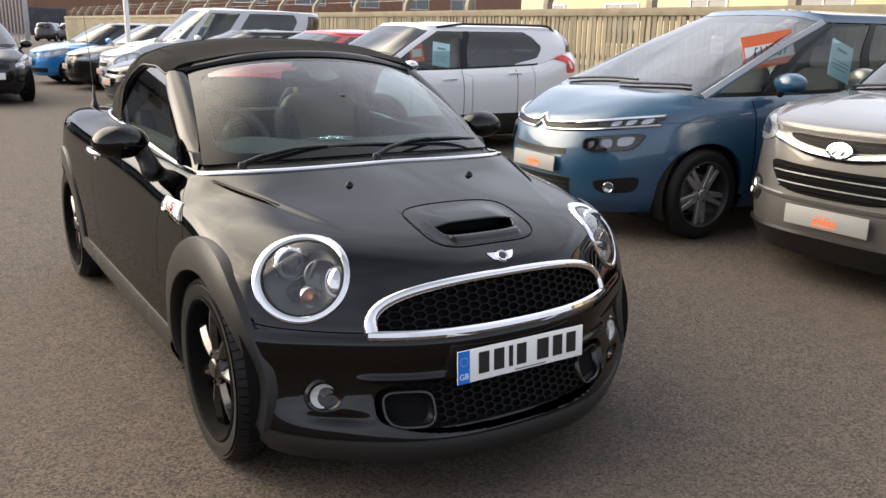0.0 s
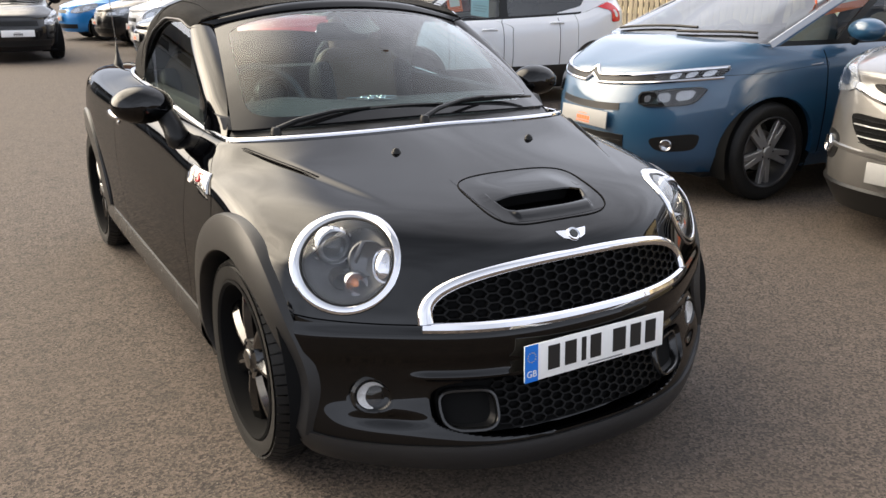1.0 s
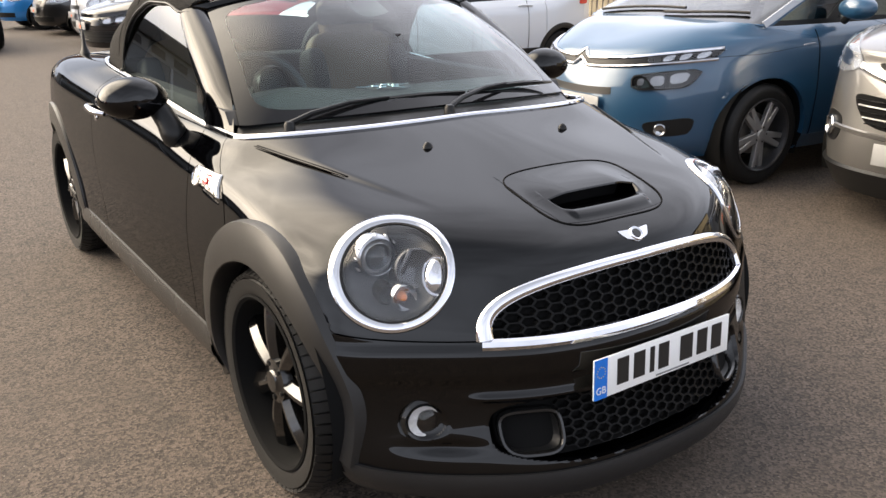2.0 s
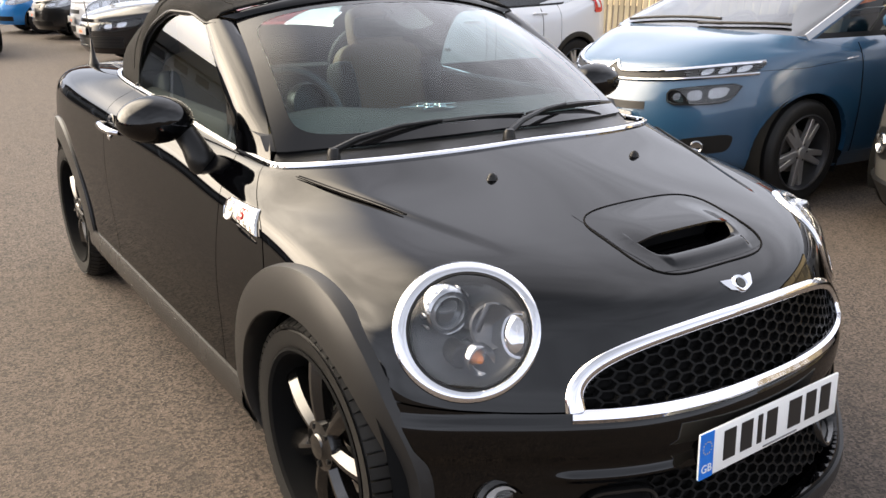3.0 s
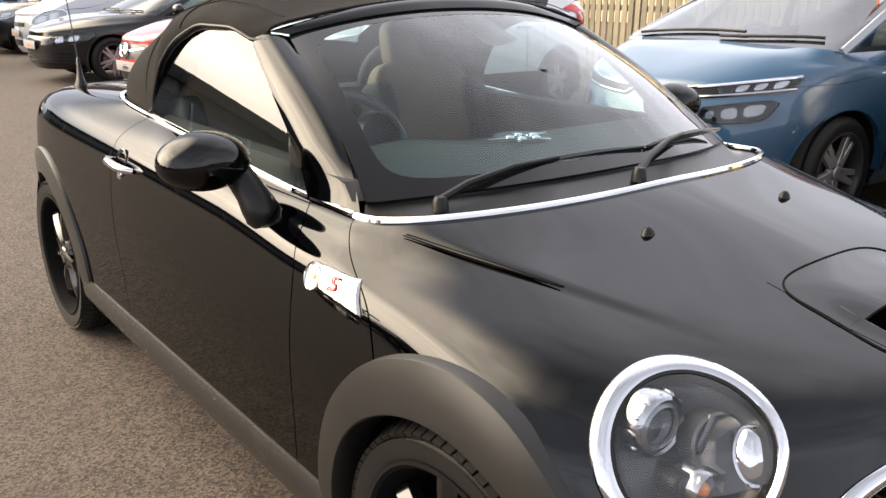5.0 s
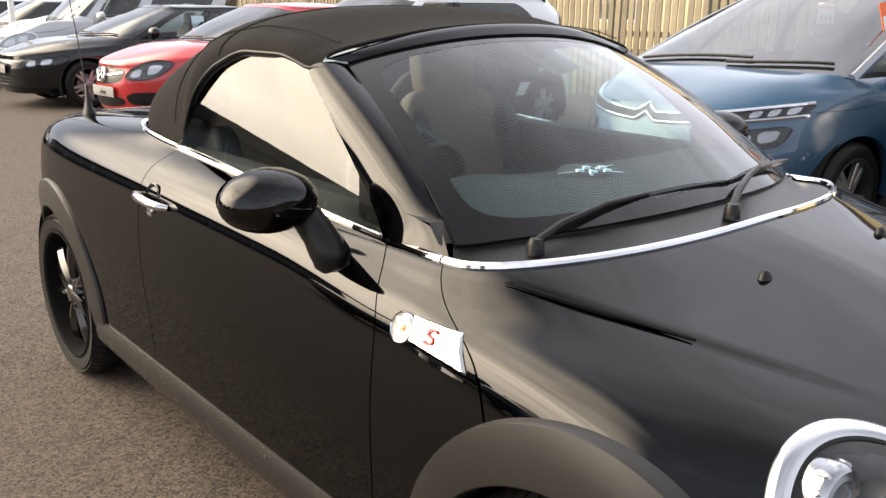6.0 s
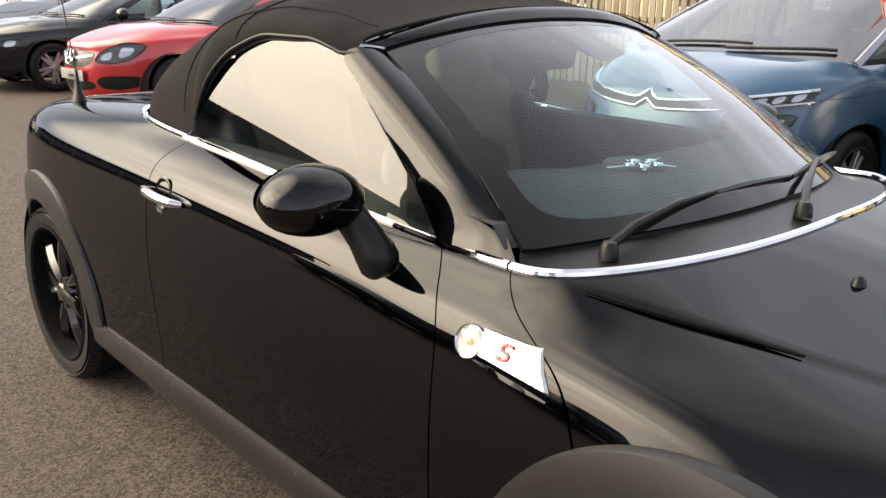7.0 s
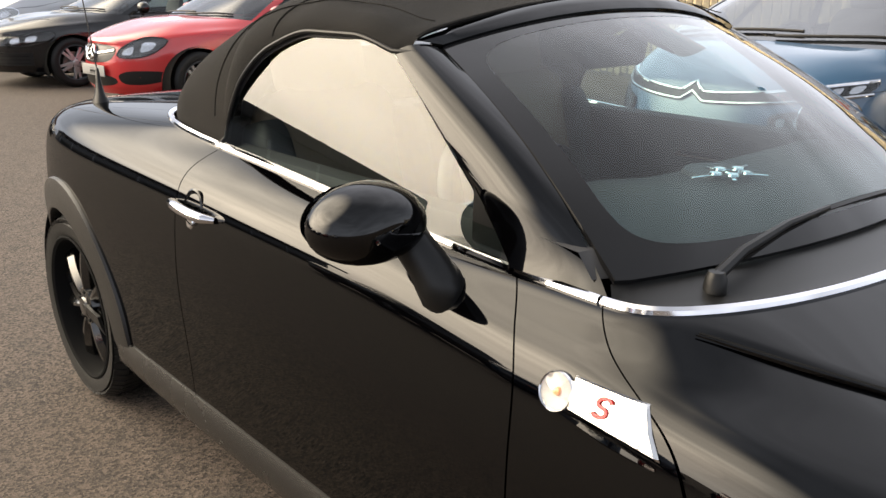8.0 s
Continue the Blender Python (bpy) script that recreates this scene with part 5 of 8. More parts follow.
Shape().grid(np.array(hdr)).part("screen_header", BLACK_PAINT, roadster, "glossy black windscreen header rail")

# -- cloth roof: sections across, from the header to the rear deck
ROOF_Z = keyed([(0.96, 1.322), (1.10, 1.352), (1.35, 1.374), (1.60, 1.356), (1.85, 1.282), (2.03, 1.15), (2.19, 0.995)])
ROOF_B = keyed([(0.44, 0.905), (1.0, 0.935), (1.60, 0.968), (1.85, 0.985), (2.05, 0.992), (2.19, 0.990)])
WIN_TOP = keyed([(0.60, 0.95), (0.75, 1.065), (0.90, 1.165), (1.03, 1.228), (1.15, 1.254), (1.28, 1.254), (1.42, 1.218), (1.52, 1.145), (1.585, 1.045), (1.61, 0.975)])
LEAN_IN = 0.235
EDGE_X = keyed([(0.96, 0.578), (1.03, 0.604), (1.20, 0.616), (1.40, 0.632), (1.55, 0.660), (1.61, 0.666), (1.85, 0.656), (2.03, 0.592), (2.13, 0.47), (2.19, 0.30)])
EDGE_N = keyed([(0.96, 2.15), (1.35, 2.2), (1.61, 2.9), (1.85, 2.6), (2.19, 2.0)])


def roof_point(y, f):
    """f = 0 at the window's edge or the waist, 1 on the centre line."""
    zc, n, w = float(ROOF_Z(y)), float(EDGE_N(y)), float(EDGE_X(y))
    z0 = float(WIN_TOP(max(y, 1.03))) if y < 1.61 else float(ROOF_B(y)) - 0.004
    ph = math.pi / 2 * f
    return np.array((-w * max(0, math.cos(ph)) ** (2 / n), y, z0 + (zc - z0) * math.sin(ph) ** (2 / n)))


ys = np.concatenate([np.linspace(0.98, 1.03, 6), np.linspace(1.05, 1.60, 40), np.linspace(1.602, 1.62, 4), np.linspace(1.64, 2.19, 36)])
half = np.array([[roof_point(y, f) for f in np.linspace(0, 1, 30)] for y in ys])
# a faint sag between the hoops and creases of the cloth
for i, y in enumerate(ys):
    sag = -0.010 * math.sin(math.pi * min(1, max(0, (y - 1.62) / 0.5)))
    half[i, :, 2] += sag * np.linspace(0, 1, 30)
mirror = half[:, ::-1][:, 1:] * np.array((-1, 1, 1))
roof_pts = np.concatenate([half, mirror], 1)
# the front hem lies on the header
for i in range(roof_pts.shape[0]):
    for j in range(roof_pts.shape[1]):
        x, y, z = roof_pts[i, j]
        u = min(1.0, abs(x) / 0.575)
        w = 1 - (1 - ease(0.98, 1.30, y)) * (1 - u ** 6)
        hy = HDR_Y + (PB[1] - HDR_Y) * u ** 2.2 + 0.040
        hz = HDR_Z - (HDR_Z - PB[2]) * u ** 2.2 + 0.029 - 0.021 * u ** 4
        roof_pts[i, j] = x, y + (hy - 0.98) * (1 - ease(0.98, 1.12, y)) * (1 - 0.6 * u ** 6), hz + (z - hz) * w
centre = (roof_pts[:-1, :-1] + roof_pts[1:, 1:]) / 2
keep_cloth = ~((np.abs(centre[..., 0]) < 0.34) & (centre[..., 1] > 1.78) & (centre[..., 1] < 2.02))
cloth = Shape().grid(roof_pts, keep=keep_cloth)
hem = roof_pts[0]
Shape().tube(hem[5:-5] + np.array((0, 0.006, -0.002)), 0.005, 8).part("roof_hem", FABRIC, roadster)
inner = roof_pts * np.array((0.985, 1, 1)) - np.array((0, 0, 0.012))
soft_top = cloth.part("cloth_roof", FABRIC, roadster, "raised black cloth roof with seams", angle=60)
Shape().grid(inner[9:], keep=keep_cloth[9:]).part("roof_lining", TRIM_DARK, soft_top)
# seams of the cloth
for f in (0.33,):
    for sg in (1, -1):
        sp = np.array([(roof_point(y, f if y < 1.6 else f + 0.0) + np.array((0, 0, 0.002))) * np.array((sg, 1, 1)) for y in np.linspace(1.0, 1.58, 30)])
        Shape().tube(sp, 0.0016, 6).part("cloth_seam", FABRIC, soft_top)
for y0 in (1.42, 1.66):
    sp = [roof_point(y0, f) + np.array((0, 0, 0.002)) for f in np.linspace(0.05, 1, 24)]
    sp = sp + [p * np.array((-1, 1, 1)) for p in sp[::-1][1:]]
    Shape().tube(sp, 0.0016, 6).part("cloth_seam", FABRIC, soft_top)
# rear window in the cloth, and the door glass
rw = np.array([[(x, y, float(ROOF_Z(y)) - 0.004 + 0.012) for y in np.linspace(1.80, 2.02, 6)] for x in np.linspace(-0.36, 0.36, 10)])
Shape().grid(rw).part("rear_window", SIDE_GLASS, roadster)
for sg in (1, -1):
    rows = []
    for f in np.linspace(0, 1, 60):
        y = 0.66 + (1.605 - 0.66) * f
        zb = float(ROOF_B(y)) - 0.015
        zt = float(WIN_TOP(y)) + 0.022 * ease(1.08, 1.22, y) - 0.004 if y >= 1.03 else mix3(CD, PA, min(1, max(0, (y - 0.64) / 0.39)))[2] + 0.006
        row = []
        for g in np.linspace(0, 1, 16):
            z = zb + (zt - zb) * g
            x = 0.682 - (LEAN_IN - 0.058 * (y - 0.66)) * (z - zb) - 0.10 * (z - zb) ** 2
            row.append((-sg * (x - 0.003), y, z))
        rows.append(row)
    pane = Shape().grid(np.array(rows)).part("door_glass", SIDE_GLASS, roadster, "raised door glass")
    pane.visible_shadow = False
    # rubber seal round the glass
    yy = np.linspace(0.98, 1.605, 50)
    path = [roof_point(max(y, 0.98), 0.0) * np.array((sg, 1, 1)) for y in yy] + [(-sg * 0.682, 1.612, 0.975)]
    Shape().tube(path, 0.005, 8).part("window_seal", SATIN_BLACK, roadster)

# -- black cowl below the glass, wipers
rows = []
for u in np.linspace(-1, 1, 60):
    a, b = np.array(BODY(-u * 0.985 + 1e-5, 8.97)), screen_low(u)
    rows.append([a + np.array((0, 0.004, -0.004)), mix3(a, b, 0.5) + np.array((0, 0, -0.018)), b + np.array((0, 0.01, -0.006))])
Shape().grid(np.array(rows)).part("cowl_panel", SATIN_BLACK, roadster, "black plastic scuttle panel")


def wiper(pivot, inner, tip):
    """A wiper at rest: a cranked arm from its pivot to the middle of a blade that runs from inner to tip."""
    pivot, inner, tip = np.array(pivot), np.array(inner), np.array(tip)
    w = Shape().lathe([(0.0, 0.022), (0.012, 0.020), (0.017, 0.010), (0.019, -0.012)], 20, Matrix.Translation(pivot)).part("wiper", SATIN_BLACK, roadster, "black windscreen wiper")
    mid = mix3(inner, tip, 0.40) + np.array((0, -0.010, 0.016))
    arm = [pivot + np.array((0, 0, 0.012)), mix3(pivot, mid, 0.22) + np.array((0, 0.004, 0.022)), mix3(pivot, mid, 0.60) + np.array((0, 0.002, 0.020)), mid]
    Shape().tube(arm, [0.010, 0.009, 0.007, 0.005], 8).part("wiper_arm", SATIN_BLACK, w)
    blade = [mix3(inner, tip, f) + np.array((0, -0.006, 0.010)) * math.sin(math.pi * f) for f in np.linspace(0, 1, 24)]
    Shape().sweep(blade, [(0, -0.55, 0.83)] * 24, [(-0.007, -0.008), (-0.004, 0.005), (0.004, 0.005), (0.007, -0.008)], sizes=[0.55 + 0.6 * math.sin(math.pi * f) for f in np.linspace(0, 1, 24)]).part("wiper_blade", SATIN_BLACK, w)
    return w


wiper((-0.524, 0.352, 0.922), (-0.374, 0.372, 0.962), (0.088, 0.315, 0.985))
wiper((-0.040, 0.222, 0.945), (0.10, 0.315, 0.985), (0.540, 0.400, 0.975))

# -- door mirrors, handles, wing ornaments, aerial
for sg in (1, -1):
    mc = Vector((-0.848 * sg, 0.800, 0.980))
    body = Shape()
    pts = []
    for i in range(25):
        a = math.pi * i / 24
        row = []
        for k in range(32):
            b = 2 * math.pi * k / 32
            depth = -math.cos(a)
            r_ = math.sin(a) ** 0.75
            yy_ = depth * (0.085 if depth < 0 else 0.060)
            row.append(tuple(mc + Vector((sg * -0.106 * r_ * math.cos(b), yy_, 0.070 * r_ * math.sin(b) * (1.0 if math.sin(b) > 0 else 0.92)))))
        pts.append(row)
    mirror_ob = body.grid(np.array(pts), wrap_v=True).part("door_mirror", BLACK_PAINT, roadster, "glossy black oval door mirror")
    Shape().lathe([(0.0, 0.0), (0.9, 0.0), (1.0, -0.08)], 40, Matrix.Translation(mc + Vector((0, 0.062, 0))) @ Matrix.Rotation(radians(-90), 4, "X") @ Matrix.Diagonal((0.088, 0.056, 0.1, 1))).part("mirror_glass", CHROME, mirror_ob, "mirror glass")
    foot = [mc + Vector((sg * 0.060, 0.0, -0.012)), Vector((-0.775 * sg, 0.765, 0.938)), Vector((-0.764 * sg, 0.742, 0.908)), Vector((-0.757 * sg, 0.722, 0.880)), Vector((-0.752 * sg, 0.714, 0.862)), Vector((-0.744 * sg, 0.708, 0.850)), Vector((-0.736 * sg, 0.703, 0.844))]
    Shape().tube([tuple(p) for p in foot], [0.036, 0.034, 0.036, 0.041, 0.042, 0.036, 0.018], 20).part("mirror_foot", SATIN_BLACK, mirror_ob, "satin black mirror stalk")
    hs, ht = BODY.find(y=1.510, z=0.846, s_range=(1.2, 2.0) if sg > 0 else (-2.0, -1.2), t_range=(4, 8.5))
    hp, hn = Vector(BODY(hs, ht)), Vector(BODY.normal(hs, ht))
    grip = [hp + Vector((0, dy, 0.004 * (dy / 0.09))) + hn * o for dy, o in ((-0.092, 0.0), (-0.075, 0.022), (-0.04, 0.030), (0.0, 0.032), (0.04, 0.030), (0.075, 0.022), (0.092, 0.002))]
    handle = Shape().tube([tuple(p) for p in grip], [0.008, 0.012, 0.013, 0.013, 0.013, 0.012, 0.008], 12).part("door_handle", CHROME, roadster, "chrome bow door handle")
    Shape().lathe([(0.0, 0.006), (0.014, 0.006), (0.020, 0.0), (0.020, -0.004)], 24, facing(hp + Vector((0, 0.02, -0.030)) + hn * 0.002, hn)).part("key_lock", CHROME, handle)
    Shape().lathe([(0.0, -0.012), (0.03, -0.006), (0.040, 0.002), (0.044, -0.001)], 28, facing(hp + Vector((0, 0.012, 0.006)), hn)).part("handle_recess", GLOSS_BLACK, handle)
    # wing ornament: a round repeater and a slanting chrome plate
    os_, ot = BODY.find(y=0.436, z=0.796, s_range=(0.7, 1.3) if sg > 0 else (-1.3, -0.7), t_range=(4, 8.5))
    op, on = Vector(BODY(os_, ot)), Vector(BODY.normal(os_, ot))
    om = facing(op, on) @ Matrix.Diagonal((0.90, 0.90, 1, 1))
    rep = Shape().lathe([(0.034, -0.004), (0.034, 0.006), (0.032, 0.009), (0.030, 0.007)], 36, om).part("side_repeater", CHROME, roadster, "round clear side repeater with a chrome rim")
    Shape().lathe([(0.0, 0.014), (0.012, 0.013), (0.022, 0.011), (0.0305, 0.007)], 32, om).part("repeater_lens", LENS, rep)
    Shape().lathe([(0.031, 0.006), (0.020, 0.003), (0.008, 0.002), (0.0, 0.002)], 32, om).part("repeater_bowl", LAMP_WHITE, rep)
    Shape().lathe([(0.0, 0.008), (0.006, 0.006), (0.008, 0.001)], 16, om).part("repeater_bulb", AMBER, rep)
    grid_p = []
    for u_ in (0.0, 0.04, 0.35, 0.7, 0.965, 1.0):
        row = []
        for g in (0.0, 0.06, 0.5, 0.94, 1.0):
            yy_ = 0.415 - (0.158 - 0.042 * g) * u_
            zz_ = (0.779 - 0.015 * u_) * (1 - g) + (0.824 - 0.003 * u_) * g
            q = BODY.find(y=yy_, z=zz_, s_range=(0.6, 1.3) if sg > 0 else (-1.3, -0.6), t_range=(3.5, 8.5))
            row.append(BODY(*q) + BODY.normal(*q) * (0.008 if 0.05 < g < 0.95 and 0.03 < u_ < 0.98 else 0.002))
        grid_p.append(row)
    # body-coloured lip below the plate
    for z0, z1, name in ((0.770, 0.752, "ornament_lip"),):
        q = BODY.find(y=np.linspace(0.425, 0.262, 14), z=np.linspace(z0, z1, 14), s_range=(0.6, 1.3) if sg > 0 else (-1.3, -0.6), t_range=(3.5, 8.5))
        Shape().sweep(BODY(*q), BODY.normal(*q), [(-0.009, -0.003), (-0.004, 0.0045), (0.003, 0.005), (0.009, -0.003)], sizes=0.25 + 0.9 * np.sin(np.linspace(0.15, math.pi - 0.2, 14))).part(name, BLACK_PAINT, roadster)
    gill = Shape().grid(np.array(grid_p)).part("wing_ornament", ORNAMENT, roadster, "polished chrome wing ornament with a red mark")
    q = BODY.find(y=0.355, z=0.800, s_range=(0.6, 1.3) if sg > 0 else (-1.3, -0.6), t_range=(3.5, 8.5))
    rm = facing(Vector(BODY(*q)) + Vector(BODY.normal(*q)) * 0.010, Vector(BODY.normal(*q)))
    curl = [(0.0105 * math.cos(a), 0.008 + 0.008 * math.sin(a)) for a in np.linspace(radians(15), radians(270), 12)] + [(0.0105 * math.cos(a), -0.008 + 0.008 * math.sin(a)) for a in np.linspace(radians(80), radians(-165), 12)]
    rs = Shape().sweep([tuple(rm @ Vector((a * 0.95 + b * 0.25, b * 0.88, 0))) for a, b in curl], [tuple(BODY.normal(*q))] * 24, [(-0.0024, -0.001), (-0.0024, 0.0014), (0.0024, 0.0014), (0.0024, -0.001)])
    rs.part("red_mark", RED_INK, gill)
ap = Vector(BODY(*BODY.find(x=-0.60, y=2.60, s_range=(2.0, 2.8), t_range=(6, 9))))
aerial = Shape().lathe([(0.0, 0.115), (0.006, 0.11), (0.010, 0.07), (0.018, 0.03), (0.030, 0.004), (0.034, -0.02)], 20, Matrix.Translation(ap) @ Matrix.Diagonal((0.8, 1.3, 1, 1))).part("aerial", SATIN_BLACK, roadster, "thin black whip aerial on a rubber foot")
Shape().tube([tuple(ap + Vector((0, 0.0, 0.10))), tuple(ap + Vector((0, 0.05, 0.30))), tuple(ap + Vector((0, 0.12, 0.52)))], [0.0028, 0.0022, 0.0016], 6).part("aerial_whip", SATIN_BLACK, aerial)

# -- cabin
dash = []
for x in np.linspace(-0.66, 0.66, 40):
    u = x / 0.66
    hump = 0.025 * math.exp(-((x + 0.36) / 0.16) ** 2)
    lip0 = 0.36 + 0.12 * abs(u) ** 2.2
    dash.append([(x, lip0, 0.925), (x, 0.46 + 0.05 * u * u, 0.962 + hump * 0.3), (x, 0.60, 0.968 + hump), (x, 0.74, 0.960 + hump), (x, 0.80, 0.93 + hump), (x, 0.82, 0.85), (x, 0.76, 0.60)])
dashboard = Shape().grid(np.array(dash)).part("dashboard", TRIM_DARK, roadster, "dark grained dashboard")
Shape().lathe([(0.0, 0.01), (0.05, 0.012), (0.075, 0.008), (0.08, 0.0)], 32, Matrix.Translation((0.0, 0.66, 0.965))).part("centre_vent", TRIM_GREY, dashboard)
WHEEL_RIM = material("wheel_leather", (0.035, 0.034, 0.034), 0.35, grain=0.2, scale=300)
sw = Matrix.Translation((-0.37, 0.93, 0.915)) @ Matrix.Rotation(radians(66), 4, "X")
ringp = [tuple(sw @ Vector((0.175 * math.cos(2 * math.pi * k / 48), 0.175 * math.sin(2 * math.pi * k / 48), 0))) for k in range(48)]
wheel_s = Shape().tube(ringp, 0.016, 10, closed=True).part("steering_wheel", WHEEL_RIM, roadster, "dark leather steering wheel")
Shape().lathe([(0.0, 0.03), (0.05, 0.028), (0.062, 0.0), (0.05, -0.03)], 24, sw).part("wheel_boss", TRIM_DARK, wheel_s)
for a in (0, 180, 270):
    Shape().box((0, 0, 0), (0.12, 0.028, 0.014), 0.004, sw @ Matrix.Rotation(radians(a), 4, "Z") @ Matrix.Translation((0.11, 0, 0.0))).part("wheel_arm", SATIN_METAL, wheel_s)
Shape().tube([(-0.37, 0.95, 0.89), (-0.37, 0.78, 0.84)], 0.04, 16).part("steering_column", TRIM_DARK, wheel_s)
Shape().lathe([(0.0, 0.012), (0.062, 0.012), (0.068, 0.0), (0.06, -0.04)], 28, Matrix.Translation((-0.37, 0.83, 0.985)) @ Matrix.Rotation(radians(80), 4, "X") @ Matrix.Diagonal((1, 1, -1, 1))).part("rev_counter", SATIN_BLACK, dashboard)


def seat(sx):
    st = new("seat")
    st.parent = roadster
    st["label"] = "tan and dark leather bucket seat"

    def cushion(name, c, size, lean, mat, bulge=0.03):
        pts_ = []
        mm = Matrix.Translation(c) @ Matrix.Rotation(radians(lean), 4, "X")
        for i in range(17):
            a = -math.pi / 2 + math.pi * i / 16
            row = []
            for k in range(28):
                b = 2 * math.pi * k / 28
                ca, sa = math.cos(a), math.sin(a)
                f = lambda q, e: math.copysign(abs(q) ** e, q)
                row.append(tuple(mm @ Vector((size[0] / 2 * f(ca, 0.35) * f(math.cos(b), 0.45), size[1] / 2 * f(ca, 0.35) * f(math.sin(b), 0.45), size[2] / 2 * f(sa, 0.5)))))
            pts_.append(row)
        return Shape().grid(np.array(pts_), wrap_v=True).part(name, mat, st, angle=70)

    cushion("seat_cushion", (sx, 1.28, 0.50), (0.50, 0.50, 0.16), 8, LEATHER)
    cushion("seat_back", (sx, 1.56, 0.80), (0.46, 0.12, 0.60), -16, LEATHER)
    for k in (-1, 1):
        cushion("seat_bolster", (sx + 0.215 * k, 1.52, 0.78), (0.09, 0.16, 0.50), -16, TRIM_DARK)
    cushion("headrest", (sx, 1.655, 1.145), (0.26, 0.10, 0.19), -12, LEATHER)
    for k in (-1, 1):
        Shape().tube([(sx + 0.06 * k, 1.62, 1.04), (sx + 0.06 * k, 1.65, 1.12)], 0.007, 8).part("headrest_post", CHROME, st)


seat(-0.36), seat(0.36)
Shape().box((0, 1.25, 0.52), (0.20, 0.9, 0.30), 0.04).part("centre_console", TRIM_DARK, roadster)
Shape().box((0, 1.80, 0.78), (1.28, 0.10, 0.44), 0.03).part("rear_bulkhead", TRIM_DARK, roadster)
for sx in (-0.36, 0.36):
    Shape().tube([(sx + 0.15 * math.cos(a), 1.78, 0.97 + 0.16 * math.sin(a)) for a in np.linspace(0, math.pi, 20)], 0.022, 12).part("roll_hoop", TRIM_DARK, roadster)
for sg in (1, -1):
    Shape().box((-sg * 0.630, 1.12, 0.735), (0.07, 0.98, 0.475), 0.03).part("door_card", TRIM_DARK, roadster)
    Shape().tube([(-sg * 0.60, 0.98, 0.86), (-sg * 0.585, 1.06, 0.865), (-sg * 0.60, 1.14, 0.86)], 0.010, 8).part("inner_handle", CHROME, roadster)
Shape().box((0, 1.2, 0.33), (1.2, 1.7, 0.04), 0.01).part("cabin_floor", TRIM_DARK, roadster)
mirror_in = Shape().box((0.0, 0.965, 1.205), (0.235, 0.045, 0.075), 0.022, Matrix.Rotation(radians(10), 4, "X"), 3).part("rear_view_mirror", TRIM_DARK, roadster, "dark rear-view mirror")
Shape().tube([(0, 0.955, 1.225), (0, 0.90, 1.262)], 0.012, 10).part("mirror_arm", TRIM_DARK, mirror_in)
Shape().grid(np.array([[screen(u, v, -0.014 - 0.03 * (1 - ((u / 0.12) ** 2)) * math.sin(math.pi * (v - 0.74) / 0.24 * 0.5 + 0.6)) for v in np.linspace(0.76, 0.985, 8)] for u in np.linspace(-0.12, 0.12, 10)])).part("sensor_cover", TRIM_DARK, roadster, "dark sensor cover behind the screen")

# -- a bunch of keys lying on the dashboard
keys = thing("key_bunch", Matrix.Translation((-0.03, 0.612, 0.976)), "bunch of silver keys lying on a dark dashboard", "keys")
Shape().tube([(0.016 * math.cos(2 * math.pi * k / 24), 0.016 * math.sin(2 * math.pi * k / 24), 0.006) for k in range(24)], 0.0025, 6, closed=True).part("key_ring", CHROME, keys)
for a, ln in ((10, 0.085), (165, 0.095), (215, 0.06), (80, 0.05), (300, 0.06)):
    rmx = Matrix.Rotation(radians(a), 4, "Z")
    k_ = Shape().box((0, 0, 0), (ln * 0.6, 0.009, 0.003), 0.001, rmx @ Matrix.Translation((0.015 + ln * 0.7, 0, 0.004)))
    k_.lathe([(0.0, 0.004), (0.012, 0.004), (0.014, 0.0), (0.012, -0.003), (0, -0.003)], 18, rmx @ Matrix.Translation((0.015 + ln * 0.3, 0, 0.005)))
    k_.part("key", CHROME, keys)


# ---- the other cars ----
def seat_shape(c, size, lean):
    """A soft block."""
    mm = Matrix.Translation(c) @ Matrix.Rotation(radians(lean), 4, "X")
    f = lambda q, e: math.copysign(abs(q) ** e, q)
    rows = []
    for i in range(11):
        a = -math.pi / 2 + math.pi * i / 10
        rows.append([tuple(mm @ Vector((size[0] / 2 * f(math.cos(a), 0.4) * f(math.cos(b), 0.45), size[1] / 2 * f(math.cos(a), 0.4) * f(math.sin(b), 0.45), size[2] / 2 * f(math.sin(a), 0.55)))) for b in np.linspace(0, 2 * math.pi, 20, endpoint=False)])
    return Shape().grid(np.array(rows), wrap_v=True)


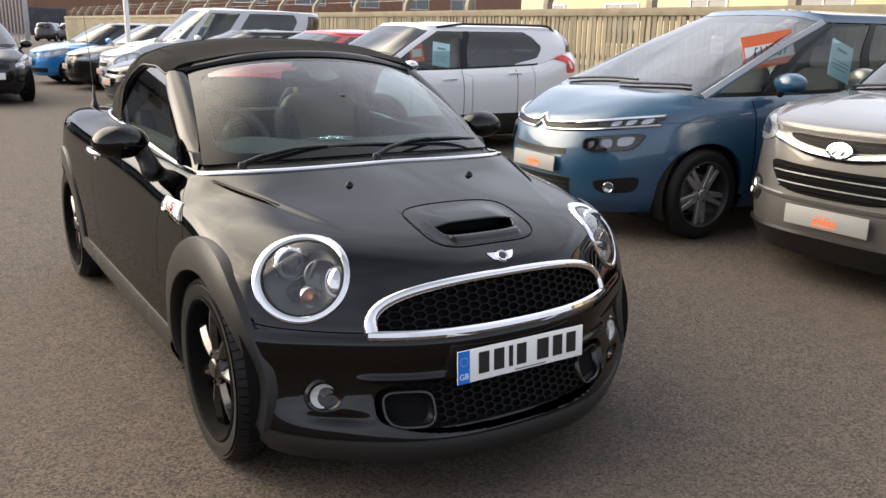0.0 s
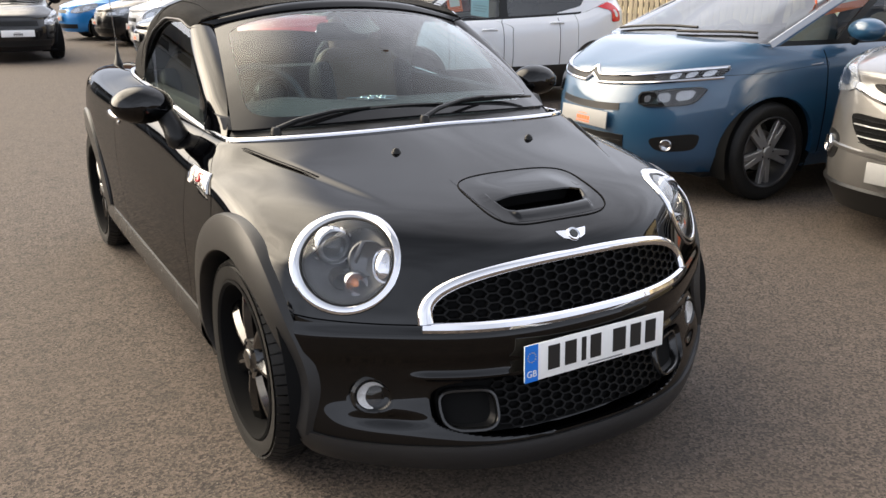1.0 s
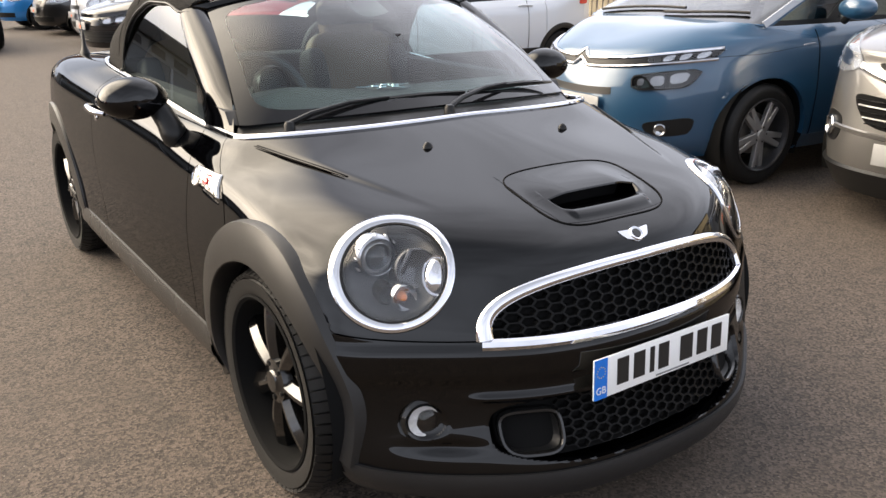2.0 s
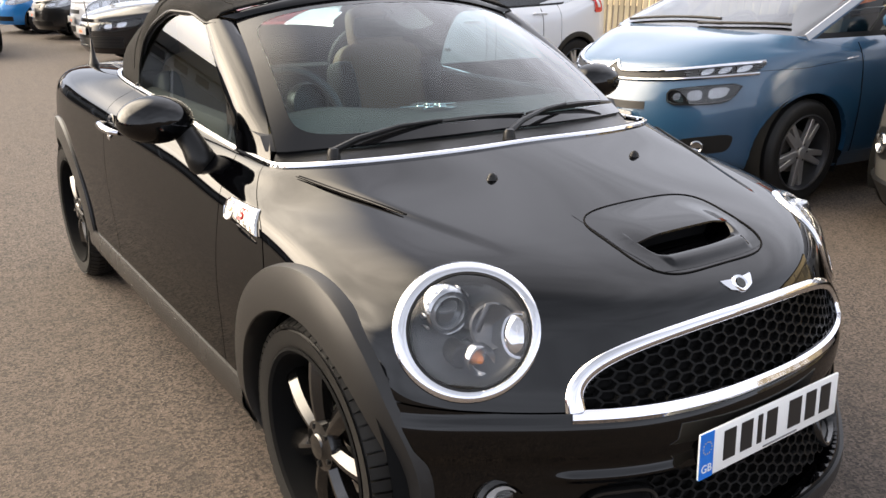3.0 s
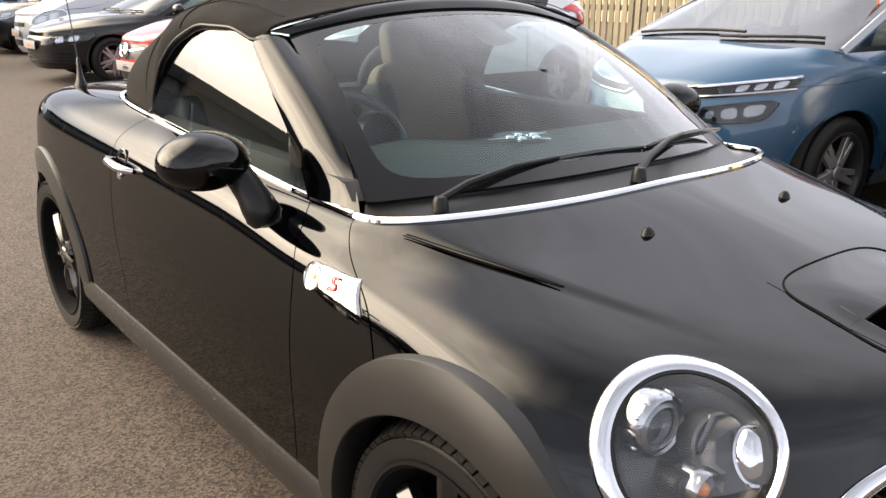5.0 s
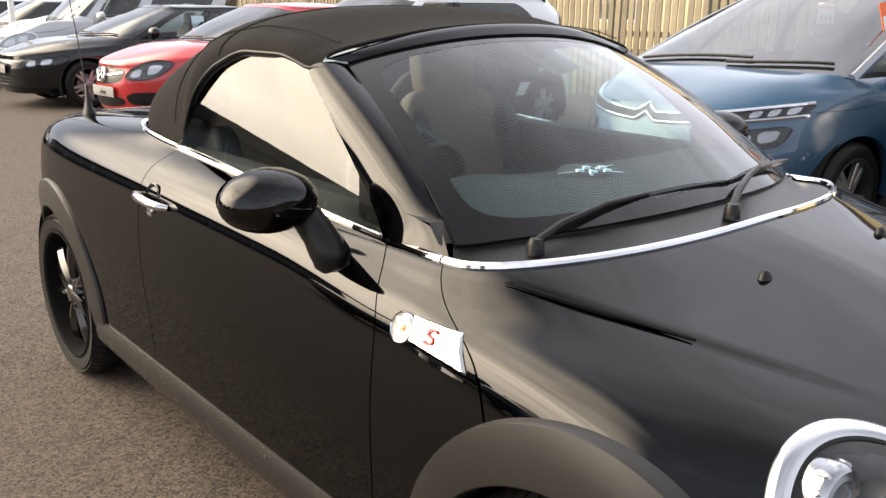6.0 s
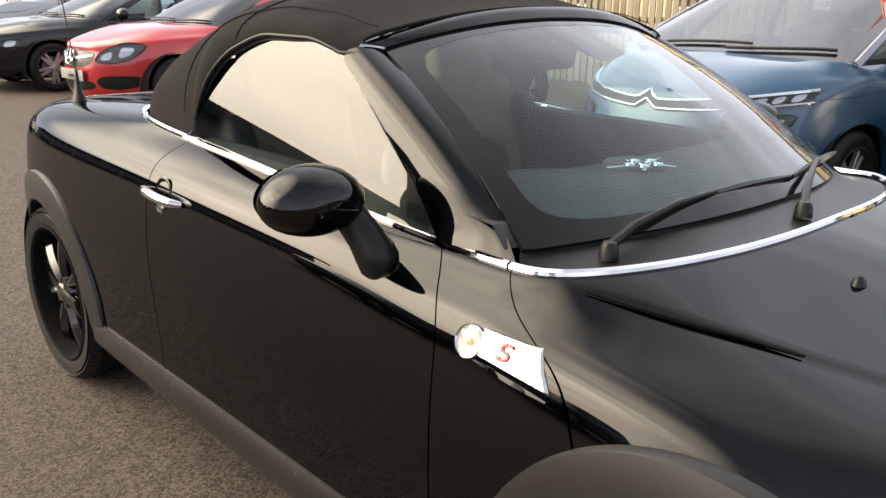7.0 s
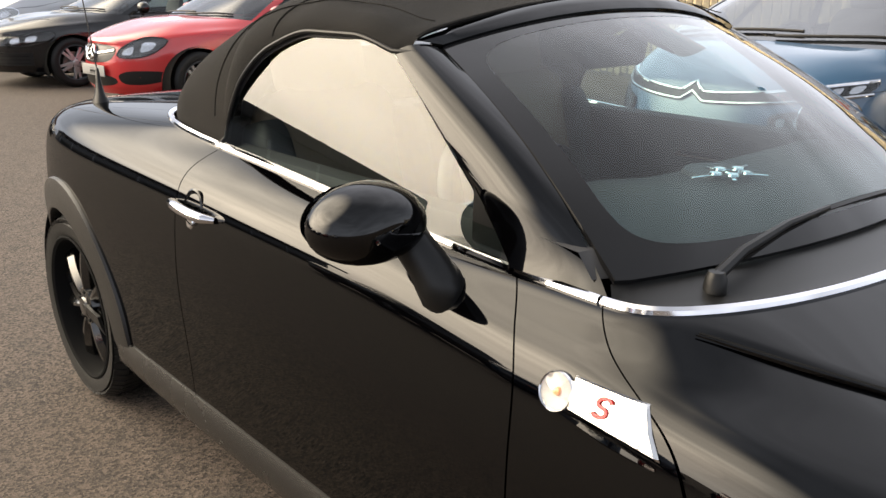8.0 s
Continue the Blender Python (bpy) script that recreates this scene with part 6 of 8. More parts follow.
class Car:
    """A closed car: sizes in metres from the front axle, nose towards -y."""

    def __init__(self, name, label, place, paint, wb, fo, ro, w, h, zn, yc, zc, y1, y2, zb, roof, wroof, r=0.32, square=2.6, tail=2.8, glass_mat=None, fine=1.0, category="car", clad=None, cabin=True, group="", ya=None, mid_pillar=None, last_pillar=None):
        self.root = thing(name, place, label, category, group)
        self.wb, self.fo, self.ro, self.w, self.h, self.r, self.paint = wb, fo, ro, w, h, r, paint
        yr = wb + ro
        zf, zm, zr = zb
        ya = y1 if ya is None else ya
        pb = mid_pillar or (lambda t: 1.48 + 0 * t)
        pc = last_pillar or (lambda t: 2.02 + 0 * t)
        q, t3 = square, tail
        rows = [
            (w - 0.07, -fo + 0.07, yr - 0.06, (0.20, 0.20, 0.21, 0.21, 0.21, 0.23, 0.26)),
            (w - 0.025, -fo + 0.015, yr - 0.01, (0.30, 0.30, 0.31, 0.32, 0.32, 0.33, 0.36)),
            (w - 0.008, -fo, yr, (0.46, 0.46, 0.48, 0.48, 0.48, 0.50, 0.52)),
            (w, -fo + 0.012, yr - 0.01, (0.60, 0.60, 0.64, 0.64, 0.64, 0.66, 0.66)),
            (w - 0.012, -fo + 0.05, yr - 0.03, (zn - 0.10, zn - 0.09, 0.76, zf - 0.18, zm - 0.18, zr - 0.18, zr - 0.20)),
            (w - 0.035, -fo + 0.11, yr - 0.05, (zn, zn + 0.01, zf - 0.10, zf - 0.09, zm - 0.09, zr - 0.10, zr - 0.11)),
            (w - 0.065, -fo + 0.11 + 0.42 * (yc + fo), yr - 0.08, (zn + 0.62 * (zc - zn), zn + 0.7 * (zc - zn), zf - 0.05, zf - 0.04, zm - 0.04, zr - 0.05, zr - 0.05)),
            (w - 0.095, yc, yr - 0.11, (zc, zc - 0.01, zf + 0.02, zf, zm, zr, zr)),
        ]
        self.skin = Skin([Line(a, b, c, q, t3, z, (y1, y1, y1, y1, y1, y1, (y1 + ya) / 2, ya)[k], y2) for k, (a, b, c, z) in enumerate(rows)])
        ryf, ryr, r1, r2 = roof
        mid = lambda a, b, f: a * (1 - f) + b * f
        self.top = Skin([
            Line(w - 0.100, yc + 0.012, yr - 0.12, q, t3, (zc, zc - 0.01, zf + 0.02, zf, zm, zr, zr), ya, y2),
            Line(mid(w - 0.10, wroof, 0.42), mid(yc, ryf, 0.52) - 0.02, mid(yr - 0.11, ryr, 0.5) + 0.05, q + 0.2, t3 + 0.2, tuple(mid(a, b, 0.52) + 0.01 for a, b in zip((zc, zc, zf, zf, zm, zr, zr), (h - 0.06, h - 0.07, h - 0.10, h - 0.10, h - 0.09, h - 0.12, h - 0.10))), mid(ya, r1, 0.5), mid(y2, r2, 0.5)),
            Line(wroof, ryf, ryr, q + 0.6, t3 + 0.6, (h - 0.05, h - 0.06, h - 0.09, h - 0.10, h - 0.09, h - 0.11, h - 0.09), r1, r2),
            Line(wroof - 0.09, ryf + 0.10, ryr - 0.10, q + 0.4, t3 + 0.4, (h - 0.022, h - 0.028, h - 0.04, h - 0.04, h - 0.03, h - 0.05, h - 0.05), r1 + 0.05, r2 - 0.05),
            Line(0.02, ryf + 0.45, ryr - 0.5, 2, 2, (h - 0.004, h - 0.004, h - 0.002, h, h - 0.005, h - 0.02, h - 0.025), r1 + 0.3, r2 - 0.3),
        ])
        n = int(150 * fine)
        arch = self.arch
        S, root = self.skin, self.root
        S.patch(-1.0, 1.0, 4.55, 6.99, n, int(40 * fine), cut=arch).part("bonnet", paint, root)
        S.patch(-1.0, 1.0, 0.0, 4.53, n, int(46 * fine), cut=arch).part("front_end", paint, root)
        for sg in (1, -1):
            o = (lambda a, b: (a, b)) if sg > 0 else (lambda a, b: (-b, -a))
            S.patch(*o(1.002, 1.44), 0.9, 6.99, int(60 * fine), int(60 * fine), cut=arch).part("front_door", paint, root)
            S.patch(*o(1.446, 1.985), 0.9, 6.99, int(70 * fine), int(60 * fine), cut=arch).part("rear_door", paint, root)
            S.patch(*o(1.99, 2.45), 0.9, 6.99, int(110 * fine), int(60 * fine), cut=arch).part("rear_wing", paint, root)
            S.patch(*o(0.9, 2.45), 0.0, 0.89, int(120 * fine), 10, out=0.004, cut=arch).part("sill", clad or paint, root)
            for yc_ in (0.0, wb):
                a = np.radians(np.linspace(-4, 184, 41))
                rr = r + 0.042
                p = S.find(y=yc_ - rr * np.cos(a), z=np.maximum(0.2, r + 0.005 + rr * np.sin(a)), s_range=(0.3, 1.6) if (yc_ == 0 and sg > 0) else (-1.6, -0.3) if yc_ == 0 else (1.3, 2.9) if sg > 0 else (-2.9, -1.3), t_range=(0, 6.5))
                ring, nrm = S(*p), S.normal(*p)
                wid = 0.030 if clad else 0.012
                Shape().sweep(ring, nrm, [(-wid, -0.03), (-wid, 0.004), (0.0, 0.009 if clad else 0.005), (wid, 0.004), (wid, -0.03)]).part("arch_lip", clad or paint, root)
                well = [[(-sg * xx, yc_ - (r + 0.05) * math.cos(radians(a)), r + (r + 0.05) * math.sin(radians(a))) for xx in (w - 0.05, w - 0.42)] for a in range(-25, 206, 10)]
                Shape().grid(np.array(well)).part("arch_liner", DARK, root)
        S.patch(2.452, 2.999, 0.0, 6.99, int(50 * fine), int(50 * fine)).part("tail_end", paint, root)
        S.patch(-2.999, -2.452, 0.0, 6.99, int(50 * fine), int(50 * fine)).part("tail_end", paint, root)
        Shape().box((0, wb / 2, 0.19), (2 * w - 0.35, wb + 0.9, 0.03), 0.01).part("floor_pan", DARK, root)
        inner = Shape()
        S.patch(-2.99, 2.99, 0.4, 6.6, 160, 30, out=-0.05, lip=0, shape=inner, cut=lambda x, y, z: self.arch(x, y, z, 0.09))
        inner.part("inner_body", DARK, root)
        # cabin: roof, pillars, glass
        T, gm = self.top, glass_mat or TINTED
        T.patch(-3, 3, 1.92, 4, int(180 * fine), 24, lip=0).part("roof", paint, root)
        for sg in (1, -1):
            o = (lambda a, b: (a, b)) if sg > 0 else (lambda a, b: (-b, -a))
            T.patch(*o(0.90, 1.03), 0.0, 1.93, 12, 24, out=0.004).part("screen_pillar", paint, root)
            def span(lo, hi, t0, t1, ns, nt, out, lip=0.010):
                if sg > 0:
                    return T.patch(lo, hi, t0, t1, ns, nt, out=out, lip=lip)
                return T.patch(lambda t: -hi(t), lambda t: -lo(t), t0, t1, ns, nt, out=out, lip=lip)
            span(pb, lambda t: pb(t) + 0.05, 0.0, 1.93, 8, 20, 0.002).part("door_pillar", SATIN_BLACK, root)
            span(pc, lambda t: 2.46 + 0 * t, 0.0, 1.93, 40, 30, 0.003).part("rear_pillar", paint, root)
            T.patch(*o(1.02, 2.05), -0.0, 0.10, 60, 4, out=0.004).part("waist_rail", SATIN_BLACK, root)
            span(lambda t: 1.03 + 0 * t, pb, 0.08, 1.88, 30, 20, -0.004, 0).part("side_window", SIDE_GLASS if mid_pillar else gm, root).visible_shadow = False
            span(lambda t: pb(t) + 0.05, lambda t: pc(t) + 0.02, 0.08, 1.88, 30, 20, -0.004, 0).part("side_window", gm, root).visible_shadow = False
        T.patch(-0.91, 0.91, 0.0, 1.95, 60, 24, out=-0.002, lip=0).part("windscreen", CAR_SCREEN, root).visible_shadow = False
        T.patch(2.45, 2.999, 0.05, 1.95, 30, 20, out=-0.003, lip=0).part("rear_window", TINTED, root)
        T.patch(-2.999, -2.45, 0.05, 1.95, 30, 20, out=-0.003, lip=0).part("rear_window", TINTED, root)
        if cabin:
            d = Shape()
            rows = [[(x, yc + 0.10 + 0.30 * (x / w) ** 2, zc - 0.03), (x, yc + 0.45, zc - 0.01), (x, yc + 0.75, zc - 0.04), (x, yc + 0.80, zc - 0.35)] for x in np.linspace(-w + 0.14, w - 0.14, 16)]
            d.grid(np.array(rows)).part("dashboard", TRIM_DARK, root)
            for sx in (-0.38, 0.38):
                seat_shape((sx, y1 + 1.25, zf - 0.13), (0.48, 0.15, 0.64), -12).part("front_seat", TRIM_GREY, root)
                seat_shape((sx, y1 + 1.36, zf + 0.27), (0.27, 0.11, 0.20), -10).part("headrest", TRIM_GREY, root)
                seat_shape((sx, y2 + 0.42, zf + 0.22), (0.26, 0.10, 0.18), -10).part("rear_headrest", TRIM_GREY, root)
            seat_shape((0, y2 + 0.38, zf - 0.12), (1.25, 0.16, 0.60), -12).part("rear_seat", TRIM_GREY, root)
            sw_ = Matrix.Translation((-0.38, yc + 0.92, zc - 0.10)) @ Matrix.Rotation(radians(64), 4, "X")
            Shape().tube([tuple(sw_ @ Vector((0.18 * math.cos(2 * math.pi * k / 32), 0.18 * math.sin(2 * math.pi * k / 32), 0))) for k in range(32)], 0.015, 8, closed=True).part("steering_wheel", TRIM_DARK, root)

    def arch(self, x, y, z, grow=0.038):
        rr = (self.r + grow) ** 2
        return (np.abs(x) > self.w - 0.42) & (((y ** 2 + (z - self.r) ** 2) < rr) | (((y - self.wb) ** 2 + (z - self.r) ** 2) < rr))

    def wheels(self, spokes, style, face, pocket, rim=0.215, turn=0.3):
        for k, (x, y) in enumerate(((-1, 0), (1, 0), (-1, self.wb), (1, self.wb))):
            wheel(self.root, "wheel", x * (self.w - 0.135), y, self.r, 0.215, rim, spokes, style, face, pocket, turn=turn + k, tread=False)

    def front(self, x, z, out=0.0):
        p = self.skin.find(x=x, z=z, s_range=(0.0, 1.0) if x <= 0 else (-1.0, 0.0), t_range=(0.2, 6.0))
        return self.skin(*p) + self.skin.normal(*p) * out, self.skin.normal(*p)

    def along(self, name, pts, mat, prof, label="", out=0.0, parent=None):
        """A moulding through (x, z) places on the nose."""
        q = np.array(pts)
        p = self.skin.find(x=q[:, 0], z=q[:, 1], s_range=(-1.0, 1.0), t_range=(0.2, 6.0))
        n = self.skin.normal(*p)
        return Shape().sweep(self.skin(*p) + n * out, n, prof).part(name, mat, parent or self.root, label)

    def decal(self, name, pts, mat, label="", out=0.004, parent=None, side=False, top=False, sg=1, lip=0.02, smooth=2):
        """A rounded outline of (x, z) places on the nose, or (y, z) places on a flank, filled as a shell that follows the skin. sg: 1 for the car's right, -1 for its left."""
        q = np.array(pts, float)
        for _ in range(smooth):
            nx = np.roll(q, -1, 0)
            q = np.stack([q * 0.78 + nx * 0.22, q * 0.22 + nx * 0.78], 1).reshape(-1, 2)
        q = np.concatenate([q + (np.roll(q, -1, 0) - q) * f for f in np.arange(5) / 5], 1).reshape(-1, 2)
        cen = q.mean(0)
        rings = np.array([[cen + (p - cen) * f for f in (1.0, 1.0, 0.85, 0.68, 0.5, 0.32, 0.15, 0.02)] for p in q])
        skin = self.top if top else self.skin
        if side:
            s, t = skin.find(y=rings[..., 0], z=rings[..., 1], s_range=(0.75, 2.9) if sg > 0 else (-2.9, -0.75), t_range=(0.02, 6.9 if not top else 2.2))
        else:
            s, t = skin.find(x=-sg * rings[..., 0], z=rings[..., 1], s_range=(-1.0, 1.0), t_range=(0.1, 6.2))
        n = skin.normal(s, t)
        p = skin(s, t) + n * out
        p[:, 0] -= n[:, 0] * lip
        return Shape().grid(p, wrap_u=True).part(name, mat, parent or self.root, label, angle=50)

    def lamps(self, name, pts, label, pockets, bowl=None, rim=None, smooth=1, shine=REFLEX):
        """A lamp of that outline on each side: bowl, bright pockets, an edge and a clear cover."""
        for sg in (1, -1):
            lamp = self.decal(name, pts, bowl or MESH_BLACK, label, 0.006, sg=sg, smooth=smooth)
            for pk in pockets:
                self.decal("reflector", pk, shine, "", 0.011, lamp, sg=sg, lip=0.006, smooth=1)
            if rim:
                cen = np.mean(pts, 0)
                q = np.array(pts, float)
                for _ in range(smooth):
                    nx = np.roll(q, -1, 0)
                    q = np.stack([q * 0.78 + nx * 0.22, q * 0.22 + nx * 0.78], 1).reshape(-1, 2)
                s, t = self.skin.find(x=-sg * q[:, 0], z=q[:, 1], s_range=(-1.0, 1.0), t_range=(0.1, 6.2))
                Shape().sweep(self.skin(s, t), self.skin.normal(s, t), [(-0.006, -0.01), (-0.005, 0.018), (0.005, 0.018), (0.006, -0.01)], closed=True).part("lamp_rim", rim, lamp)
            self.decal("lamp_cover", pts, LENS, "", 0.018, lamp, sg=sg, smooth=smooth)

    def gap(self, s, t0, t1, name="door_gap"):
        for sg in (1, -1):
            tt = np.linspace(t0, t1, 24)
            Shape().tube([self.skin(s * sg, t) for t in tt], 0.004, 6).part(name, DARK, self.root)

    def handle(self, y, z, mat):
        for sg in (1, -1):
            p = self.skin.find(y=y, z=z, s_range=(1.0, 2.2) if sg > 0 else (-2.2, -1.0), t_range=(3, 6.8))
            c, n = self.skin(*p), self.skin.normal(*p)
            Shape().tube([c + np.array((0, dy, 0)) + n * o_ for dy, o_ in ((-0.10, 0.0), (-0.085, 0.022), (0.0, 0.030), (0.085, 0.022), (0.10, 0.0))], [0.010, 0.013, 0.014, 0.013, 0.010], 10).part("door_handle", mat, self.root)

    def mirrors(self, y, z, mat, size=(0.11, 0.075, 0.078)):
        for sg in (1, -1):
            c = Vector((-sg * (self.w + 0.06), y, z))
            rows = [[tuple(c + Vector((size[0] * math.sin(a) ** 0.7 * math.cos(b), -math.cos(a) * size[1] * (1.2 if a < math.pi / 2 else 0.6), size[2] * math.sin(a) ** 0.7 * math.sin(b)))) for b in np.linspace(0, 2 * math.pi, 24, endpoint=False)] for a in np.linspace(0, math.pi, 15)]
            mo = Shape().grid(np.array(rows), wrap_v=True).part("door_mirror", mat, self.root)
            Shape().tube([tuple(c + Vector((sg * 0.06, 0, -0.05))), (-sg * (self.w - 0.05), y + 0.02, z - 0.09)], 0.025, 10).part("mirror_foot", SATIN_BLACK, mo)

    def plate(self, z, mat, bar, width=0.52, out=0.012):
        p, n = self.front(0.0, z, out)
        m = facing(Vector(p), Vector((0, -1, max(0, float(n[2])))))
        pl = Shape().box((0, 0, 0), (width, 0.112, 0.008), 0.002, m).part("number_plate", mat, self.root, "plate with plain printed bars")
        bars(Shape(), m @ Matrix.Translation((0, 0, 0.0045)), [(-0.06 + 0.03 * k, -0.012, 0.024, 0.026) for k in range(5)] + [(0, -0.037, 0.15, 0.007), (-0.01, 0.018, 0.10, 0.004)]).part("plate_print", bar, pl)
        return pl

    def wipers(self):
        for u0, u1 in ((-0.55, 0.10), (0.02, 0.62)):
            path = [self.top(-(u0 + (u1 - u0) * f), 0.05 + 0.10 * math.sin(math.pi * 0.5 * f)) + np.array((0, -0.012, 0.012)) for f in np.linspace(0, 1, 14)]
            Shape().tube(path, 0.010, 8).part("wiper", SATIN_BLACK, self.root)


def card_text(parent, body, m, size, mat):
    """A line of print in the built-in font."""
    cu = bpy.data.curves.new("print", "FONT")
    cu.body, cu.size, cu.align_x, cu.align_y, cu.extrude = body, size, "CENTER", "CENTER", 0.0006
    cu.materials.append(mat)
    ob = new("card_print", cu)
    ob.parent, ob.matrix_local = parent, m
    return ob


# blue people carrier
BLUE = car_paint("steel_blue_paint", (0.014, 0.060, 0.122), 0.15, 0.36, wear=0.012)
carrier = Car("people_carrier", "steel-blue metallic people carrier parked nose-out in a row", pose(3.30, 2.165, 0, 0, 0, -94.5), BLUE, 2.785, 0.885, 0.76, 0.905, 1.685, 0.86, -0.20, 1.055, 0.42, 2.45, (1.02, 1.06, 1.12), (1.20, 3.25, 1.38, 2.75), 0.635, 0.335, 2.5, 2.8, SIDE_GLASS, 1.3, ya=-0.04, mid_pillar=lambda t: 1.70 - 0.155 * t)
carrier.wheels(5, "twin", RIM_GREY, RIM_DARK, 0.238)


# slim lamps and twin chrome bars that meet in a chevron
def bar_z(x, low):
    return (0.752 + 0.137 * x * x if low else 0.803 + 0.165 * x * x) + 0.050 * max(0, 1 - abs(x) / 0.070)


for low in (True, False):
    carrier.along("chrome_bar", [(x, bar_z(x, low)) for x in np.linspace(-0.755, 0.755, 121)], CHROME, [(-0.010, -0.006), (-0.008, 0.008), (0.0, 0.011), (0.008, 0.008), (0.010, -0.006)], "chrome grille bar rising to a chevron", 0.004)
carrier.along("grille_slot", [(x, (bar_z(x, True) + bar_z(x, False)) / 2) for x in np.linspace(-0.54, 0.54, 60)], SATIN_BLACK, [(-0.022, -0.004), (-0.018, 0.003), (0.018, 0.003), (0.022, -0.004)], "", 0.002)
slim = [(x, bar_z(x, False) - 0.006) for x in np.linspace(0.48, 0.765, 7)] + [(0.752, 0.850)] + [(x, bar_z(x, True) + 0.006) for x in np.linspace(0.735, 0.50, 6)]
carrier.lamps("daytime_lamp", slim, "slim clear daytime lamp", [[(x0, bar_z(x0, True) + 0.014), (x0 + 0.005, bar_z(x0, False) - 0.014), (x0 + w_, bar_z(x0 + w_, False) - 0.014), (x0 + w_ - 0.01, bar_z(x0 + w_, True) + 0.014)] for x0, w_ in ((0.56, 0.05), (0.625, 0.045), (0.685, 0.045))])
carrier.lamps("head_lamp", [(0.430, 0.712), (0.50, 0.730), (0.60, 0.750), (0.725, 0.770), (0.708, 0.700), (0.685, 0.662), (0.60, 0.645), (0.445, 0.632)], "clear head lamp with bright reflectors", [[(0.468, 0.660), (0.466, 0.698), (0.500, 0.706), (0.502, 0.664)], [(0.535, 0.662), (0.530, 0.716), (0.590, 0.730), (0.598, 0.668)], [(0.62, 0.676), (0.615, 0.738), (0.690, 0.752), (0.680, 0.690)]], None, SATIN_BLACK, shine=DIM_REFLEX)
for sg in (1, -1):
    carrier.decal("fog_recess", [(0.505, 0.425), (0.62, 0.452), (0.728, 0.476), (0.72, 0.40), (0.697, 0.355), (0.55, 0.338)], SATIN_BLACK, "black fog lamp recess", 0.002, sg=sg)
    p, n = carrier.front(-sg * 0.600, 0.388, 0.006)
    Shape().lathe([(0.040, -0.01), (0.040, 0.004), (0.034, 0.008), (0.028, 0.0), (0.012, -0.004), (0, -0.004)], 28, facing(Vector(p), Vector(n))).part("fog_lamp", REFLEX, carrier.root, "round fog lamp")
    # a short chrome dash on the wing
    ds, dt_ = carrier.skin.find(y=np.linspace(0.27, 0.38, 6), z=np.linspace(0.900, 0.910, 6), s_range=(0.6, 1.6) if sg > 0 else (-1.6, -0.6), t_range=(3, 6.9))
    Shape().sweep(carrier.skin(ds, dt_), carrier.skin.normal(ds, dt_), [(-0.006, -0.004), (-0.004, 0.005), (0.004, 0.005), (0.006, -0.004)]).part("wing_dash", CHROME, carrier.root)
carrier.along("mouth", [(x, 0.602 + 0.02 * (x / 0.4) ** 2) for x in np.linspace(-0.34, 0.31, 40)], SATIN_BLACK, [(-0.026, -0.02), (-0.022, 0.003), (0.022, 0.003), (0.026, -0.02)], "black slot mouth")
carrier.along("mouth_lip", [(x, 0.578 + 0.02 * (x / 0.4) ** 2) for x in np.linspace(-0.34, 0.31, 40)], CHROME, [(-0.005, -0.004), (0, 0.009), (0.005, -0.004)])
carrier.along("lower_grille", [(x, 0.36) for x in np.linspace(-0.36, 0.36, 30)], SATIN_BLACK, [(-0.075, -0.02), (-0.07, 0.003), (0.06, 0.003), (0.065, -0.02)], "black lower grille")
for k in range(3):
    carrier.along("grille_slat", [(x, 0.32 + 0.035 * k) for x in np.linspace(-0.34, 0.34, 24)], GLOSS_BLACK, [(-0.005, 0), (0, 0.010), (0.005, 0)])
carrier.plate(0.515, GREY_CARD, ORANGE)
for y_ in (0.42,):
    for sg in (1, -1):
        gs_, gt_ = carrier.skin.find(y=np.linspace(0.44, 0.42, 24), z=np.linspace(0.28, 0.99, 24), s_range=(0.7, 1.7) if sg > 0 else (-1.7, -0.7), t_range=(0.3, 6.9))
        Shape().tube(carrier.skin(gs_, gt_), 0.004, 6).part("door_gap", DARK, carrier.root)
carrier.gap(1.62, 1.0, 6.9), carrier.gap(1.988, 1.0, 6.9)
carrier.handle(1.50, 0.92, BLUE), carrier.handle(2.48, 0.94, BLUE)
carrier.mirrors(0.66, 1.125, BLUE, (0.125, 0.09, 0.075))
carrier.wipers()
COVER = material("light_grey_cover", (0.33, 0.34, 0.36), 0.35, metal=0.4, grain=0.05, scale=120)
PRINT_DARK = material("card_ink", (0.03, 0.035, 0.03), 0.5, grain=0.1, scale=80)
for sg in (1, -1):
    Shape().sweep([carrier.top(sg * (0.965 + 0.02 * f), 0.02 + 1.9 * f) for f in np.linspace(0, 1, 20)], [carrier.top.normal(sg * 0.97, 0.02 + 1.9 * f) for f in np.linspace(0, 1, 20)], [(-0.024, -0.004), (-0.020, 0.008), (0.020, 0.008), (0.024, -0.004)]).part("pillar_cover", COVER, carrier.root, "silver screen pillar cover")
    # black pillar behind the front quarter window, leaning back
    lo, hi = (lambda t: 1.235 - 0.088 * t), (lambda t: 1.275 - 0.088 * t)
    (carrier.top.patch(lo, hi, 0.05, 1.9, 6, 16, out=0.003) if sg > 0 else carrier.top.patch(lambda t: -hi(t), lambda t: -lo(t), 0.05, 1.9, 6, 16, out=0.003)).part("quarter_pillar", SATIN_BLACK, carrier.root)
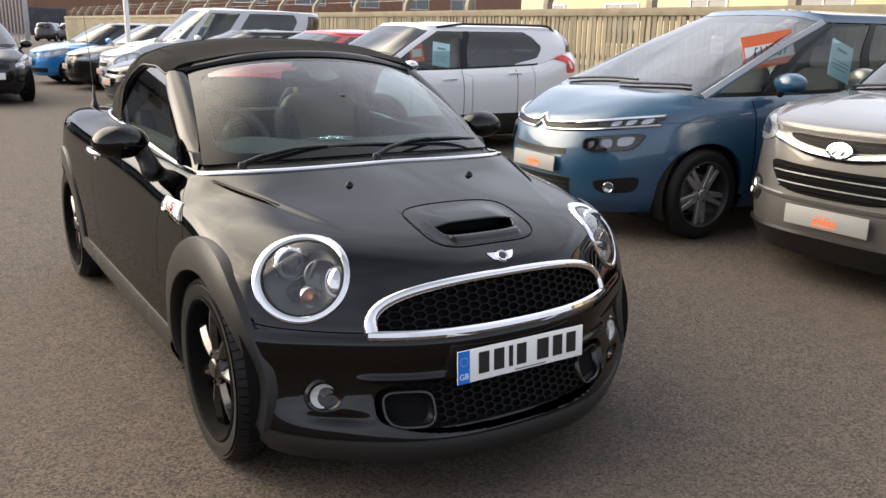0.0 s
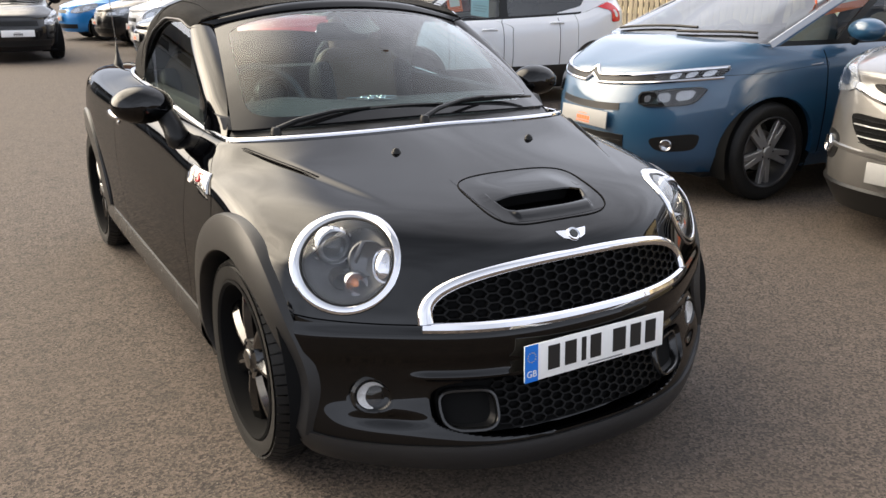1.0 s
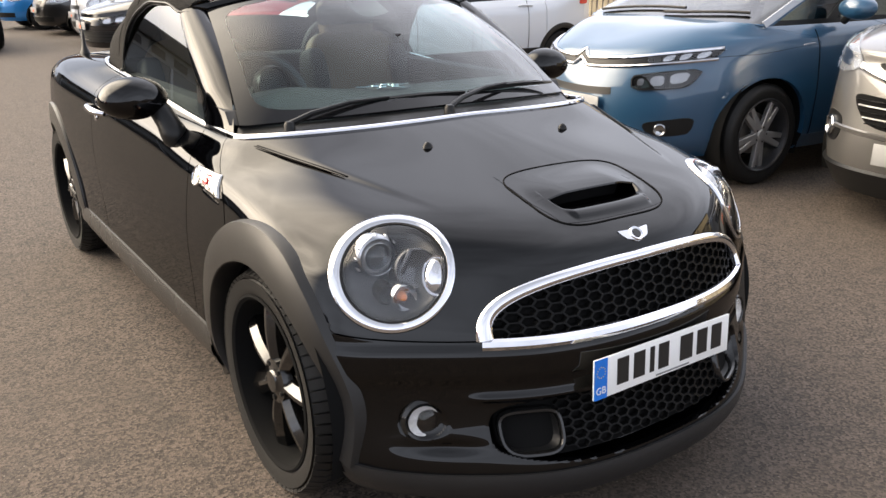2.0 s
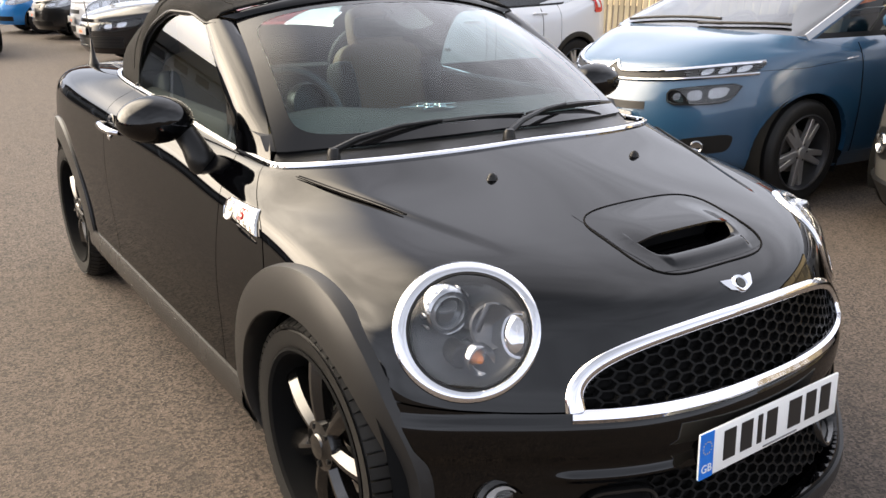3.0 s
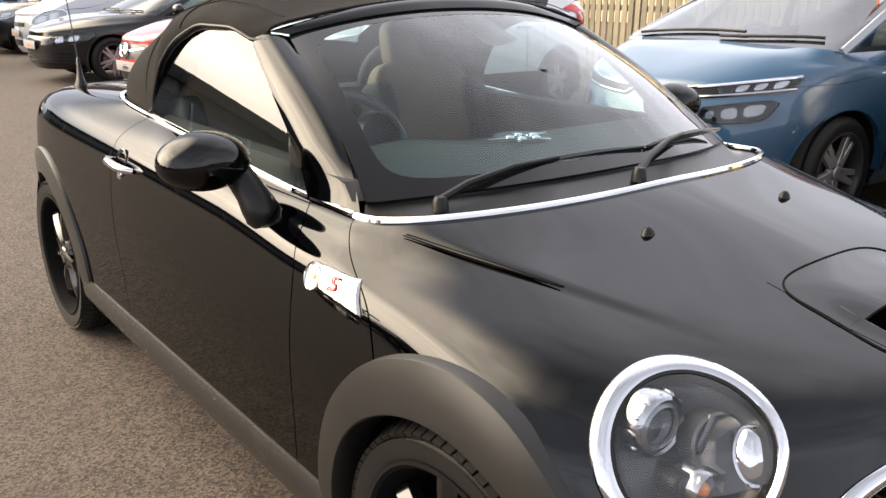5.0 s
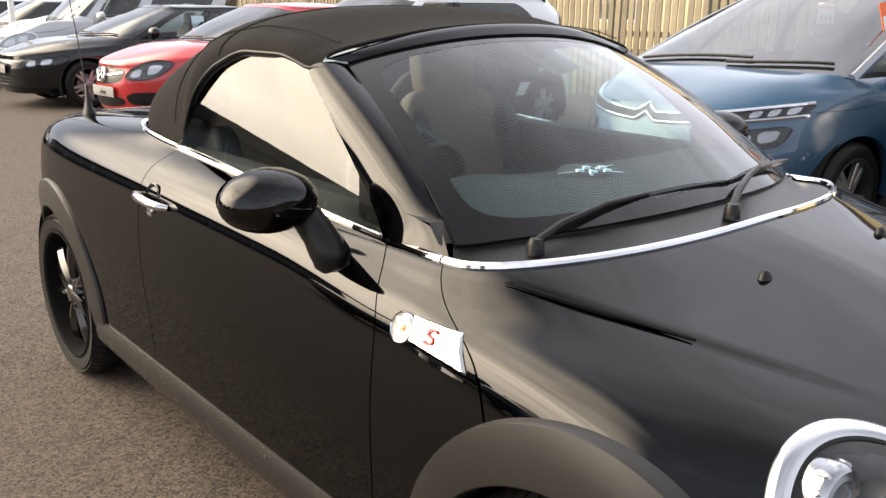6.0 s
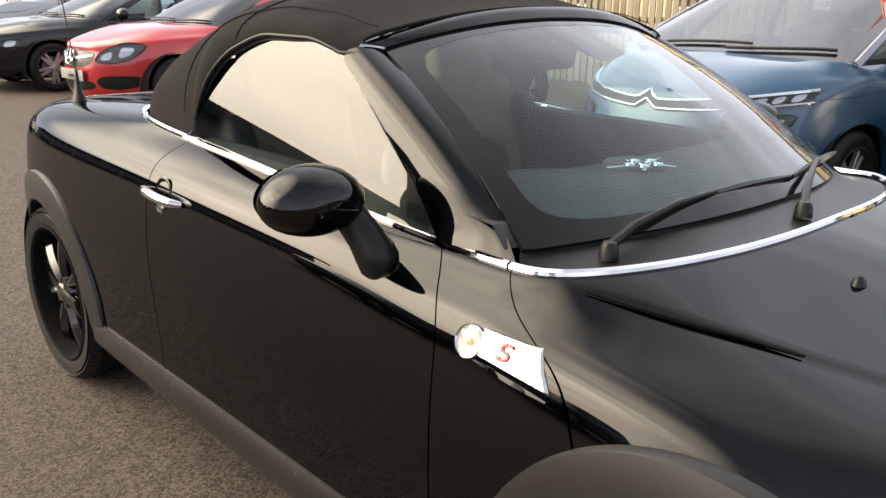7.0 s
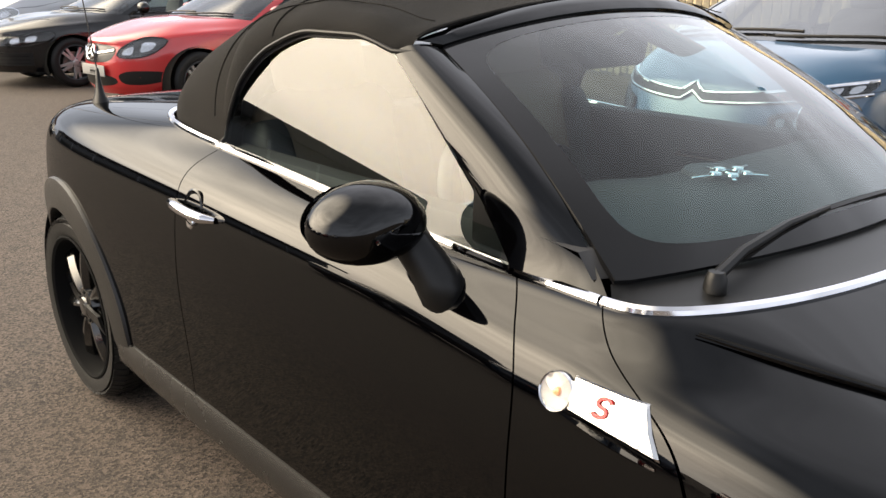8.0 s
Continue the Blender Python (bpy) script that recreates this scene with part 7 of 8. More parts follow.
# price card, hanging number card, screen sticker and sheet inside the glass
side_in = Matrix.Rotation(radians(90), 4, "Z") @ Matrix.Rotation(radians(90), 4, "X")
cm = Matrix.Translation((0.66, 0.74, 1.355)) @ side_in @ Matrix.Rotation(radians(-14), 4, "X") @ Matrix.Rotation(radians(8), 4, "Z")
price = Shape().box((0, 0, 0), (0.56, 0.25, 0.003), 0, cm).part("price_card", ORANGE, carrier.root, "orange price card with a white strip")
Shape().box((0, 0, 0), (0.53, 0.115, 0.002), 0, cm @ Matrix.Translation((0, -0.015, 0.0035))).part("card_strip", WHITE_CARD, price)
card_text(price, "\u00a311289", cm @ Matrix.Translation((0, -0.015, 0.006)), 0.125, PRINT_DARK)
hm_ = Matrix.Translation((0.16, 0.72, 1.375)) @ Matrix.Rotation(radians(22), 4, "Z") @ Matrix.Rotation(radians(90), 4, "X")
hang = Shape().box((0, 0, 0), (0.105, 0.135, 0.003), 0.001, hm_).part("number_card", WHITE_CARD, carrier.root, "white hanging number card")
card_text(hang, "113", hm_ @ Matrix.Translation((0, -0.028, 0.003)), 0.052, PRINT_DARK)
Shape().box((0, 0, 0), (0.08, 0.010, 0.002), 0, hm_ @ Matrix.Translation((0, 0.04, 0.003))).part("card_bar", ORANGE, hang)
stick = []
for u in (-0.40, -0.56):
    stick.append([carrier.top(u, t_) - carrier.top.normal(u, t_) * 0.006 for t_ in np.linspace(1.58, 1.84, 5)])
stk = Shape().grid(np.array(stick)).part("screen_sticker", WHITE_CARD, carrier.root, "white sticker at the top of the windscreen")
Shape().grid(np.array([[carrier.top(u, t_) - carrier.top.normal(u, t_) * 0.004 for t_ in (1.66, 1.70)] for u in (-0.43, -0.52)])).part("sticker_bar", RED_INK, stk)
sm_ = Matrix.Translation((0.735, 1.475, 1.275)) @ side_in @ Matrix.Rotation(radians(-14), 4, "X") @ Matrix.Rotation(radians(-20), 4, "Z")
sheet = Shape().box((0, 0, 0), (0.25, 0.30, 0.003), 0, sm_).part("window_sheet", PALE_CARD, carrier.root, "pale blue printed sheet in the window")
bars(Shape(), sm_ @ Matrix.Translation((0, 0, 0.002)), [(0, 0.085, 0.12, 0.022), (0, -0.01, 0.19, 0.006), (0, -0.04, 0.19, 0.006), (0, -0.07, 0.16, 0.006)]).part("sheet_print", GREY_INK, sheet)

# silver soft-roader
SILVER = car_paint("silver_paint", (0.135, 0.130, 0.123), 0.6, 0.34, wear=0.02)
roader = Car("soft_roader", "silver metallic soft-roader parked nose-out beside a blue car", pose(3.695, 0.055, 0, 0, 0, -91), SILVER, 2.64, 0.89, 0.86, 0.915, 1.66, 0.97, 0.10, 1.12, 0.62, 2.3, (1.08, 1.12, 1.18), (0.95, 3.15, 1.3, 2.6), 0.60, 0.35, 3.2, 2.8, TINTED, 1.2)
roader.wheels(5, "twin", RIM_GREY, RIM_DARK, 0.222)
roader.lamps("head_lamp", [(0.455, 0.870), (0.50, 0.945), (0.62, 1.000), (0.76, 1.035), (0.845, 1.045), (0.85, 0.98), (0.80, 0.88), (0.70, 0.835), (0.56, 0.825)], "swept-back clear head lamp", [[(0.54, 0.86), (0.55, 0.935), (0.65, 0.965), (0.66, 0.87)], [(0.69, 0.88), (0.69, 0.97), (0.79, 1.0), (0.78, 0.91)]], CLEAR_BOWL)
roader.decal("upper_grille", [(-0.37, 0.905), (0.0, 0.890), (0.37, 0.905), (0.33, 0.862), (0.17, 0.832), (0.0, 0.822), (-0.17, 0.832), (-0.33, 0.862)], MESH_BLACK, "black mesh upper grille", 0.003)
for k in range(3):
    roader.along("mesh_bar", [(x, 0.842 + 0.018 * k + 0.12 * x * x) for x in np.linspace(-0.26 - 0.03 * k, 0.26 + 0.03 * k, 24)], SATIN_METAL, [(-0.002, 0), (0, 0.006), (0.002, 0)])
roader.along("grille_wing", [(x, 0.787 + 0.40 * x * x) for x in np.linspace(-0.46, 0.46, 50)], CHROME, [(-0.024, -0.01), (-0.020, 0.010), (0.0, 0.016), (0.020, 0.010), (0.024, -0.01)], "broad chrome grille wing", 0.004)
p, n = roader.front(0.0, 0.828, 0.020)
badge_m = facing(Vector(p), Vector(n)) @ Matrix.Diagonal((1.0, 0.62, 1, 1))
hb = Shape().lathe([(0.0, 0.002), (0.060, 0.002), (0.068, 0.010), (0.078, 0.008), (0.082, -0.004), (0.082, -0.02)], 40, badge_m).part("nose_badge", CHROME, roader.root, "oval chrome badge")
for bx_ in (-0.026, 0.026):
    Shape().box((0, 0, 0), (0.012, 0.085, 0.008), 0.003, badge_m @ Matrix.Translation((bx_, 0, 0.006)) @ Matrix.Rotation(radians(-18), 4, "Z")).part("badge_bar", SATIN_METAL, hb)
Shape().box((0, 0, 0), (0.060, 0.014, 0.008), 0.003, badge_m @ Matrix.Translation((0, 0, 0.006))).part("badge_bar", SATIN_METAL, hb)
roader.decal("lower_grille", [(-0.47, 0.735), (-0.25, 0.722), (0.0, 0.718), (0.25, 0.722), (0.47, 0.735), (0.44, 0.66), (0.34, 0.560), (0.0, 0.548), (-0.34, 0.560), (-0.44, 0.66)], DARK, "black lower grille with thin bright slats", 0.004)
for k in range(5):
    wd = 0.36 + 0.020 * k
    roader.along("lower_slat", [(x, 0.578 + 0.030 * k + 0.03 * x * x) for x in np.linspace(-wd, wd, 36)], SATIN_METAL if k % 2 else GLOSS_BLACK, [(-0.004, -0.004), (-0.003, 0.009), (0.003, 0.009), (0.004, -0.004)], "", 0.006)
roader.along("skid_trim", [(x, 0.262) for x in np.linspace(-0.80, 0.80, 50)], SATIN_BLACK, [(-0.075, -0.02), (-0.07, 0.006), (0.085, 0.006), (0.09, -0.02)], "black lower bumper moulding")
roader.along("bumper_shelf", [(x, 0.520 + 0.05 * x * x) for x in np.linspace(-0.70, 0.70, 40)], SILVER, [(-0.022, -0.01), (-0.008, 0.014), (0.010, 0.010), (0.020, -0.01)])
for sg in (1, -1):
    roader.decal("fog_cup", [(0.53, 0.60), (0.67, 0.62), (0.72, 0.54), (0.69, 0.45), (0.57, 0.44), (0.52, 0.51)], SATIN_BLACK, "black fog lamp cup", 0.003, sg=sg)
    p, n = roader.front(-sg * 0.62, 0.525, 0.010)
    fl = Shape().lathe([(0.058, -0.02), (0.058, 0.004), (0.050, 0.010), (0.044, 0.004), (0.02, -0.008), (0, -0.010)], 32, facing(Vector(p), Vector(n))).part("fog_lamp", REFLEX, roader.root, "round bright fog lamp")
    Shape().lathe([(0.046, 0.006), (0.03, 0.014), (0.0, 0.017)], 28, facing(Vector(p), Vector(n))).part("fog_lens", LENS, fl)
    # a dark crease along the bonnet
    cr, ct = roader.skin.find(x=np.full(12, -sg * 0.42), y=np.linspace(-0.48, 0.0, 12), s_range=(0.02, 0.95) if sg > 0 else (-0.95, -0.02), t_range=(4.5, 6.9))
    Shape().sweep(roader.skin(cr, ct), roader.skin.normal(cr, ct), [(-0.020, -0.006), (-0.012, 0.007), (0.004, 0.008), (0.022, -0.006)], sizes=np.sin(np.linspace(0.15, math.pi - 0.15, 12))).part("bonnet_crease", SILVER, roader.root)
roader.plate(0.440, GREY_CARD, ORANGE, out=0.03)
roader.mirrors(0.85, 1.16, SILVER), roader.handle(1.35, 0.95, SILVER), roader.gap(1.0, 1.0, 6.9), roader.wipers()

# white crossover
WHITE = car_paint("white_paint", (0.72, 0.73, 0.75), 0.0, 0.35)
crossover = Car("crossover", "white crossover with black roof rails and tinted rear windows", pose(3.02, 6.62, 0, 0, 0, -90), WHITE, 2.54, 0.80, 0.82, 0.865, 1.55, 0.86, -0.10, 1.02, 0.50, 2.28, (0.98, 1.04, 1.20), (0.66, 3.02, 0.90, 2.6), 0.575, 0.33, 2.5, 2.9, TINTED, 1.2, clad=PLASTIC, ya=0.05, mid_pillar=lambda t: 1.50 - 0.13 * t, last_pillar=keyed([(0, 1.84), (0.12, 1.86), (0.45, 2.02), (0.8, 2.03), (1.4, 1.93), (1.93, 1.78)]))
crossover.wheels(5, "twin", RIM_GREY, RIM_DARK, 0.21)
crossover.lamps("head_lamp", [(0.46, 0.76), (0.60, 0.83), (0.76, 0.92), (0.80, 0.86), (0.70, 0.76), (0.52, 0.72)], "clear swept head lamp", [[(0.52, 0.75), (0.60, 0.80), (0.68, 0.83), (0.64, 0.76)]], CLEAR_BOWL)
crossover.along("grille", [(x, 0.70) for x in np.linspace(-0.36, 0.36, 30)], SATIN_BLACK, [(-0.06, -0.02), (-0.05, 0.004), (0.05, 0.004), (0.06, -0.02)], "black grille in chrome")
crossover.plate(0.50, GREY_CARD, ORANGE)
crossover.mirrors(0.38, 1.05, CHROME, (0.11, 0.08, 0.06)), crossover.handle(0.97, 0.88, WHITE), crossover.handle(1.94, 0.94, WHITE), crossover.wipers()
for sg in (1, -1):
    for y_ in (0.42, 1.16, 1.98):
        gs_, gt_ = crossover.skin.find(y=np.full(20, y_), z=np.linspace(0.36, 1.0, 20), s_range=(0.7, 2.4) if sg > 0 else (-2.4, -0.7), t_range=(0.9, 6.9))
        Shape().tube(crossover.skin(gs_, gt_), 0.004, 6).part("door_gap", DARK, crossover.root)
    rail = np.array([crossover.top(sg * s, 2.30) + np.array((0, 0, 0.045 * min(1, 6 * f, 6 * (1 - f)))) for f, s in zip(np.linspace(0, 1, 30), np.linspace(1.0, 2.30, 30))])
    Shape().tube(rail, 0.015, 8).part("roof_rail", SATIN_BLACK, crossover.root, "black roof rail")
    tl = crossover.decal("tail_lamp", [(2.54, 1.150), (2.66, 1.178), (2.82, 1.170), (2.93, 1.110), (2.985, 1.02), (2.99, 0.945), (2.80, 0.945), (2.86, 1.02), (2.80, 1.085), (2.66, 1.110)], RED_LENS, "red claw-shaped tail lamp", 0.010, side=True, sg=sg, smooth=1)
    crossover.decal("lamp_claw", [(2.84, 1.10), (2.92, 1.05), (2.94, 1.0), (2.88, 1.0), (2.86, 1.05)], WHITE_CARD, "", 0.013, tl, side=True, sg=sg, lip=0.004)
    # grained lower cladding along the doors
    crossover.skin.patch(*((0.95, 2.2) if sg > 0 else (-2.2, -0.95)), 0.6, 1.9, 70, 8, out=0.008, cut=crossover.arch).part("door_cladding", PLASTIC, crossover.root, "grained black lower cladding")
pw = Matrix.Translation((0.70, 0.92, 1.165)) @ Matrix.Rotation(radians(90), 4, "Z") @ Matrix.Rotation(radians(90), 4, "X") @ Matrix.Rotation(radians(-12), 4, "X") @ Matrix.Rotation(radians(-8), 4, "Z")
sheet = Shape().box((0, 0, 0), (0.24, 0.28, 0.003), 0, pw).part("window_sheet", PALE_CARD, crossover.root, "pale blue printed sheet in the window")
bars(Shape(), pw @ Matrix.Translation((0, 0, 0.002)), [(0, 0.07, 0.11, 0.020), (0, -0.02, 0.18, 0.005), (0, -0.05, 0.18, 0.005), (0, -0.08, 0.15, 0.005)]).part("sheet_print", GREY_INK, sheet)
pc_ = Matrix.Translation((0.66, 0.60, 1.19)) @ Matrix.Rotation(radians(90), 4, "Z") @ Matrix.Rotation(radians(90), 4, "X") @ Matrix.Rotation(radians(-12), 4, "X") @ Matrix.Rotation(radians(6), 4, "Z")
card = Shape().box((0, 0, 0), (0.19, 0.23, 0.003), 0, pc_).part("price_card", ORANGE, crossover.root, "orange price card with a pale strip")
Shape().box((0, 0, 0), (0.13, 0.09, 0.002), 0, pc_ @ Matrix.Translation((0.0, -0.01, 0.0035))).part("card_strip", WHITE_CARD, card)

# red hatchback
RED = car_paint("red_paint", (0.42, 0.012, 0.015), 0.1, 0.3)
redcar = Car("red_hatchback", "bright red hatchback with a chrome-starred grille, parked nose-out", pose(2.43, 8.95, 0, 0, 0, -86), RED, 2.70, 0.79, 0.72, 0.885, 1.43, 0.78, 0.30, 0.98, 0.80, 2.35, (0.93, 0.98, 1.06), (1.25, 3.0, 1.55, 2.6), 0.56, 0.32, 2.4, 2.8, TINTED, 1.1)
redcar.wheels(5, "twin", RIM_GREY, RIM_DARK, 0.22)
redcar.lamps("head_lamp", [(0.37, 0.585), (0.39, 0.670), (0.47, 0.735), (0.57, 0.785), (0.69, 0.770), (0.68, 0.70), (0.63, 0.615), (0.52, 0.575)], "clear almond head lamp with bright reflectors", [[(0.42, 0.605), (0.43, 0.66), (0.50, 0.70), (0.51, 0.61)], [(0.55, 0.63), (0.55, 0.74), (0.64, 0.735), (0.62, 0.65)]], RIM_DARK, SATIN_BLACK)
redcar.decal("grille", [(-0.31, 0.700), (0.0, 0.715), (0.31, 0.700), (0.36, 0.64), (0.29, 0.535), (0.0, 0.515), (-0.29, 0.535), (-0.36, 0.64)], RIM_DARK, "grey diamond grille", 0.003)
for sg in (1, -1):
    redcar.along("grille_bar", [(-sg * x, 0.617 + 0.03 * (x / 0.3) ** 2) for x in np.linspace(0.09, 0.33, 16)], CHROME, [(-0.014, 0.002), (-0.008, 0.012), (0.008, 0.012), (0.014, 0.002)], "polished grille bar")
    redcar.decal("side_intake", [(0.36, 0.40), (0.45, 0.445), (0.62, 0.45), (0.72, 0.43), (0.70, 0.35), (0.56, 0.30), (0.40, 0.31)], SATIN_BLACK, "black side intake", 0.003, sg=sg)
redcar.decal("lower_grille", [(-0.33, 0.40), (0.33, 0.40), (0.36, 0.30), (0.0, 0.27), (-0.36, 0.30)], SATIN_BLACK, "black lower grille", 0.003)
p, n = redcar.front(0.0, 0.617, 0.02)
bmm = facing(Vector(p), Vector(n))
nb = Shape().lathe([(0.066, -0.02), (0.068, 0.010), (0.076, 0.014), (0.084, 0.010), (0.086, -0.02)], 36, bmm).part("nose_badge", CHROME, redcar.root, "round chrome three-spoke badge")
for a_ in (90, 210, 330):
    Shape().box((0, 0, 0), (0.066, 0.014, 0.012), 0.004, bmm @ Matrix.Rotation(radians(a_), 4, "Z") @ Matrix.Translation((0.034, 0, 0.006))).part("badge_spoke", CHROME, nb)
Shape().lathe([(0.0, -0.006), (0.068, -0.006)], 30, bmm).part("badge_back", INK, nb)
redcar.plate(0.44, GREY_CARD, INK, out=0.004), redcar.mirrors(0.95, 1.02, RED), redcar.handle(1.55, 0.86, RED), redcar.gap(1.0, 1.0, 6.9), redcar.wipers()

# black coupe
INKY = car_paint("deep_black_paint", (0.004, 0.004, 0.005), rough=0.5, spec=0.05, wear=0.008)
coupe = Car("black_coupe", "low black coupe with dark tinted windows, parked nose-out", pose(2.20, 11.98, 0, 0, 0, -88), INKY, 2.578, 0.86, 0.81, 0.90, 1.40, 0.74, 0.28, 0.95, 0.80, 2.3, (0.90, 0.95, 1.05), (1.30, 3.0, 1.6, 2.5), 0.56, 0.318, 2.6, 2.8, SIDE_GLASS, 1.1)
coupe.wheels(5, "twin", RIM_GREY, RIM_DARK, 0.225)
coupe.lamps("head_lamp", [(0.47, 0.56), (0.48, 0.63), (0.60, 0.67), (0.74, 0.70), (0.80, 0.69), (0.77, 0.60), (0.70, 0.545), (0.58, 0.525)], "clear slim head lamp", [[(0.53, 0.56), (0.54, 0.62), (0.61, 0.635), (0.61, 0.56)], [(0.65, 0.575), (0.65, 0.65), (0.72, 0.66), (0.71, 0.59)]], None, SATIN_BLACK)
coupe.along("grille", [(x, 0.655) for x in np.linspace(-0.42, 0.42, 30)], GLOSS_BLACK, [(-0.035, -0.02), (-0.03, 0.005), (0.03, 0.005), (0.035, -0.02)], "slim black grille")
coupe.along("lower_grille", [(x, 0.37) for x in np.linspace(-0.68, 0.68, 40)], SATIN_BLACK, [(-0.085, -0.02), (-0.08, 0.004), (0.08, 0.004), (0.085, -0.02)], "black lower grille")
for k in range(3):
    coupe.along("lower_slat", [(x, 0.32 + 0.045 * k) for x in np.linspace(-0.66, 0.66, 40)], GLOSS_BLACK, [(-0.006, 0), (0, 0.010), (0.006, 0)])
coupe.plate(0.52, GREY_CARD, ORANGE), coupe.mirrors(0.95, 1.0, INKY), coupe.gap(1.0, 1.0, 6.9), coupe.handle(1.55, 0.82, INKY), coupe.wipers()
Shape().box((0, 0, 0), (0.003, 0.20, 0.27), 0, Matrix.Translation((0.70, 1.75, 1.10)) @ Matrix.Rotation(radians(-14), 4, "Y")).part("window_sheet", PALE_CARD, coupe.root, "pale blue printed sheet in the window")

# tall pale estate-bodied car
PALE = car_paint("pale_silver_paint", (0.50, 0.51, 0.53), 0.25, 0.32)
estate = Car("tall_estate", "tall pale silver estate car with dark rear glass, parked nose-out", pose(2.72, 15.0, 0, 0, 0, -90), PALE, 2.80, 0.88, 0.90, 0.90, 1.80, 0.88, 0.25, 1.08, 0.70, 2.45, (1.16, 1.24, 1.27), (1.05, 3.62, 1.12, 2.75), 0.70, 0.32, 2.6, 3.6, TINTED, 1.0, clad=PLASTIC, mid_pillar=lambda t: 1.46 - 0.05 * t, last_pillar=keyed([(0, 2.16), (0.5, 2.24), (1.2, 2.26), (1.93, 2.16)]))
for sg in (1, -1):
    # broad painted door pillar and the sill of the raised rear glass
    estate.top.patch(*((1.40, 1.52) if sg > 0 else (-1.52, -1.40)), 0.0, 1.93, 14, 20, out=0.007).part("painted_pillar", PALE, estate.root)
    estate.top.patch(*((1.50, 2.45) if sg > 0 else (-2.45, -1.50)), 0.0, 0.42, 40, 6, out=0.007).part("window_sill", PALE, estate.root)
estate.wheels(5, "twin", RIM_GREY, RIM_DARK)
estate.lamps("head_lamp", [(0.48, 0.66), (0.50, 0.76), (0.60, 0.86), (0.74, 0.93), (0.79, 0.86), (0.76, 0.74), (0.66, 0.66)], "large clear head lamp", [[(0.54, 0.69), (0.55, 0.77), (0.64, 0.83), (0.66, 0.72)], [(0.67, 0.75), (0.68, 0.85), (0.74, 0.87), (0.73, 0.78)]], CLEAR_BOWL, CHROME)
estate.along("grille", [(x, 0.66) for x in np.linspace(-0.34, 0.34, 30)], SATIN_BLACK, [(-0.04, -0.02), (-0.035, 0.004), (0.035, 0.004), (0.04, -0.02)], "black grille")
estate.along("lower_grille", [(x, 0.36) for x in np.linspace(-0.42, 0.42, 30)], SATIN_BLACK, [(-0.06, -0.02), (-0.05, 0.004), (0.05, 0.004), (0.06, -0.02)], "black lower grille")
for sg in (1, -1):
    p, n = estate.front(-sg * 0.62, 0.40, 0.006)
    Shape().lathe([(0.07, -0.02), (0.07, 0.004), (0.05, 0.012), (0, 0.014)], 28, facing(Vector(p), Vector(n))).part("fog_lamp", CHROME, estate.root)
estate.plate(0.52, GREY_CARD, ORANGE), estate.mirrors(0.80, 1.18, PALE), estate.gap(1.0, 1.0, 6.9), estate.gap(1.443, 1.0, 6.9), estate.wipers()

# farther along the row: dark hatchback, blue hatchback with a black roof, pale car
CHAR = car_paint("charcoal_paint", (0.016, 0.0155, 0.0155), 0.4, 0.3, wear=0.015)
BRIGHT = car_paint("bright_blue_paint", (0.01, 0.19, 0.50), 0.2, 0.3)


SMALL = []


def small_hatch(name, label, place, paint, h=1.46, fine=0.75, group="", plate=GREY_CARD, bar=ORANGE):
    if SMALL:
        root = copy_thing(SMALL[0], place)
        root.name = name
        tagged(root, label, "car", group)
        if "group" in root and not group:
            del root["group"]
        for ob in root.children_recursive:
            if ob.type == "MESH" and ob.data.materials[0] == SMALL[1]:
                ob.data = ob.data.copy()
                ob.data.materials[0] = paint
            if ob.name.startswith("number_plate"):
                ob.data = ob.data.copy()
                ob.data.materials[0] = plate
            if ob.name.startswith("plate_print"):
                ob.data = ob.data.copy()
                ob.data.materials[0] = bar
        return root
    c = Car(name, label, place, paint, 2.46, 0.80, 0.68, 0.83, h, 0.80, 0.14, 0.98, 0.62, 2.15, (0.94, 0.99, 1.05), (0.95, 2.9, 1.25, 2.4), 0.56, 0.30, 2.5, 2.9, TINTED, fine, group=group)
    c.wheels(5, "twin", RIM_GREY, RIM_DARK, 0.2)
    c.lamps("head_lamp", [(0.44, 0.63), (0.46, 0.71), (0.56, 0.78), (0.70, 0.86), (0.75, 0.80), (0.72, 0.69), (0.60, 0.62)], "clear almond head lamp", [[(0.50, 0.65), (0.51, 0.71), (0.58, 0.75), (0.60, 0.66)], [(0.63, 0.69), (0.63, 0.77), (0.70, 0.80), (0.69, 0.72)]], CLEAR_BOWL)
    c.along("grille", [(x, 0.66) for x in np.linspace(-0.34, 0.34, 24)], SATIN_BLACK, [(-0.045, -0.02), (-0.04, 0.004), (0.04, 0.004), (0.045, -0.02)], "black grille")
    c.along("lower_grille", [(x, 0.33) for x in np.linspace(-0.55, 0.55, 30)], SATIN_BLACK, [(-0.055, -0.02), (-0.05, 0.004), (0.05, 0.004), (0.055, -0.02)], "black lower grille")
    c.plate(0.50, plate, bar), c.mirrors(0.82, 1.02, paint), c.gap(1.0, 1.0, 6.9), c.wipers()
    SMALL.extend((c.root, paint))
    return c.root


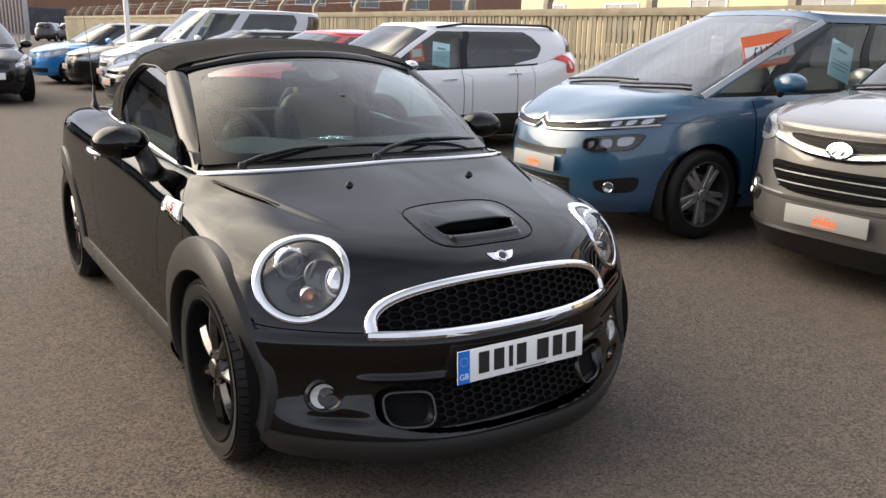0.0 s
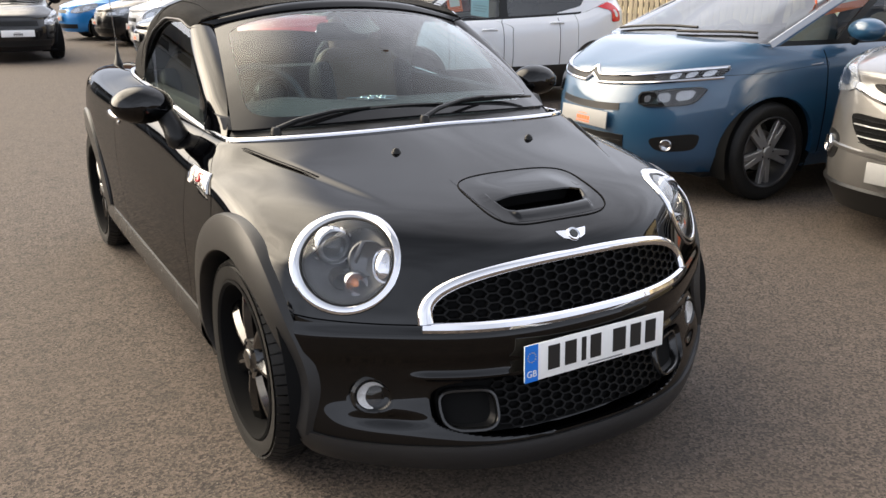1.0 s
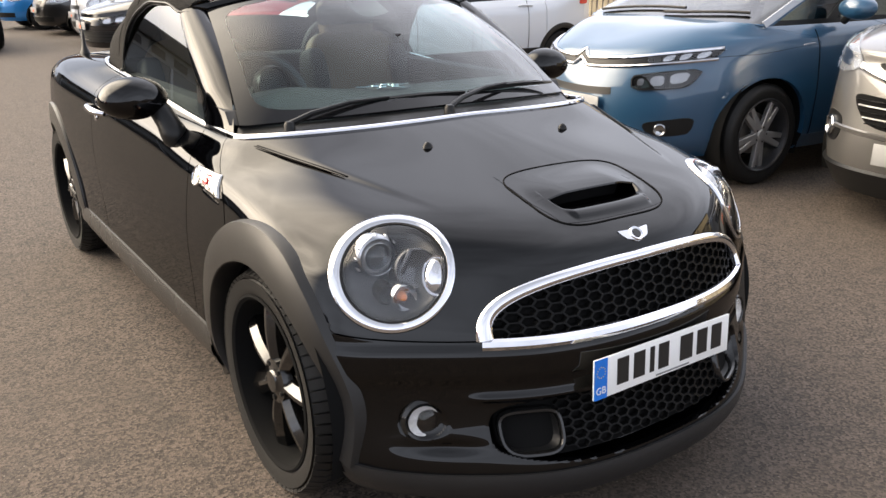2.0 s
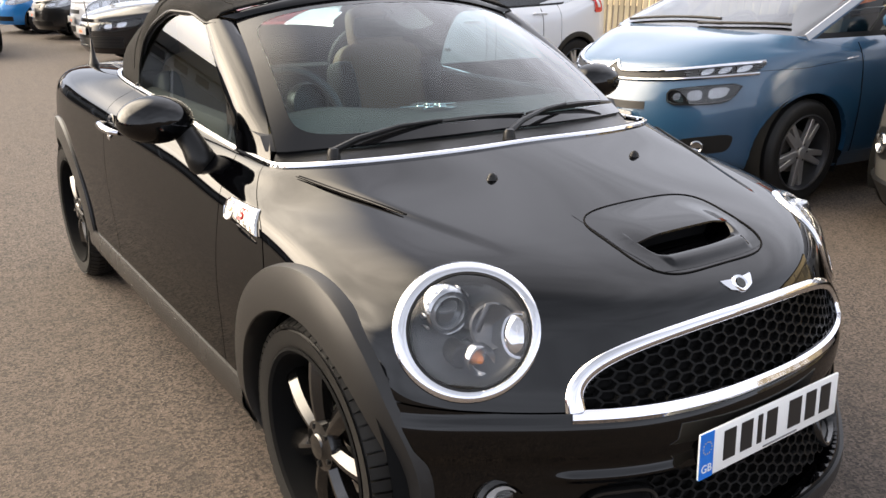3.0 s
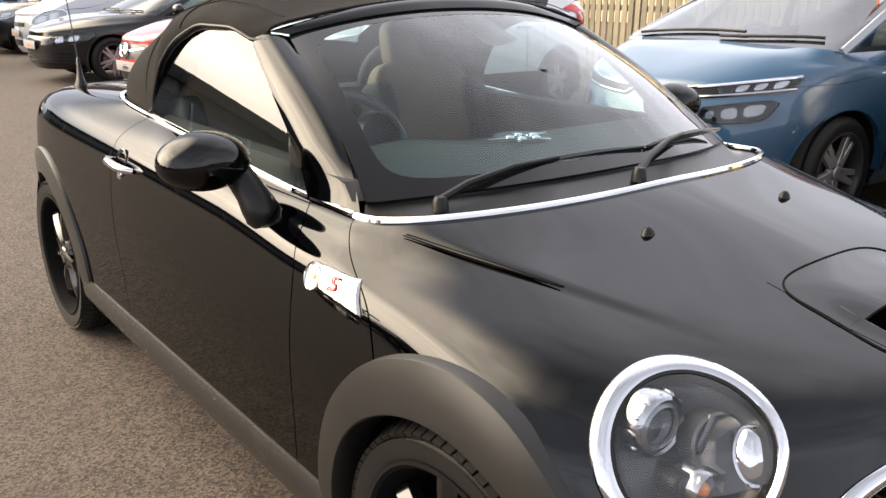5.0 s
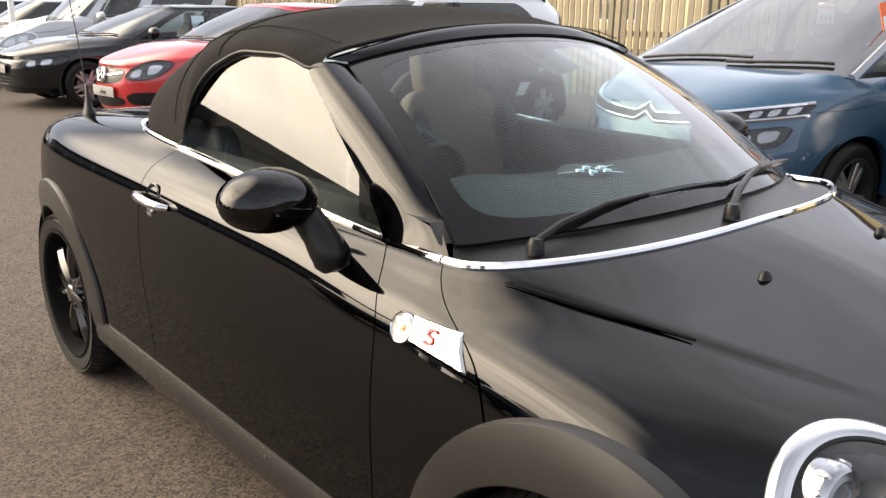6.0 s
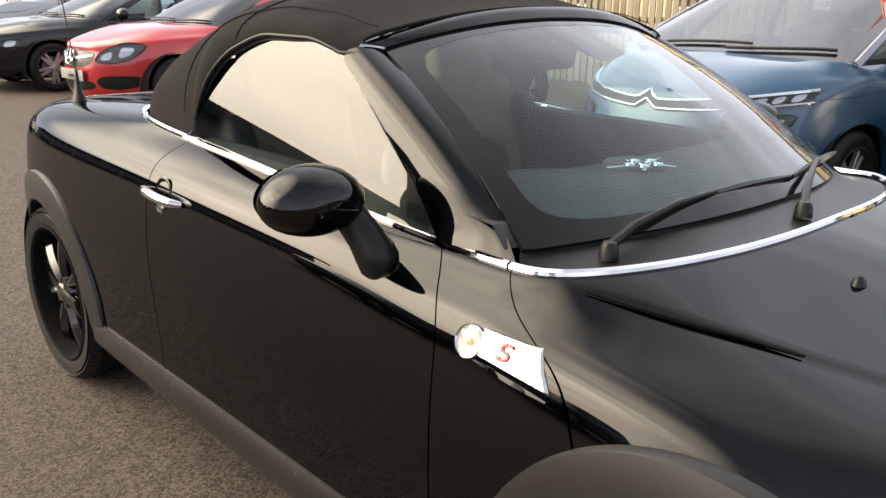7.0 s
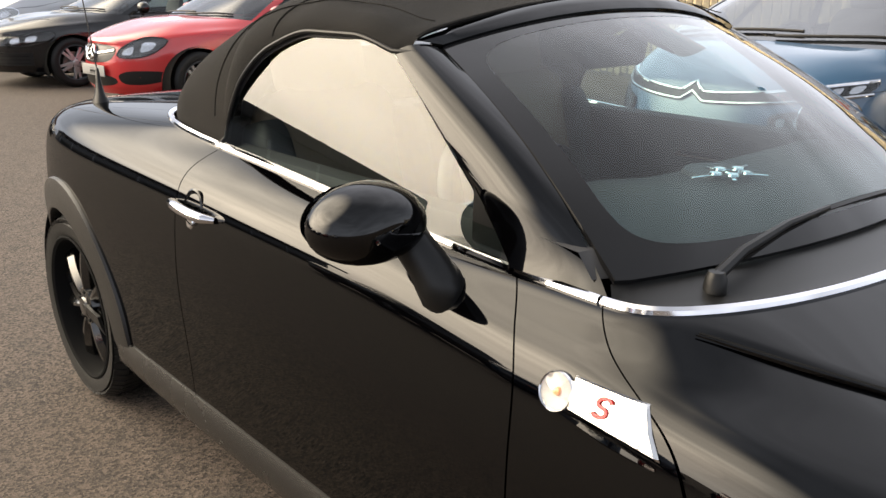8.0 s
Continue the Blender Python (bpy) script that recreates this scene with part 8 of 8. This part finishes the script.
dark = small_hatch("grey_hatchback", "dark grey hatchback parked nose-out in the row", pose(2.45, 17.75, 0, 0, 0, -88), CHAR)
blue = small_hatch("blue_hatchback", "bright blue hatchback with a black roof", pose(2.0, 19.95, 0, 0, 0, -84), BRIGHT)
for ob in blue.children:
    if ob.name.startswith(("roof", "screen_pillar", "rear_pillar")):
        ob.data.materials[0] = INKY
small_hatch("pale_hatchback", "pale beige hatchback at the end of the row", pose(2.9, 23.4, 0, 0, 0, -88), PALE)
small_hatch("black_hatchback", "black hatchback facing down the lane", pose(-0.22, 14.7, 0, 0, 0, 2), INKY, plate=PLATE_WHITE, bar=INK)
small_hatch("white_hatchback", "small white hatchback behind a black one", pose(-1.2, 24.5, 0, 0, 0, 10), WHITE, fine=0.6)
small_hatch("far_dark_car", "dark car parked far off before a brick wall", pose(10.0, 73.0, 0, 0, 0, 152), CHAR, 1.5, 0.5)
small_hatch("far_pale_car", "pale car parked far off before a brick wall", pose(12.2, 75.0, 0, 0, 0, 148), PALE, 1.5, 0.5)

# ---- fence, buildings and yard ----
WOOD = material("weathered_fence_wood", (0.27, 0.235, 0.165), 0.85, grain=0.3, scale=60, bump=0.4, wear=0.6, wear_scale=4, dirt=(0.17, 0.15, 0.11))
nt_ = WOOD.node_tree
info = nt_.nodes.new("ShaderNodeObjectInfo")
hsv = nt_.nodes.new("ShaderNodeHueSaturation")
rng_ = nt_.nodes.new("ShaderNodeMapRange")
rng_.inputs["To Min"].default_value, rng_.inputs["To Max"].default_value = 0.72, 1.25
nt_.links.new(info.outputs["Random"], rng_.inputs["Value"])
nt_.links.new(rng_.outputs[0], hsv.inputs["Value"])
src = nt_.nodes["Principled BSDF"].inputs["Base Color"].links[0].from_socket
nt_.links.new(src, hsv.inputs["Color"])
nt_.links.new(hsv.outputs[0], nt_.nodes["Principled BSDF"].inputs["Base Color"])
CONCRETE = material("weathered_concrete", (0.30, 0.26, 0.20), 0.9, grain=0.25, scale=90, bump=0.4, wear=0.5, wear_scale=3, dirt=(0.16, 0.13, 0.10))
STEEL = material("galvanised_steel", (0.42, 0.43, 0.44), 0.5, metal=0.6, grain=0.15, scale=60, wear=0.3, wear_scale=4, dirt=(0.25, 0.24, 0.22))
FX, FY0, FY1, FH = 9.2, -9.0, 64.0, 1.86
fence = thing("wooden_fence", Matrix(), "weathered close-boarded wooden fence with cranked concrete posts and barbed wire", "fence")
for z in (0.35, 1.05, FH - 0.12):
    Shape().box((FX + 0.05, (FY0 + FY1) / 2, z), (0.05, FY1 - FY0, 0.09), 0.006).part("rail", WOOD, fence)
Shape().box((FX - 0.02, (FY0 + FY1) / 2, FH - 0.02), (0.03, FY1 - FY0, 0.13), 0.004).part("capping_board", WOOD, fence)
for k in range(27):
    y = FY0 + 0.4 + 2.72 * k
    path = [(FX + 0.12, y, 0.0), (FX + 0.12, y, 2.0), (FX + 0.14, y, 2.08), (FX + 0.46, y, 2.50)]
    Shape().sweep(path, [(0, 1, 0)] * 4, [(-0.065, -0.065), (-0.065, 0.065), (0.065, 0.065), (0.065, -0.065)]).part("concrete_post", CONCRETE, fence, "cranked concrete post", smooth=False)
for k in range(3):
    Shape().tube([(FX + 0.20 + 0.12 * k, FY0, 2.17 + 0.15 * k), (FX + 0.20 + 0.12 * k, FY1, 2.17 + 0.15 * k)], 0.004, 5).part("barbed_wire", STEEL, fence)

BRICK = material("red_brown_brick", (0.26, 0.135, 0.085), 0.85, grain=0.3, scale=30, bump=0.3, wear=0.5, wear_scale=1.2, dirt=(0.16, 0.10, 0.075))
CREAM = material("cream_render", (0.62, 0.52, 0.33), 0.8, grain=0.06, scale=20, wear=0.3, wear_scale=0.8, dirt=(0.42, 0.36, 0.25))
DARK_ROOF = material("dark_sheet_roof", (0.06, 0.058, 0.056), 0.6, grain=0.2, scale=10, wear=0.3, wear_scale=1)
PANE = material("shop_glass", (0.05, 0.055, 0.05), 0.05, coat=1.0, grain=0.1, scale=2)


def building(name, label, c, size, wall, roof_h, openings, door=None):
    """A plain block with a roof edge; openings: (face, along, z, width, height) on the '-x' or '-y' or '+x' face."""
    b = thing(name, Matrix.Translation((c[0], c[1], 0)), label, "building")
    sx, sy, sz = size
    Shape().box((0, 0, sz / 2), (sx, sy, sz), 0.02).part("wall", wall, b)
    Shape().box((0, 0, sz + roof_h / 2), (sx + 0.3, sy + 0.3, roof_h), 0.04).part("roof", DARK_ROOF, b)
    for face, a, z, w_, h_ in openings:
        if face == "-x":
            m = Matrix.Translation((-sx / 2, a, z)) @ Matrix.Rotation(radians(-90), 4, "Z") @ Matrix.Rotation(radians(90), 4, "X")
        elif face == "+x":
            m = Matrix.Translation((sx / 2, a, z)) @ Matrix.Rotation(radians(90), 4, "Z") @ Matrix.Rotation(radians(90), 4, "X")
        else:
            m = Matrix.Translation((a, -sy / 2, z)) @ Matrix.Rotation(radians(90), 4, "X")
        win = Shape().box((0, 0, 0), (w_, h_, 0.04), 0.0, m).part("window", PANE, b)
        fr = Shape()
        for dx, dy, ww, hh in ((0, h_ / 2, w_ + 0.12, 0.08), (0, -h_ / 2, w_ + 0.16, 0.10), (-w_ / 2, 0, 0.08, h_), (w_ / 2, 0, 0.08, h_), (0, 0, 0.06, h_)):
            fr.box((0, 0, 0), (ww, hh, 0.12), 0.008, m @ Matrix.Translation((dx, dy, 0)))
        fr.part("window_frame", WHITE_CARD, win)
    return b


building("brick_works", "long red-brown brick works building beyond the yard", (48.0, 126.0), (96.0, 12.0, 9.0), BRICK, 0.6, [("-y", -42 + 9.5 * k, 5.9, 5.0, 1.8) for k in range(9)])
for k, y in enumerate((-6.0, 6.0, 18.0, 30.0)):
    building("cream_unit", "cream rendered industrial unit behind the fence", (26.0 + 2.2 * k, y), (9.0, 10.4, 5.2 - 0.3 * (k % 2)), CREAM, 0.35, [("-x", -2.6, 2.0, 2.2, 1.9), ("-x", 2.4, 2.0, 1.8, 1.9)])
cont = thing("dark_container", Matrix.Translation((14.0, 106.0, 0)), "dark grey steel container beside a palisade fence", "container")
Shape().box((0, 0, 1.55), (4.0, 2.4, 3.1), 0.03).part("container_body", material("slate_steel", (0.05, 0.055, 0.065), 0.6, grain=0.1, scale=10, wear=0.3, wear_scale=1), cont)
for k in range(19):
    Shape().box((-1.9 + 0.21 * k, -1.22, 1.55), (0.10, 0.05, 2.9), 0.01).part("rib", bpy.data.materials["slate_steel"], cont)
pal = thing("palisade_fence", Matrix.Translation((-0.5, 64.0, 0)), "tall grey steel palisade fence", "fence")
pale_me = Shape().box((0, 0, 1.8), (0.10, 0.03, 3.6), 0.006).add([(-0.05, 0, 3.6), (0.05, 0, 3.6), (0, 0, 3.75)], [(0, 1, 2)]).mesh("pale", STEEL, False)
for k in range(60):
    ob = new("pale", pale_me)
    ob.parent, ob.location = pal, (-6.0 + 0.225 * k, 0, 0)
for z in (0.6, 3.0):
    Shape().box((0.6, 0.05, z), (13.6, 0.06, 0.08), 0.004).part("rail", STEEL, pal)
for x_ in (-6.0, 0.6, 7.2):
    Shape().box((x_, 0.10, 1.9), (0.28, 0.20, 3.8), 0.01).part("gate_post", STEEL, pal)
pole = thing("lamp_pole", Matrix.Translation((2.78, 16.62, 0)), "slim white steel pole standing in the car row", "pole")
Shape().lathe([(0.075, 0.0), (0.075, 0.6), (0.055, 0.62), (0.05, 7.0), (0.0, 7.02)], 20).part("shaft", WHITE_CARD, pole)
Shape().lathe([(0.0, 0.02), (0.14, 0.02), (0.15, 0.0)], 20).part("foot_plate", STEEL, pole)

# the showroom up the lane: seen only in the paint and the glass
show = thing("showroom", Matrix.Translation((-14.5, 26.0, 0)), "low car showroom with a dark fascia and full-height glass", "building")
Shape().box((0, 5.0, 1.4), (20.0, 10.0, 2.8), 0.02).part("wall", material("showroom_grey", (0.16, 0.16, 0.15), 0.7, grain=0.1, scale=10, wear=0.2, wear_scale=1), show)
Shape().box((0, 4.6, 3.1), (20.8, 11.0, 0.6), 0.03).part("fascia", DARK_ROOF, show)
for k in range(8):
    x = -8.4 + 2.4 * k
    pn = Shape().box((x, -0.03, 1.1), (2.26, 0.03, 2.1), 0.0).part("window", PANE, show)
    Shape().box((x + 1.2, -0.06, 1.1), (0.10, 0.10, 2.2), 0.01).part("mullion", STEEL, pn)
sgn = Shape().box((6.2, -0.10, 2.45), (6.6, 0.12, 0.6), 0.02).part("sign_panel", GREY_CARD, show, "grey sign panel with plain dark bars")
for k in range(7):
    Shape().box((3.7 + 0.82 * k, -0.18, 2.45), (0.50, 0.05, 0.36), 0.02).part("sign_bar", INK, sgn)

for k, (mat_, y_) in enumerate(((RED, 2.0), (BLUE, 5.2), (WHITE, -1.4), (CHAR, 8.6))):
    small_hatch("hatchback_opposite", ("red", "blue", "white", "dark grey")[k] + " hatchback parked across the lane before the showroom", pose(-8.6, y_, 0, 0, 0, 92), mat_, fine=0.5, group="cars before the showroom")

# fence boards, one by one
random.seed(4)
boards = [Shape().box((0, 0, (FH - 0.10) / 2 + 0.03 + dz), (0.022, 0.095, FH - 0.14), 0.004).mesh("fence_board", WOOD, False) for dz in (0.0, 0.012, -0.01)]
y = FY0
count = 0
while y < FY1 and count < 300:
    ob = new("fence_board", boards[count % 3])
    ob.parent, ob.location, ob.rotation_euler = fence, (FX + random.uniform(-0.004, 0.004), y, 0), (radians(random.uniform(-0.5, 0.5)), 0, 0)
    y += 0.130
    count += 1
# the far run of the same boards, too small to tell apart
run = Shape()
while y < FY1:
    run.box((FX + random.uniform(-0.004, 0.004), y, (FH - 0.10) / 2 + 0.03), (0.022, 0.095, FH - 0.14))
    y += 0.130
far_boards = run.part("board_run", WOOD, fence, smooth=False)
far_boards["kind"] = "stuff"
